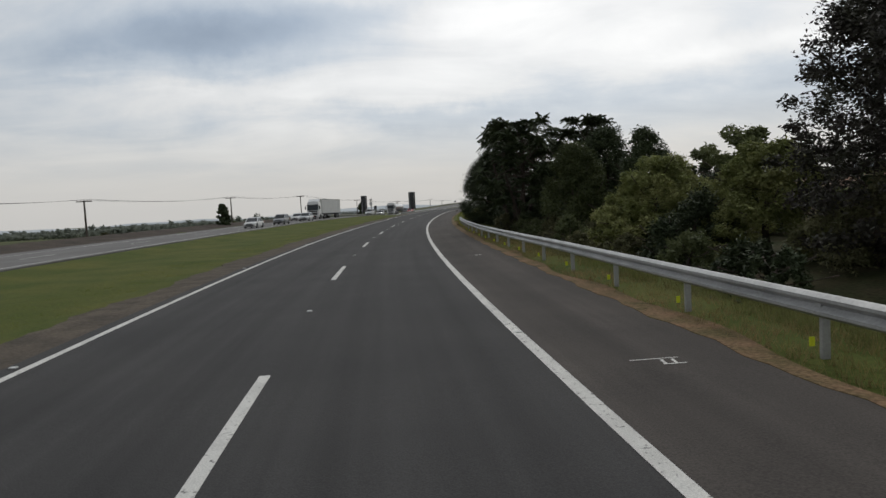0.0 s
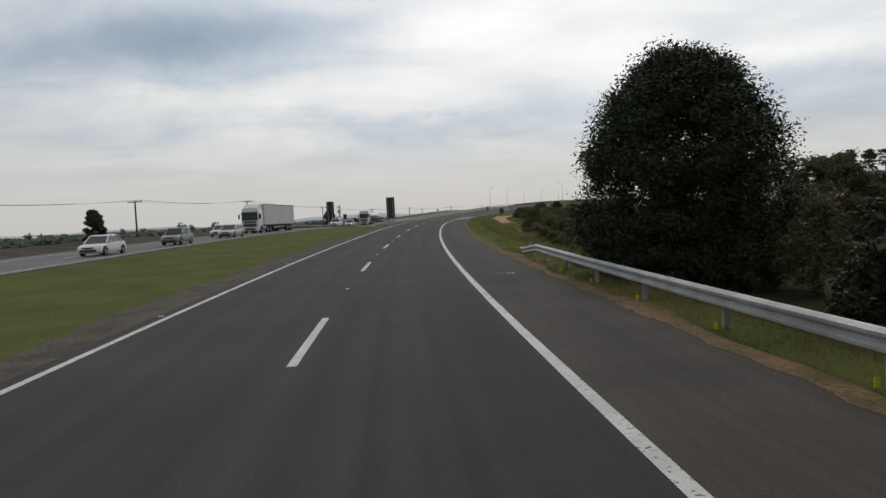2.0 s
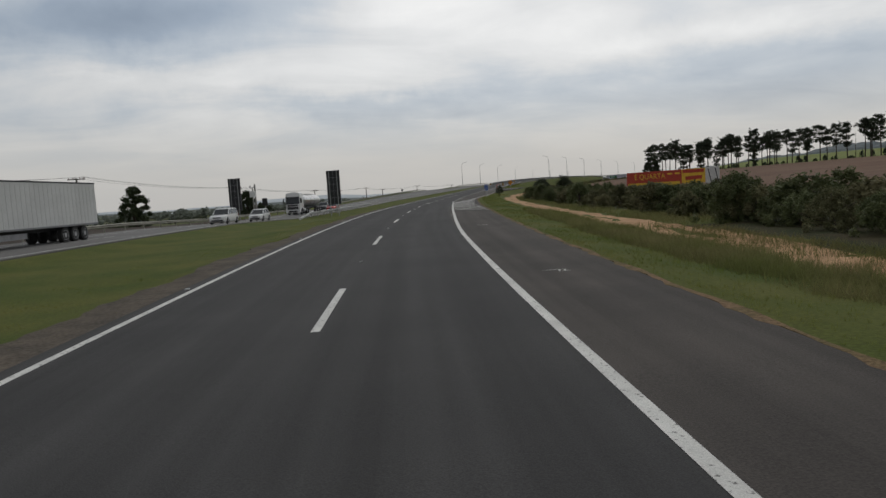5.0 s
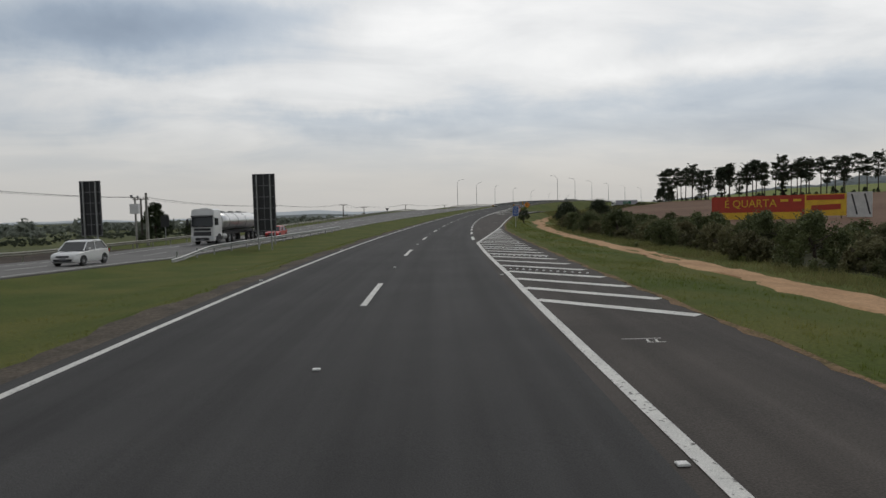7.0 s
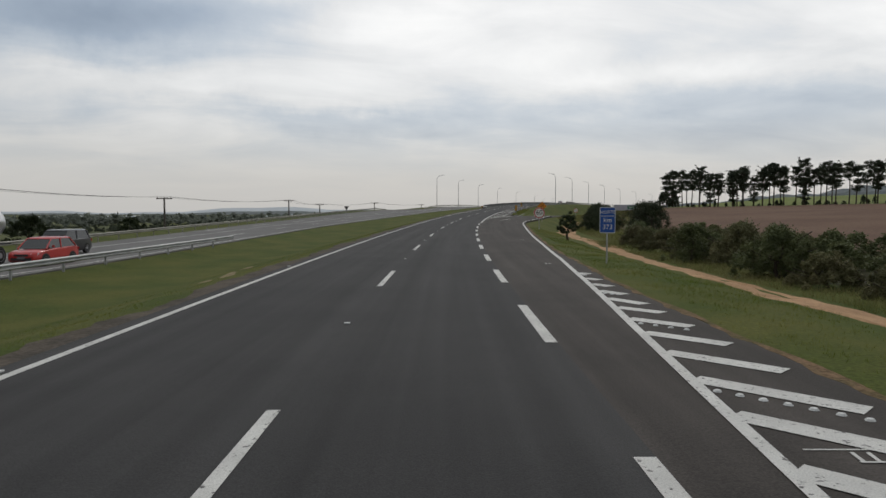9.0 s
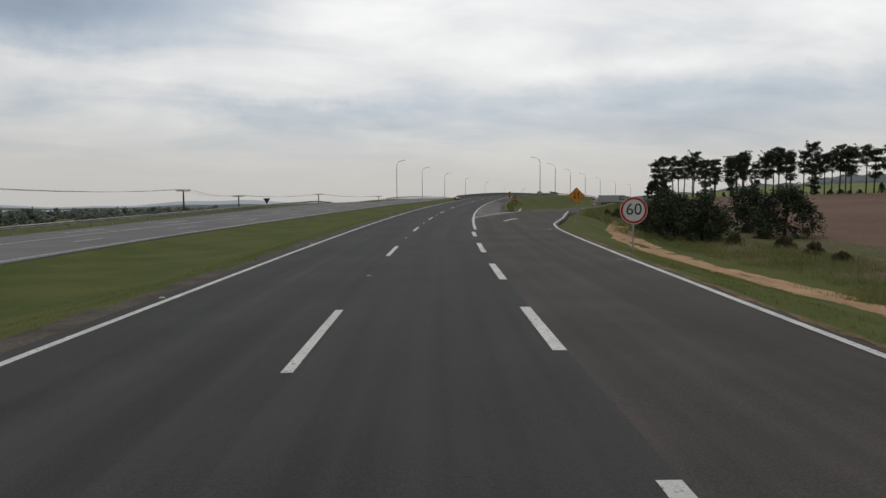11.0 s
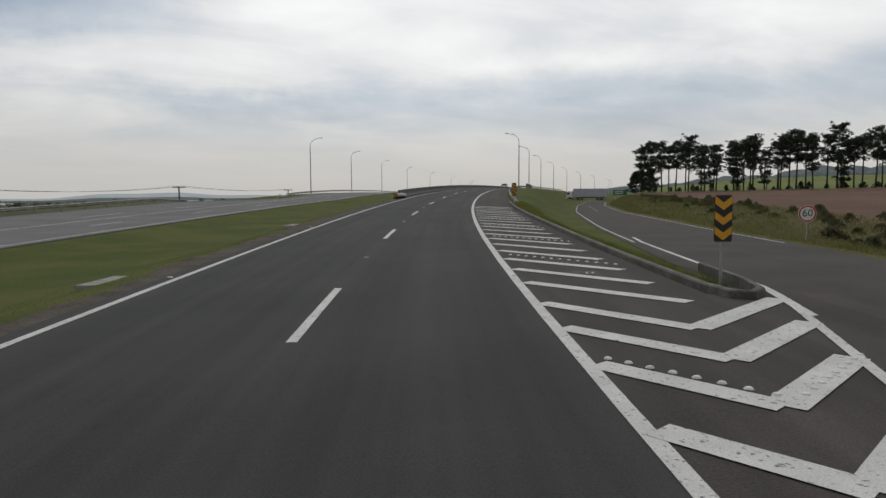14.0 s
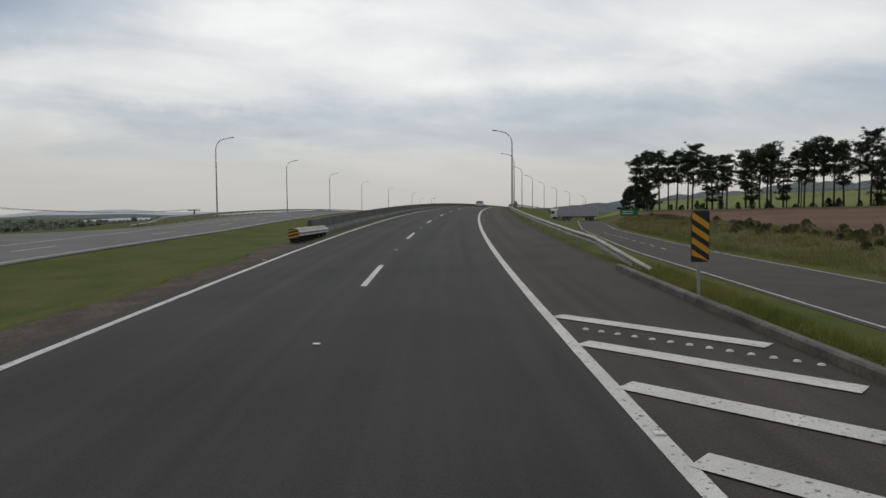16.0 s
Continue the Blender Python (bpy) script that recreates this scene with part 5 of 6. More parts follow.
def street_lamp(x, y, z, rz, h=14.5):
    e = thing("street_lamp", "tall galvanised street lamp with a curved arm", "street lamp", pose(x, y, z, 0, 0, rz), "overpass lamps")
    g = Geo()
    pts = [(0, 0, -1.5), (0, 0, h * 0.5), (0, 0, h * 0.86)] + [(1.5 - 1.5 * math.cos(a), 0, h * 0.86 + 1.7 * math.sin(a)) for a in np.linspace(0.25, 1.25, 5)] + [(2.0, 0, h * 0.86 + 1.85)]
    g.tube(pts, [0.13, 0.10, 0.075] + [0.06] * 5 + [0.05], 8)
    part("mast", g, LAMPGREY, e, smooth=True)
    part("lamp_head", Geo().loft([[(2.0, -0.1, h * 0.86 + 1.80), (2.0, 0.1, h * 0.86 + 1.80), (2.0, 0.08, h * 0.86 + 1.92), (2.0, -0.08, h * 0.86 + 1.92)], [(2.75, -0.15, h * 0.86 + 1.86), (2.75, 0.15, h * 0.86 + 1.86), (2.75, 0.10, h * 0.86 + 2.0), (2.75, -0.10, h * 0.86 + 2.0)]]), LAMPGREY, e, bevel=0.02)
    return e


for k in range(9):
    p = on(432 + 52 * k, -37.2 - 8.2 * k)
    street_lamp(p.x, p.y, p.z - 0.8, turn_at(432 + 52 * k) + 6, 11.6)
for k in range(9):
    p = on(428 + 46 * k, 7.6)
    street_lamp(p.x, p.y, p.z, turn_at(428 + 46 * k) + 184, 10.6)


# ---------------------------------------------------------------- signs and boards
def text_part(name, txt, size, mat, parent, m, label=""):
    cu = bpy.data.curves.new(name, "FONT")
    cu.body, cu.size, cu.align_x, cu.align_y, cu.extrude = txt, size, "CENTER", "CENTER", 0.002
    cu.resolution_u = 3
    tmp = bpy.data.objects.new(name, cu)
    scene.collection.objects.link(tmp)
    me = bpy.data.meshes.new_from_object(tmp.evaluated_get(bpy.context.evaluated_depsgraph_get()))
    bpy.data.objects.remove(tmp)
    me.materials.clear()
    me.materials.append(mat)
    ob = new(name, me)
    ob.parent = parent
    ob.matrix_basis = m
    if label:
        tagged(ob, label)
    return ob


BLUE = material("blue_sign_sheet", (0.012, 0.075, 0.33), (0.015, 0.085, 0.36), 3, 0.5, bscale=20, fine=0.06)
SIGNWHITE = material("white_sign_sheet", (0.74, 0.74, 0.72), (0.68, 0.68, 0.66), 3, 0.5, bscale=20, fine=0.06)
ORANGE = material("orange_sign_sheet", (0.72, 0.26, 0.012), (0.66, 0.23, 0.012), 3, 0.5, bscale=20, fine=0.06)
AMBER = material("amber_sign_sheet", (0.74, 0.36, 0.02), (0.68, 0.33, 0.02), 3, 0.5, bscale=20, fine=0.06)
SIGNRED = material("red_sign_sheet", (0.50, 0.02, 0.02), (0.44, 0.02, 0.02), 3, 0.5, bscale=20, fine=0.06)
SIGNBLACK = material("black_sign_sheet", (0.012, 0.012, 0.012), (0.02, 0.02, 0.02), 3, 0.5, bscale=20, fine=0.06)
SIGNGREEN = material("green_sign_sheet", (0.012, 0.16, 0.075), (0.012, 0.14, 0.065), 3, 0.5, bscale=20, fine=0.06)


def facing(x, y, z, rz):
    """Local x to the right and z up as the coming driver sees it, y away from him."""
    return pose(x, y, z, 0, 0, rz)


def post(parent, h, x=0.0, y=0.06, r=0.035, mat=None):
    return part("post", Geo().tube([(x, y, -0.6), (x, y, h)], r, 8), mat or ZINC, parent, smooth=True)


FRONT = Matrix.Rotation(radians(90), 4, "X")


def sheet(pts, y=0.0, t=0.012):
    """A flat plate from x, z outline points."""
    return Geo().loft([[(x, y, z) for x, z in pts], [(x, y + t, z) for x, z in pts]])


def rounded(w, h, z, r=0.05, n=4):
    out = []
    for cx, cz, a0 in ((w / 2 - r, z + h / 2 - r, 0), (-w / 2 + r, z + h / 2 - r, 90), (-w / 2 + r, z - h / 2 + r, 180), (w / 2 - r, z - h / 2 + r, 270)):
        out += [(cx + r * math.cos(radians(a0 + 90 * i / n)), cz + r * math.sin(radians(a0 + 90 * i / n))) for i in range(n + 1)]
    return out


p = on(212.2, 8.15)
e = thing("kilometre_sign", "blue kilometre sign on a post in the grass", "road sign", facing(p.x, p.y, ground_z(p.x, p.y), turn_at(212)))
post(e, 2.1)
zc = 1.72
part("border", sheet(rounded(0.62, 1.02, zc), 0.0), SIGNWHITE, e)
part("panel", sheet(rounded(0.58, 0.98, zc, 0.04), -0.006), BLUE, e)
part("divider", Geo().box((0, -0.008, zc + 0.16), (0.54, 0.004, 0.018)), SIGNWHITE, e)
for txt, size, dz in (("NORTE", 0.185, 0.31), ("km", 0.27, 0.0), ("373", 0.27, -0.28)):
    text_part("lettering", txt, size, SIGNWHITE, e, Matrix.Translation((0, -0.011, zc + dz)) @ FRONT)


def speed_sign(x, y, z, rz, d, zc, label):
    e = thing("speed_limit_sign", label, "road sign", facing(x, y, z, rz), "speed limit signs")
    post(e, zc + d / 2)
    ring = [(d / 2 * math.cos(a), zc + d / 2 * math.sin(a)) for a in np.linspace(0, 2 * math.pi, 29)[:-1]]
    part("rim", sheet(ring), SIGNWHITE, e)
    part("ring", sheet([(x_ * 0.96, zc + (z_ - zc) * 0.96) for x_, z_ in ring], -0.003), SIGNRED, e)
    part("face", sheet([(x_ * 0.79, zc + (z_ - zc) * 0.79) for x_, z_ in ring], -0.006), SIGNWHITE, e)
    text_part("lettering", "60", d * 0.60, SIGNBLACK, e, Matrix.Translation((0, -0.011, zc + 0.02 * d)) @ FRONT)
    return e


p = on(256, 9.9)
speed_sign(p.x, p.y, ground_z(p.x, p.y), turn_at(256), 1.15, 1.75, "round red-rimmed speed limit sign beside the deceleration lane")
speed_sign(82.5, 306.7, ground_z(82.5, 306.7), -32, 0.8, 1.35, "small round speed limit sign beside the slip road")
p = on(281.5, 11.80)
e = thing("two_way_traffic_sign", "orange diamond sign with two opposed black arrows", "road sign", facing(p.x, p.y, ground_z(p.x, p.y), turn_at(276)))
zc = 2.22
post(e, zc + 0.3)
for nm, k, y, m in (("panel", 0.66, 0.0, ORANGE), ("border", 0.61, -0.005, SIGNBLACK), ("face", 0.585, -0.009, ORANGE)):
    part(nm, sheet([(0, zc - k), (k, zc), (0, zc + k), (-k, zc)], y, 0.006), m, e)
for x, sg in ((-0.13, -1), (0.13, 1)):
    pts = [(x - 0.035, zc - sg * 0.27), (x - 0.035, zc + sg * 0.1), (x - 0.1, zc + sg * 0.1), (x, zc + sg * 0.29), (x + 0.1, zc + sg * 0.1), (x + 0.035, zc + sg * 0.1), (x + 0.035, zc - sg * 0.27)]
    part("arrow", sheet(pts, -0.014, 0.004), SIGNBLACK, e)


def marker(name, label, x, y, z, rz, w, h, zc, chevrons, tilt=1):
    e = thing(name, label, "object marker", facing(x, y, z, rz), "object markers")
    post(e, zc + h / 2)
    part("panel", sheet(rounded(w + 0.02, h + 0.03, zc, 0.04)), SIGNBLACK, e)
    n = 3 if chevrons else 4
    st = h / n
    for i in range(n):
        z0 = zc - h / 2 + st * i + 0.02
        if chevrons:
            pts = [(-w / 2, z0 + st * 0.42), (0, z0), (w / 2, z0 + st * 0.42), (w / 2, z0 + st * 0.92), (0, z0 + st * 0.5), (-w / 2, z0 + st * 0.92)]
        else:
            a, b = (0.0, st * 0.95) if tilt > 0 else (st * 0.95, 0.0)
            top_ = zc + h / 2
            low_ = zc - h / 2
            pts = [(-w / 2, max(low_, min(top_, z0 + a - st * 0.55))), (w / 2, max(low_, min(top_, z0 + b - st * 0.55))), (w / 2, max(low_, min(top_, z0 + b - st * 0.03))), (-w / 2, max(low_, min(top_, z0 + a - st * 0.03)))]
        part("stripe", sheet(pts, -0.006, 0.005), AMBER, e)
    return e


p = on(305, 8.0)
marker("chevron_marker", "black plate with amber downward chevrons on the nose", p.x, p.y, p.z - 0.02, turn_at(305), 0.36, 0.95, 1.35, True)
p = on(345.4, 6.95)
marker("hazard_marker", "black plate with diagonal amber stripes at the rail end", p.x, p.y, ground_z(p.x, p.y), turn_at(345), 0.34, 0.98, 1.35, False, -1)

q = at_road(361.6, -4.85) @ Matrix.Diagonal((0.85, 1, 0.75, 1))
e = thing("crash_cushion", "galvanised crash cushion with a striped nose plate", "crash cushion", q)
marker_plate = part("nose_plate", Geo().box((0, 0, 0.5), (0.5, 0.03, 0.62)), SIGNBLACK, e, "black nose plate with amber stripes")
for i in range(3):
    z0 = 0.24 + 0.2 * i
    part("stripe", Geo().add([(-0.25, -0.02, z0), (0.25, -0.02, z0 + 0.12), (0.25, -0.02, min(0.8, z0 + 0.22)), (-0.25, -0.02, z0 + 0.10)], [(0, 1, 2, 3)]), AMBER, marker_plate)
for side in (-1, 1):
    part("side_panel", Geo().loft([[(side * 0.28, y, 0.36), (side * 0.36, y, 0.42), (side * 0.28, y, 0.5), (side * 0.36, y, 0.6), (side * 0.28, y, 0.7), (side * 0.25, y, 0.7), (side * 0.25, y, 0.36)] for y in (0.02, 6.6)]), ZINC, e)
part("top_cover", Geo().tube([(0, 0.0, 0.6), (0, 6.6, 0.6)], 0.26, 12), DULLZINC, e, smooth=True)
for i in range(7):
    part("diaphragm", Geo().box((0, 0.3 + i * 1.0, 0.25), (0.5, 0.05, 0.5)), BLACKTRIM, e)


def message_board(s, o, base, low, high, w, label):
    p = on(s, o)
    e = thing("message_board", label, "message board", pose(p.x, p.y, p.z + base, 0, 0, turn_at(s)), "boards seen from behind")
    h0, h1 = low - base, high - base
    part("panel", Geo().box((0, 0.16, (h0 + h1) / 2), (w, 0.10, h1 - h0)), STEELDARK, e, bevel=0.01)
    for x in (-w * 0.30, w * 0.30):
        part("post", Geo().box((x, 0.0, h1 / 2 - 0.3), (0.11, 0.14, h1 + 0.5)), ZINC, e, bevel=0.01)
    for i in range(6):
        part("crossbar", Geo().box((0, 0.09, h0 + 0.03 + (h1 - h0 - 0.06) * i / 5), (w, 0.03, 0.05)), BACKGREY, e)
    for x in (-w / 2 + 0.02, 0, w / 2 - 0.02):
        part("stile", Geo().box((x, 0.095, (h0 + h1) / 2), (0.035, 0.03, h1 - h0)), BACKGREY, e)
    return e


message_board(202.8, -15.75, -1.3, 0.47, 5.8, 2.1, "back of a tall dark sign board in the grass median")
message_board(199.5, -30.4, -1.0, 0.5, 5.4, 1.9, "back of a tall dark sign board behind the guard rail")
message_board(154.3, -29.8, -0.6, 0.9, 4.1, 2.0, "back of a smaller dark sign board beside the pasture")
e = thing("yield_sign", "dark back of a triangular yield sign", "road sign", facing(40.2, 335.5, ground_z(40.2, 335.5), -18))
hz = 4.5 - ground_z(40.2, 335.5)
post(e, hz)
part("panel", sheet([(0, hz - 0.75), (0.55, hz + 0.2), (-0.55, hz + 0.2)]), STEELDARK, e)
p = (166, 432)
e = thing("direction_sign", "small green direction sign on two posts", "road sign", facing(p[0], p[1], ground_z(*p), -38))
for x in (-1.2, 1.2):
    post(e, 2.2, x)
part("panel", sheet(rounded(3.6, 1.3, 2.0)), SIGNGREEN, e)
for z in (2.25, 1.8):
    part("lettering", Geo().box((-0.3, -0.008, z), (2.2, 0.004, 0.16)), SIGNWHITE, e)
e = thing("camera_mast", "slim grey mast with a small camera on top", "mast", at_road(210, -17.0, -1.0))
part("mast", Geo().tube([(0, 0, -0.5), (0, 0, 5.2)], [0.10, 0.06], 8), LAMPGREY, e, smooth=True)
part("camera_arm", Geo().tube([(-0.5, 0, 5.15), (0.2, 0, 5.2)], 0.03, 6).box((-0.45, 0, 5.28), (0.32, 0.16, 0.16)).box((0.1, 0, 5.35), (0.14, 0.14, 0.2)), LAMPGREY, e)

# billboard over the shrubs
HOARD = material("red_hoarding_sheet", (0.42, 0.045, 0.02), (0.36, 0.04, 0.02), 1.2, 0.6, bscale=8, fine=0.12)
HOARDY = material("yellow_hoarding_sheet", (0.72, 0.46, 0.03), (0.62, 0.38, 0.03), 1.2, 0.6, bscale=8, fine=0.12)
HOARDW = material("white_hoarding_sheet", (0.60, 0.60, 0.58), (0.5, 0.5, 0.49), 1.2, 0.6, bscale=8, fine=0.12)
ax, ay, bx, by = 69.7, 221.2, 79.0, 204.5
L = math.hypot(bx - ax, by - ay)
e = thing("billboard", "long red and yellow roadside hoarding with a white end panel", "billboard", pose(ax, ay, 0.1, 0, 0, math.degrees(math.atan2(by - ay, bx - ax))))
part("red_panel", sheet([(0, 1.6), (L * 0.62, 1.6), (L * 0.62, 4.2), (0, 4.2)], 0, 0.06), HOARD, e, "red printed sheet")
part("yellow_strip", sheet([(0.3, 1.2), (L * 0.6, 1.2), (L * 0.6, 2.1), (0.3, 2.1)], -0.03, 0.02), HOARDY, e, "yellow printed strip")
part("yellow_panel", sheet([(L * 0.62, 1.6), (L * 0.86, 1.6), (L * 0.86, 4.2), (L * 0.62, 4.2)], 0.004, 0.06), HOARDY, e, "yellow printed sheet")
part("red_band", sheet([(L * 0.63, 3.5), (L * 0.85, 3.5), (L * 0.85, 4.1), (L * 0.63, 4.1)], -0.02, 0.01), HOARD, e)
part("red_band", sheet([(L * 0.66, 2.2), (L * 0.83, 2.35), (L * 0.83, 3.0), (L * 0.66, 2.85)], -0.02, 0.01), HOARD, e)
part("white_panel", sheet([(L * 0.865, 1.4), (L, 1.4), (L, 4.3), (L * 0.865, 4.3)], 0.008, 0.06), HOARDW, e, "faded white sheet with dark strokes")
for x in (0.885, 0.955):
    part("dark_stroke", sheet([(L * x, 4.1), (L * x + 0.18, 4.1), (L * (x + 0.03) + 0.18, 1.7), (L * (x + 0.03), 1.7)], -0.004, 0.006), STEELDARK, e)
text_part("lettering", "\u00c9 QUARTA", 1.4, HOARDY, e, Matrix.Translation((L * 0.27, -0.04, 3.2)) @ FRONT)
for x in (0.47, 0.55):
    part("small_print", sheet([(L * x, 3.4), (L * (x + 0.05), 3.4), (L * (x + 0.05), 3.7), (L * x, 3.7)], -0.02, 0.01), HOARDY, e)
for i in range(8):
    part("post", Geo().box((L * (i + 0.3) / 7.6, 0.2, 1.8), (0.12, 0.12, 4.6)), WOOD, e)


# ---------------------------------------------------------------- vehicles
def wheel(parent, x, y, r, w, rim=True):
    """A wheel whose axle runs along x."""
    t = part("wheel", Geo().loft([[(x + dx, y + math.cos(a) * rr, r + math.sin(a) * rr) for a in np.linspace(0, 2 * math.pi, 21)[:-1]] for dx, rr in ((-w / 2, r * 0.9), (-w / 2 + 0.03, r), (w / 2 - 0.03, r), (w / 2, r * 0.9))]), TYRE, parent, smooth=True)
    sd = 1 if x > 0 else -1
    part("rim", Geo().loft([[(x + sd * dx, y + math.cos(a) * rr, r + math.sin(a) * rr) for a in np.linspace(0, 2 * math.pi, 13)[:-1]] for dx, rr in ((w / 2 - 0.01, r * 0.66), (w / 2 + 0.006, r * 0.64), (w / 2 - 0.015, r * 0.5), (w / 2 + 0.012, r * 0.15))]), RIM, t, smooth=True)
    return t


def section(y, hw, z0, z1, tuck=0.86, crown=0.0):
    """Cross-section of a car body at y: a rounded box."""
    m = z0 + (z1 - z0) * 0.45
    return [(-hw * 0.90, y, z0), (-hw, y, z0 + 0.12), (-hw, y, m), (-hw * 0.97, y, z1 - 0.06), (-hw * tuck, y, z1), (0, y, z1 + crown), (hw * tuck, y, z1), (hw * 0.97, y, z1 - 0.06), (hw, y, m), (hw, y, z0 + 0.12), (hw * 0.90, y, z0)]


def car(name, label, s, o, dz, mat, length=4.1, width=1.74, height=1.48, shape="hatch", away=False, group="oncoming traffic", rack=False):
    """A car; its front looks along -y (towards the coming driver) unless it drives away."""
    e = thing(name, label, "car", at_road(s, o, dz, 180 if away else 0), group)
    hl, hw = length / 2, width / 2
    belt, clear = height * 0.62, 0.20
    hood = belt - 0.06
    tail = belt + 0.03
    ys = ((-hl, 0.80, 0.34, hood - 0.26), (-hl + 0.12, 0.92, 0.24, hood - 0.14), (-hl + 0.5, 0.98, clear, hood - 0.05), (-hl + 1.05, 1.0, clear, hood), (-0.2, 1.0, clear, belt), (hl * 0.5, 1.0, clear, belt + 0.02), (hl - 0.35, 0.98, clear, tail), (hl - 0.06, 0.93, 0.26, tail - 0.04), (hl, 0.84, 0.34, tail - 0.16))
    part("body", Geo().loft([section(y, hw * k, a, b, 0.88, 0.02) for y, k, a, b in ys]), mat, e, smooth=True)
    # glasshouse: dark glass with a painted roof and pillars
    if shape == "sedan":
        fr, rr, b0, b1 = -hl * 0.16, hl * 0.42, -hl * 0.50, hl * 0.80
    elif shape == "suv":
        fr, rr, b0, b1 = -hl * 0.20, hl * 0.80, -hl * 0.46, hl * 0.97
    else:
        fr, rr, b0, b1 = -hl * 0.20, hl * 0.66, -hl * 0.54, hl * 0.95
    wt, wb = hw * 0.74, hw * 0.91
    zt = height - 0.04
    base = [(-wb, b0, belt - 0.03), (wb, b0, belt - 0.03), (wb, b1, belt - 0.03), (-wb, b1, belt - 0.03)]
    mid = [(-wt * 1.02, fr - 0.04, zt - 0.05), (wt * 1.02, fr - 0.04, zt - 0.05), (wt * 1.02, rr + 0.03, zt - 0.05), (-wt * 1.02, rr + 0.03, zt - 0.05)]
    part("windows", Geo().loft([base, mid]), GLASSY, e, "dark tinted glass")
    roof = [[(-wt * k, fr + d, zt - 0.06 + z), (wt * k, fr + d, zt - 0.06 + z), (wt * k, rr - d, zt - 0.06 + z), (-wt * k, rr - d, zt - 0.06 + z)] for k, d, z in ((1.05, -0.08, 0.0), (1.02, -0.02, 0.055), (0.85, 0.12, 0.10))]
    part("roof", Geo().loft(roof), mat, e, smooth=True)
    for sx in (-1, 1):
        for (y0, y1) in ((b0, fr), (b0 + (b1 - b0) * 0.46, fr + (rr - fr) * 0.46), (b1 - 0.12, rr - 0.02)):
            part("pillar", Geo().tube([(sx * wb * 1.005, y0, belt - 0.04), (sx * wt * 1.04, y1, zt - 0.03)], [0.045, 0.035], 6), mat, e)
        part("door_mirror", Geo().box((sx * (hw + 0.06), b0 + 0.45, belt + 0.08), (0.16, 0.10, 0.13)), mat, e, bevel=0.03)
        part("headlight", Geo().loft([[(sx * hw * 0.52, -hl - 0.004, hood - 0.33), (sx * hw * 0.90, -hl + 0.14, hood - 0.32), (sx * hw * 0.95, -hl + 0.24, hood - 0.14), (sx * hw * 0.56, -hl + 0.05, hood - 0.18)], [(sx * hw * 0.52, -hl + 0.3, hood - 0.33), (sx * hw * 0.85, -hl + 0.4, hood - 0.32), (sx * hw * 0.9, -hl + 0.5, hood - 0.17), (sx * hw * 0.56, -hl + 0.4, hood - 0.2)]]), LAMPLENS, e)
        part("tail_light", Geo().box((sx * hw * 0.80, hl - 0.05, tail - 0.16), (0.26, 0.16, 0.16)), REDLENS, e, bevel=0.02)
        for y in (-hl + 0.78, hl - 0.74):
            part("wheel_arch", Geo().loft([[(sx * (hw - 0.10), y + math.cos(a) * 0.37, 0.30 + math.sin(a) * 0.37) for a in np.linspace(0, math.pi, 11)], [(sx * (hw + 0.004), y + math.cos(a) * 0.37, 0.30 + math.sin(a) * 0.37) for a in np.linspace(0, math.pi, 11)]]), BLACKTRIM, e)
            wheel(e, sx * (hw - 0.09), y, 0.31 if shape != "suv" else 0.35, 0.20)
    part("grille", Geo().box((0, -hl + 0.015, hood - 0.28), (hw * 0.95, 0.06, 0.13)), BLACKTRIM, e, bevel=0.02)
    part("lower_grille", Geo().box((0, -hl + 0.03, 0.40), (hw * 1.35, 0.08, 0.17)), BLACKTRIM, e, bevel=0.02)
    part("number_plate", Geo().box((0, -hl - 0.012, 0.47), (0.40, 0.012, 0.12)), BACKGREY, e)
    if rack:
        for y in (fr + 0.35, rr - 0.4):
            part("roof_bar", Geo().tube([(-wt * 0.95, y, zt + 0.1), (wt * 0.95, y, zt + 0.1)], 0.02, 6), BLACKTRIM, e)
    return e


def opp(s, lane):
    return s, OPP_NEAR(s) + (-2.6 if lane == 1 else -6.2), 0.03 - float(opp_drop(s))


car("white_sedan", "small white sedan on the opposite carriageway", *opp(83, 1), WHITEPAINT, 4.2, 1.7, 1.45, "sedan")
car("grey_hatchback", "grey compact hatchback on the opposite carriageway", *opp(97, 1), GREYPAINT, 4.0, 1.72, 1.58, "suv")
car("white_sedan", "white saloon car on the opposite carriageway", *opp(118.5, 2), WHITEPAINT, 4.6, 1.8, 1.48, "sedan")
car("silver_hatchback", "silver hatchback ahead of the articulated lorry", *opp(111.5, 1), SILVER, 4.3, 1.8, 1.5, "hatch")
car("white_crossover", "white crossover car on the opposite carriageway", *opp(169, 1), WHITEPAINT, 4.4, 1.82, 1.65, "suv")
car("white_hatchback", "white hatchback with roof bars passing the median rail", *opp(181.5, 1), WHITEPAINT, 3.9, 1.7, 1.52, "hatch", rack=True)
car("red_car", "red compact car behind the median guard rail", *opp(222, 1), REDPAINT, 4.0, 1.7, 1.5, "hatch")
car("black_suv", "black compact utility car on the opposite carriageway", *opp(229.5, 2), BLACKPAINT, 4.4, 1.8, 1.65, "suv")
car("white_hatchback", "white hatchback far ahead on the overpass", 500, -1.8, 0.01, WHITEPAINT, 4.0, 1.72, 1.52, "hatch", True, "traffic ahead")


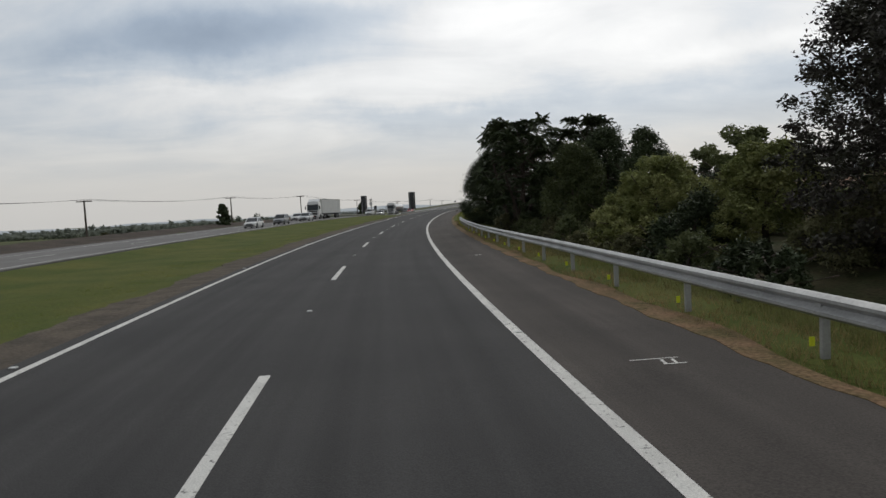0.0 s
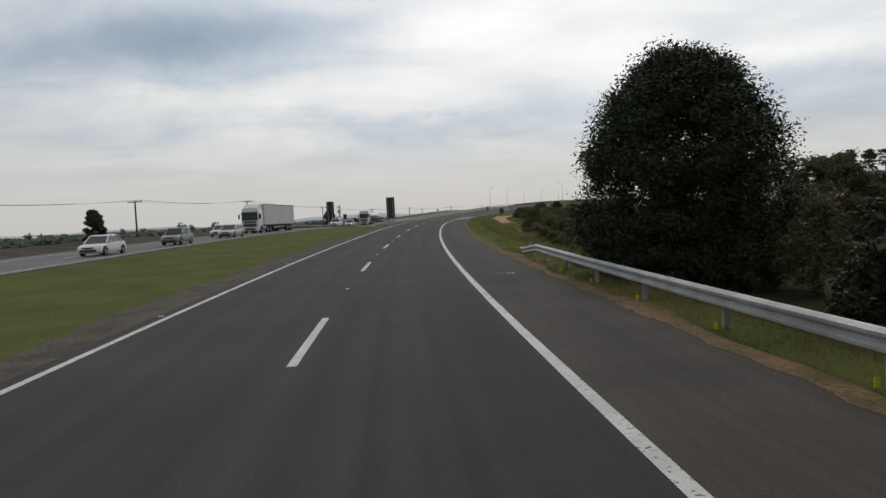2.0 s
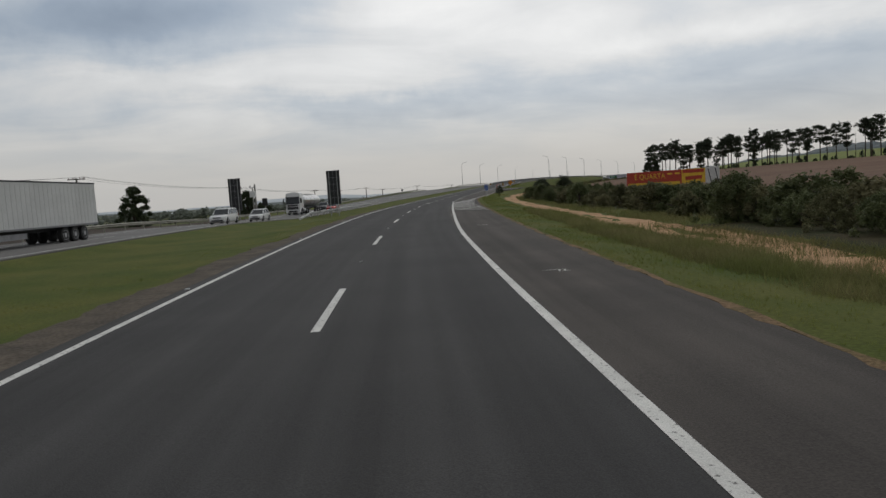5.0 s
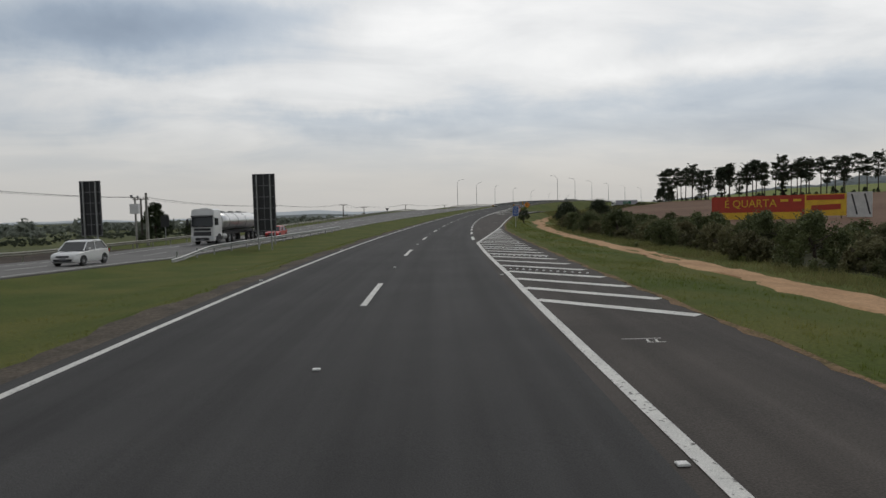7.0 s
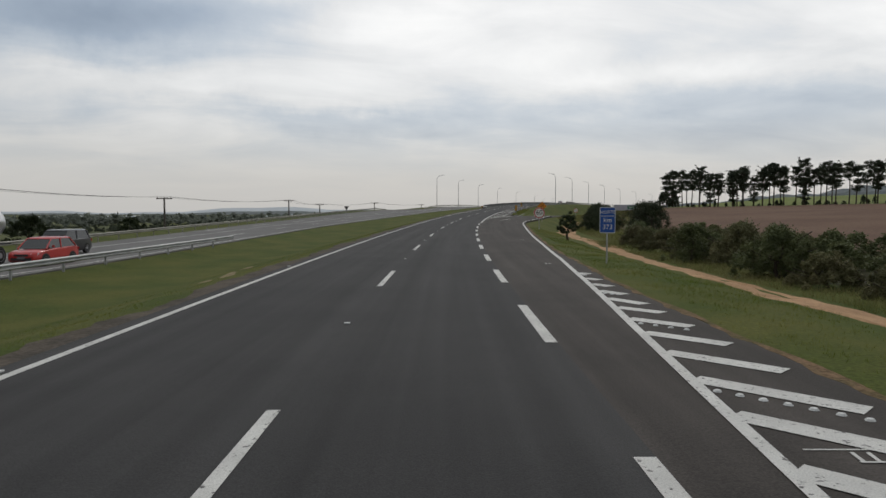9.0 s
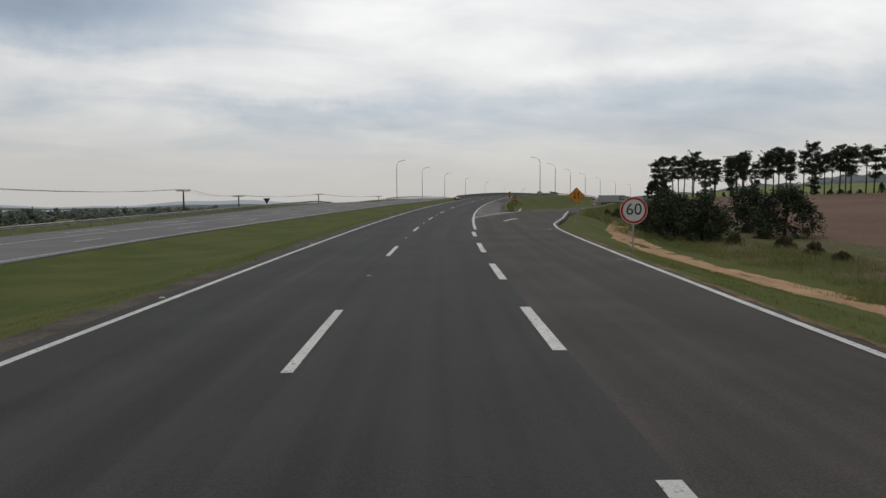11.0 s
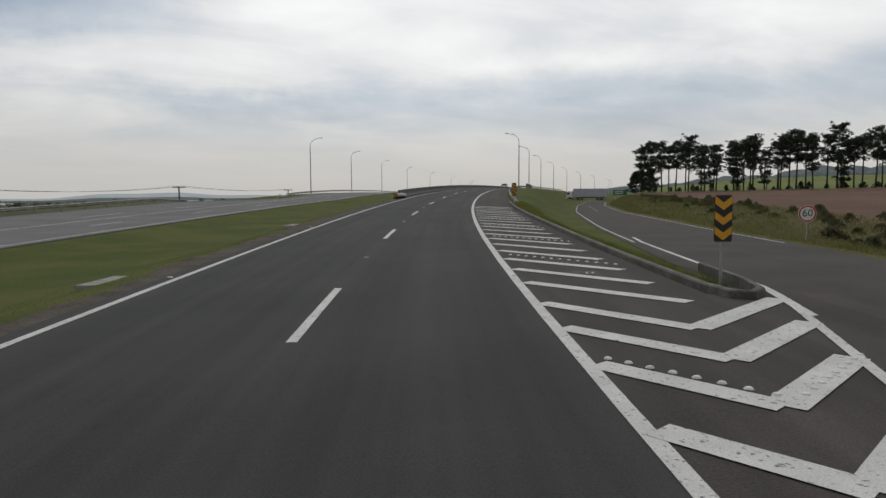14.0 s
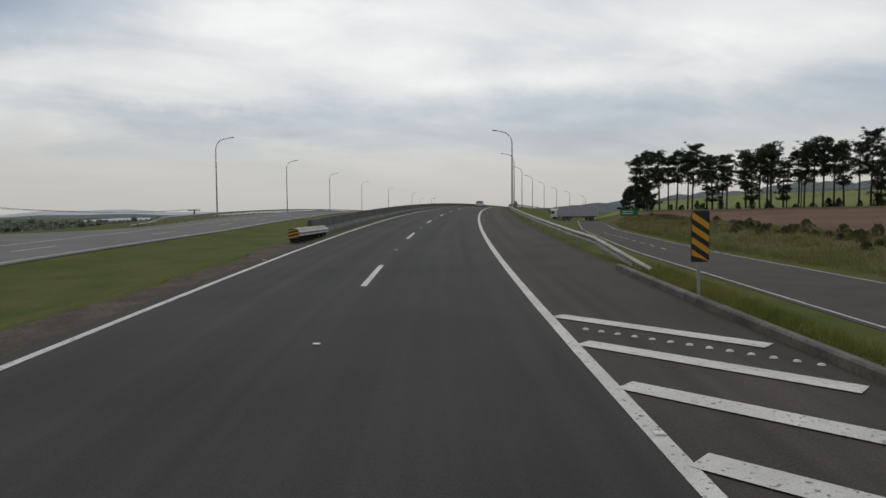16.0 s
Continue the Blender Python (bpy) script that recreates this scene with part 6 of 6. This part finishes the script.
def tractor(e, mat, h=3.75, axle2=True):
    """Cab-over tractor unit, front at y = 0, driving towards -y."""
    w = 1.25
    part("cab", Geo().loft([[(-w * k, y, 0.85), (w * k, y, 0.85), (w * k, y, 1.85), (w * k * 0.98, y + d, 2.95), (w * 0.93, y + d * 1.7, h - 0.14), (w * 0.7, y + d * 2.0, h), (-w * 0.7, y + d * 2.0, h), (-w * 0.93, y + d * 1.7, h - 0.14), (-w * k * 0.98, y + d, 2.95), (-w * k, y, 1.85)] for y, k, d in ((0.0, 0.93, 0.14), (0.10, 0.98, 0.10), (0.28, 1.0, 0.04), (2.15, 1.0, 0.0))]), mat, e)
    scr = [(-1.13, 1.93), (1.13, 1.93), (1.10, 2.86), (-1.10, 2.86)]
    part("windscreen", Geo().loft([[(x, -0.02 + (z - 1.93) * 0.14 + d, z) for x, z in scr] for d in (0.0, 0.16)]), GLASSY, e, "dark windscreen")
    part("sun_visor", Geo().box((0, 0.02, 2.95), (2.3, 0.26, 0.17)), BLACKTRIM, e, bevel=0.03)
    part("visor_strip", Geo().box((0, -0.115, 2.95), (1.7, 0.012, 0.07)), BACKGREY, e)
    part("wiper_cowl", Geo().box((0, -0.01, 1.87), (2.2, 0.06, 0.10)), BLACKTRIM, e, bevel=0.02)
    part("upper_grille", Geo().box((0, -0.012, 1.58), (1.75, 0.06, 0.24)), BLACKTRIM, e, bevel=0.02)
    grille = part("grille", Geo().box((0, -0.02, 1.14), (1.85, 0.06, 0.44)), BLACKTRIM, e, bevel=0.02)
    for z in (1.0, 1.14, 1.28):
        part("grille_bar", Geo().box((0, -0.06, z), (1.8, 0.02, 0.025)), BACKGREY, grille)
    part("bumper", Geo().loft([[(-1.2, y, 0.36), (1.2, y, 0.36), (1.24, y, 0.6), (1.22, y, 0.92), (-1.22, y, 0.92), (-1.24, y, 0.6)] for y in (-0.08, 0.5)]), mat, e, bevel=0.04)
    part("bumper_grille", Geo().box((0, -0.1, 0.58), (1.45, 0.05, 0.3)), BLACKTRIM, e, bevel=0.02)
    part("number_plate", Geo().box((0, -0.13, 0.52), (0.4, 0.012, 0.13)), BACKGREY, e)
    part("air_horn", Geo().box((0, 0.9, h + 0.05), (0.9, 0.5, 0.1)), mat, e, bevel=0.04)
    for sx in (-1, 1):
        part("headlight", Geo().box((sx * 0.98, -0.095, 0.74), (0.36, 0.06, 0.22)), LAMPLENS, e, bevel=0.03)
        part("side_window", Geo().box((sx * 1.252, 0.72, 2.35), (0.02, 0.95, 0.72)), GLASSY, e)
        part("mirror_arm", Geo().tube([(sx * 1.2, 0.1, 2.75), (sx * 1.5, -0.08, 2.72)], 0.03, 6), BLACKTRIM, e)
        part("mirror", Geo().box((sx * 1.5, -0.08, 2.38), (0.22, 0.12, 0.62)), BLACKTRIM, e, bevel=0.03)
        part("step", Geo().box((sx * 1.2, 0.75, 0.55), (0.12, 0.6, 0.4)), BLACKTRIM, e, bevel=0.03)
        part("fender", Geo().loft([[(sx * 0.85, 1.35 + math.cos(a) * 0.62, 0.52 + math.sin(a) * 0.62) for a in np.linspace(0, math.pi, 9)], [(sx * 1.26, 1.35 + math.cos(a) * 0.62, 0.52 + math.sin(a) * 0.62) for a in np.linspace(0, math.pi, 9)]]), BLACKTRIM, e)
        for y in (1.35, 4.3) + ((5.6,) if axle2 else ()):
            wheel(e, sx * 1.08, y, 0.52, 0.32)
        part("fuel_tank", Geo().tube([(sx * 0.95, 2.4, 0.75), (sx * 0.95, 3.6, 0.75)], 0.32, 12), ZINC, e, smooth=True)
    part("chassis", Geo().box((0, 4.0, 0.85), (0.9, 6.0, 0.28)), BLACKTRIM, e, bevel=0.02)
    return e


s, o, dz = opp(129, 2)
e = thing("articulated_lorry", "white cab-over lorry with a long plain white box trailer", "lorry", at_road(s, o, dz), "oncoming traffic")
tractor(e, WHITEPAINT, 3.6)
part("roof_deflector", Geo().loft([[(-1.1, 0.5, 3.5), (1.1, 0.5, 3.5), (1.1, 2.1, 3.5), (-1.1, 2.1, 3.5)], [(-1.1, 1.5, 4.15), (1.1, 1.5, 4.15), (1.1, 2.1, 4.15), (-1.1, 2.1, 4.15)]]), WHITEPAINT, e, bevel=0.05)
BOXWHITE = material("ribbed_trailer_skin", (0.60, 0.60, 0.585), (0.54, 0.54, 0.525), 0.5, 0.5, bscale=6, fine=0.04)
part("trailer_box", Geo().box((0, 11.1, 2.62), (2.58, 17.0, 2.9)), BOXWHITE, e, "plain white trailer box", bevel=0.03)
part("top_rail", Geo().box((0, 11.1, 4.09), (2.62, 17.06, 0.10)), STEELDARK, e, bevel=0.01)
part("bottom_rail", Geo().box((0, 11.1, 1.14), (2.62, 17.02, 0.12)), BACKGREY, e, bevel=0.01)
for i in range(34):
    for sx in (-1, 1):
        part("side_rib", Geo().box((sx * 1.296, 2.75 + i * 0.5, 2.62), (0.012, 0.03, 2.78)), BOXWHITE, e)
part("trailer_frame", Geo().box((0, 12.5, 0.95), (1.0, 12.5, 0.25)), BLACKTRIM, e)
for sx in (-1, 1):
    part("side_guard", Geo().box((sx * 1.2, 9.0, 0.72), (0.05, 3.2, 0.35)), BACKGREY, e)
    for y in (15.0, 16.3, 17.6):
        wheel(e, sx * 1.08, y, 0.52, 0.34)

s, o, dz = opp(209, 2)
e = thing("tanker_lorry", "white lorry with a polished steel tank trailer", "lorry", at_road(s, o, dz), "oncoming traffic")
tractor(e, WHITEPAINT, 3.7)
TANK = material("polished_tank_steel", (0.62, 0.62, 0.61), (0.55, 0.55, 0.55), 0.6, 0.28, metal=0.85, bscale=6, fine=0.05)
rings = []
for y, k in ((3.3, 0.35), (3.4, 0.8), (3.65, 0.97), (4.0, 1.0), (13.6, 1.0), (13.95, 0.97), (14.2, 0.8), (14.3, 0.35)):
    rings.append([(1.22 * k * math.cos(a), y, 2.35 + 0.98 * k * math.sin(a)) for a in np.linspace(0, 2 * math.pi, 25)[:-1]])
part("tank", Geo().loft(rings), TANK, e, "polished steel tank", smooth=True)
for y in (5.6, 8.2, 10.8):
    part("manhole", Geo().tube([(0, y, 3.25), (0, y, 3.48)], [0.32, 0.3], 14), ZINC, e)
    part("tank_band", Geo().loft([[(1.235 * math.cos(a), y + d, 2.35 + 0.995 * math.sin(a)) for a in np.linspace(0, 2 * math.pi, 25)[:-1]] for d in (-0.9, -0.82)]), BACKGREY, e)
part("walkway", Geo().box((0, 8.8, 3.36), (0.5, 8.5, 0.04)), ZINC, e)
part("trailer_frame", Geo().box((0, 9.4, 1.12), (1.1, 9.8, 0.4)), BLACKTRIM, e, bevel=0.03)
for sx in (-1, 1):
    part("mudguard", Geo().box((sx * 1.1, 12.0, 1.18), (0.4, 4.4, 0.08)), BLACKTRIM, e, bevel=0.02)
    for y in (10.5, 12.0, 13.3):
        wheel(e, sx * 1.08, y, 0.52, 0.34)

PURPLE = material("violet_trailer_curtain", (0.42, 0.40, 0.48), (0.48, 0.46, 0.52), 0.8, 0.6, bscale=6, fine=0.1)
e = thing("box_lorry", "white lorry with a dull violet curtain-side trailer", "lorry", pose(187, 491, ramp_height(491.0) + 0.05, 0, 0, -121.5), "")
tractor(e, WHITEPAINT, 3.4)
part("trailer_box", Geo().box((0, 8.2, 2.6), (2.58, 11.5, 2.8)), PURPLE, e, "dull violet curtain side", bevel=0.03)
part("top_rail", Geo().box((0, 8.2, 4.04), (2.62, 11.5, 0.10)), BOXWHITE, e)
part("rear_door", Geo().box((0, 13.98, 2.6), (2.56, 0.06, 2.8)), BOXWHITE, e)
part("trailer_frame", Geo().box((0, 9.0, 0.95), (1.0, 9.0, 0.25)), BLACKTRIM, e)
for sx in (-1, 1):
    for y in (11.0, 12.3):
        wheel(e, sx * 1.08, y, 0.5, 0.34)


# ---------------------------------------------------------------- the plain on the left, far woods and hills
def clump_row(name, label, pts, mat, seed, leaf, per, hmin, hmax, wide=1.6):
    """Far bushes and woods in one piece: nobody could count them."""
    r = np.random.default_rng(seed)
    g = Geo()
    for x, y in pts:
        z = ground_z(x, y)
        h = r.uniform(hmin, hmax)
        n = 5
        cs = [(x + r.uniform(-1, 1) * h * wide * 0.5, y + r.uniform(-1, 1) * h * wide * 0.5, z + h * r.uniform(0.15, 0.85)) for _ in range(n)]
        leaves(g, cs, [h * r.uniform(0.22, 0.36) for _ in range(n)], per, leaf, r, 0.85, 0.45)
    return tagged(part(name, g, mat), label, "woodland", kind="stuff")


# greyed, translucent leaf colour: stands in for the haze over the plain
FARLEAF = material("haze_paled_tree_leaves", (0.085, 0.10, 0.072), (0.12, 0.135, 0.095), 0.05, 0.9, fine=0.2, bscale=1, rand=0.25, spec=0.1, thin=0.4)
# far woods have the haze mixed into their base colour
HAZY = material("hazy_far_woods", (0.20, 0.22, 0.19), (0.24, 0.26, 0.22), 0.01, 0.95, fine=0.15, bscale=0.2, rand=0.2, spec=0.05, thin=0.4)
# pale blue-grey is the air's haze put into the hills' colour
HILL = material("haze_coloured_far_hills", (0.44, 0.47, 0.49), (0.48, 0.51, 0.53), 0.002, 1.0, fine=0.05, bscale=0.01, spec=0.0)
r7 = np.random.default_rng(70)
for s, o, h, w, lab in ((107.1, -33.9, 3.7, 2.8, "dark conical bush beside the power line"), (182.1, -37, 5.3, 5.2, "dense dark conical tree behind the opposite guard rail"), (232, -41.0, 5.6, 4.6, "dense dark conical tree behind the opposite guard rail"), (262, -50, 4.2, 8.0, "dark spreading bush behind the opposite guard rail"), (60, -56, 4.0, 4.0, "dark conical bush beside the power line"), (286, -52, 3.6, 8.0, "dark spreading bush behind the opposite guard rail")):
    x, y = place(s, o)
    broadleaf("broadleaf_tree", lab, x, y, h, w, LEAFDARK, int(s), 90, 110, 0.14, 0.0, 0.0, 0.0, "trees on the plain")
for k in range(16):
    s, o = r7.uniform(60, 420), -r7.uniform(52, 75)
    x, y = place(s, o)
    q = pose(x, y, ground_z(x, y), 0, 0, r7.uniform(0, 360)) @ Matrix.Diagonal((1, 1, r7.uniform(0.7, 1.1), 1))
    copy_thing(protos[int(r7.choice((0, 3, 2)))], q).matrix_world = q
rows = []
for k in range(760):
    s = r7.uniform(-40, 620)
    rows.append(place(s, -r7.choice((152, 166, 190, 262)) - r7.uniform(0, 12)))
clump_row("hedgerow", "dull green hedgerows and bushes across the plain, paled for haze", rows, FARLEAF, 71, 0.26, 70, 0.9, 2.6, 3.4)
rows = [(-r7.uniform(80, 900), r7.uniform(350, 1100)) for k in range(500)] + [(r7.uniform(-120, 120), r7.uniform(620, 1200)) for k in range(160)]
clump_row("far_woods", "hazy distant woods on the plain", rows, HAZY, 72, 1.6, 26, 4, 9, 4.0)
# bluish grey instead of leaf green: distance haze painted on the ridge
RIDGE = material("haze_greyed_wooded_ridge", (0.125, 0.14, 0.145), (0.15, 0.165, 0.165), 0.03, 0.95, fine=0.2, bscale=0.4, spec=0.05)
g, rings = Geo(), []
for l in np.arange(-420, 520, 4.0):
    h = 21 + 4 * math.sin(l * 0.011 + 1) + 1.6 * math.sin(l * 0.09) + 1.1 * math.sin(l * 0.31 + 2) + r7.uniform(-0.8, 0.8)
    h *= 0.22 + 0.78 * float(smooth(-260, 160, np.array(l)))
    rings.append([(*row_of_pines(l, d), z) for d, z in ((215, 0.0), (250, 3 + h * 0.75), (285, 3 + h), (360, 0.0))])
tagged(part("backdrop", g.loft(rings), RIDGE), "wooded ridge beyond the meadow, greyed in colour for haze", "hills", kind="structure")
for kx, (dist, top, lab) in enumerate(((1700, 11, "low hill ridge on the horizon, coloured blue-grey for haze"), (2900, 36, "mountains beyond the plain, coloured faint blue-grey for haze"))):
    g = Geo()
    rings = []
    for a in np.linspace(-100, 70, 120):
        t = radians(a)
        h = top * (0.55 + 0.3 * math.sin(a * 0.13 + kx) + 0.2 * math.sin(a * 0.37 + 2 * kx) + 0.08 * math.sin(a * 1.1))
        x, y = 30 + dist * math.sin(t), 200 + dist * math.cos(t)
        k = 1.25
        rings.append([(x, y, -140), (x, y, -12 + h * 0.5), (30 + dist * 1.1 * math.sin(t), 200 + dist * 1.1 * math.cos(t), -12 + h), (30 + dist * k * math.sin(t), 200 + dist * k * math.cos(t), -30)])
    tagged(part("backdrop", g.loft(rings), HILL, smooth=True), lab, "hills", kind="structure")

# ---------------------------------------------------------------- grass blades on verges and median
def tufts(name, label, n, spans, hmin, hmax, mat, seed, blades=5, slim=0.07, bare=0.35):
    """Tufts of blades strewn over stretches (s0, s1, o0, o1) of the verges."""
    r = np.random.default_rng(seed)
    area = np.array([(b - a) * abs(d - c) for a, b, c, d in spans])
    pick = r.choice(len(spans), n, p=area / area.sum())
    S_ = np.array([r.uniform(spans[i][0], spans[i][1]) for i in pick])
    O_ = np.array([r.uniform(spans[i][2], spans[i][3]) for i in pick])
    h = np.interp(S_, STATIONS, HEAD)
    X = np.interp(S_, STATIONS, RX) + O_ * np.cos(h)
    Y = np.interp(S_, STATIONS, RY) + O_ * np.sin(h)
    return blades_at(name, label, X, Y, hmin, hmax, mat, r, blades, slim, bare)


def blades_at(name, label, X, Y, hmin, hmax, mat, r, blades, slim, bare):
    Z = terrain(X[None], Y[None])[0]
    keep = r.random(len(X)) < bare + (1 - bare) * (np.sin(X * 0.9 + 1.3) * np.cos(Y * 0.7) + 0.6 * np.sin(X * 0.31 + Y * 0.23) > -0.25)
    X, Y, Z = X[keep], Y[keep], Z[keep]
    m = len(X)
    V = []
    for b in range(blades):
        a = r.uniform(0, 2 * math.pi, m)
        hh = r.uniform(hmin, hmax, m)
        lean = r.uniform(0.3, 1.1, m) * hh
        bx, by = X + r.normal(0, hmax * 0.35, m), Y + r.normal(0, hmax * 0.35, m)
        wx, wy = -np.sin(a) * slim * hh, np.cos(a) * slim * hh
        V.append(np.stack([np.stack([bx - wx, by - wy, Z - 0.02], 1), np.stack([bx + wx, by + wy, Z - 0.02], 1), np.stack([bx + np.cos(a) * lean, by + np.sin(a) * lean, Z + hh], 1)], 1))
    V = np.concatenate(V).reshape(-1, 3)
    me = bpy.data.meshes.new(name)
    me.from_pydata(V.tolist(), [], [(3 * i, 3 * i + 1, 3 * i + 2) for i in range(len(V) // 3)])
    me.materials.append(mat)
    return tagged(new(name, me), label, "grass", kind="stuff")


BLADE = material("grass_blades", (0.125, 0.162, 0.036), (0.20, 0.196, 0.06), 0.30, 0.8, fine=0.15, bscale=3, rand=0.2, spec=0.1, thin=0.5)
BLADEMID = material("rank_olive_grass", (0.155, 0.168, 0.055), (0.21, 0.19, 0.085), 0.3, 0.8, fine=0.2, bscale=3, rand=0.25, spec=0.15, thin=0.4)
BLADEDRY = material("dry_grass_blades", (0.30, 0.22, 0.115), (0.19, 0.165, 0.065), 0.4, 0.8, fine=0.2, bscale=3, rand=0.25, spec=0.15, thin=0.35)
tufts("grass", "short mown grass of the median", 42000, ((0, 362, -9.5, -5.2),), 0.02, 0.05, BLADE, 81)
tufts("grass", "rank green grass of the verge", 34000, ((62, 160, 6.9, 10.8), (160, 225, 7.4, 10.6), (225, 245, 8.5, 10.6), (245, 262, 9.1, 12), (306, 352, 7.4, 9.2)), 0.03, 0.09, BLADE, 82)
tufts("grass", "dry brown grass along the guard rail", 9000, ((-12, 70, 6.5, 8.6),), 0.04, 0.12, BLADEDRY, 83)
tufts("grass", "tall grass between shrubs and verge", 18000, ((66, 130, 8.8, 14.5), (-10, 66, 7.8, 9.6)), 0.08, 0.30, BLADEMID, 84, 6, 0.04)
tufts("grass", "tall olive grass beside the track", 12000, ((128, 250, 13.9, 16.6), (250, 300, 16, 22)), 0.10, 0.34, BLADEMID, 85, 6, 0.04)
tufts("grass", "grass fringe creeping over the asphalt edge", 7000, ((0, 360, -5.3, -4.6), (100, 200, 6.7, 7.2), (203, 222, 7.05, 7.35), (222, 236, 7.6, 8.1)), 0.02, 0.07, BLADE, 86)
r9 = np.random.default_rng(90)
pts = np.array([beside_ramp(r9.uniform(58, 260), 4.6 + 14 * r9.random() ** 1.5) for _ in range(26000)])
blades_at("grass", "rough weeds and dry grass beside the slip road", pts[:, 0], pts[:, 1], 0.12, 0.45, BLADEMID, r9, 5, 0.05, 0.4)
pts = np.array([beside_ramp(r9.uniform(58, 200), r9.uniform(3.9, 6.0)) for _ in range(6000)])
blades_at("grass", "straw-coloured grass along the slip road's edge", pts[:, 0], pts[:, 1], 0.05, 0.16, BLADEDRY, r9, 5, 0.06, 0.3)

# drain covers and bare patches in the median grass
for s, o, w, l in ((308.3, -6.6, 0.5, 2.0), (324.6, -5.5, 0.5, 2.0)):
    q = at_road(s, o)
    z = ground_z(q.translation.x, q.translation.y)
    g = Geo()
    for i in range(4):
        g.box((0, (i - 1.5) * l / 4, z + 0.02), (w, l / 4 - 0.02, 0.12), 0, pose(q.translation.x, q.translation.y, 0, 0, 0, turn_at(s)))
    tagged(part("drain_cover", g, CONCRETE, None, bevel=0.01), "pale concrete drain cover slabs in the median grass", "drain cover")
DRYSOIL = material("dry_straw_soil", (0.20, 0.16, 0.09), (0.26, 0.21, 0.12), 1.2, 0.95, bump=0.6, bscale=14, fine=0.3, spec=0.1)
r8 = np.random.default_rng(88)
for s, o, w, l in ((216.8, -7.7, 0.35, 0.9), (213.4, -7.3, 0.25, 0.9), (211.0, -6.6, 0.35, 0.8), (209.5, -6.9, 0.25, 0.7), (175, -9.0, 0.3, 0.5)):
    c = on(s, o)
    v = []
    for j in range(18):
        a = 2 * math.pi * j / 18
        k = r8.uniform(0.7, 1.1)
        x, y = c.x + math.cos(a) * w * k, c.y + math.sin(a) * l * k
        v.append((x, y, ground_z(x, y) + 0.01))
    v.append((c.x, c.y, ground_z(c.x, c.y) + 0.05))
    tagged(part("bare_patch", Geo().add(v, [(j, (j + 1) % 18, 18) for j in range(18)]), DRYSOIL, None, smooth=True), "bare trodden earth patch in the median grass", "soil", kind="structure")

tufts("grass", "rank tufts leaning over the kerb of the island", 5000, ((305, 352, 7.12, 8.2),), 0.08, 0.24, BLADE, 91, 6, 0.05)

tufts("grass", "tall weeds between the verge and the track", 9000, ((88, 150, 9.4, 11.4),), 0.14, 0.42, BLADEMID, 92, 6, 0.04)
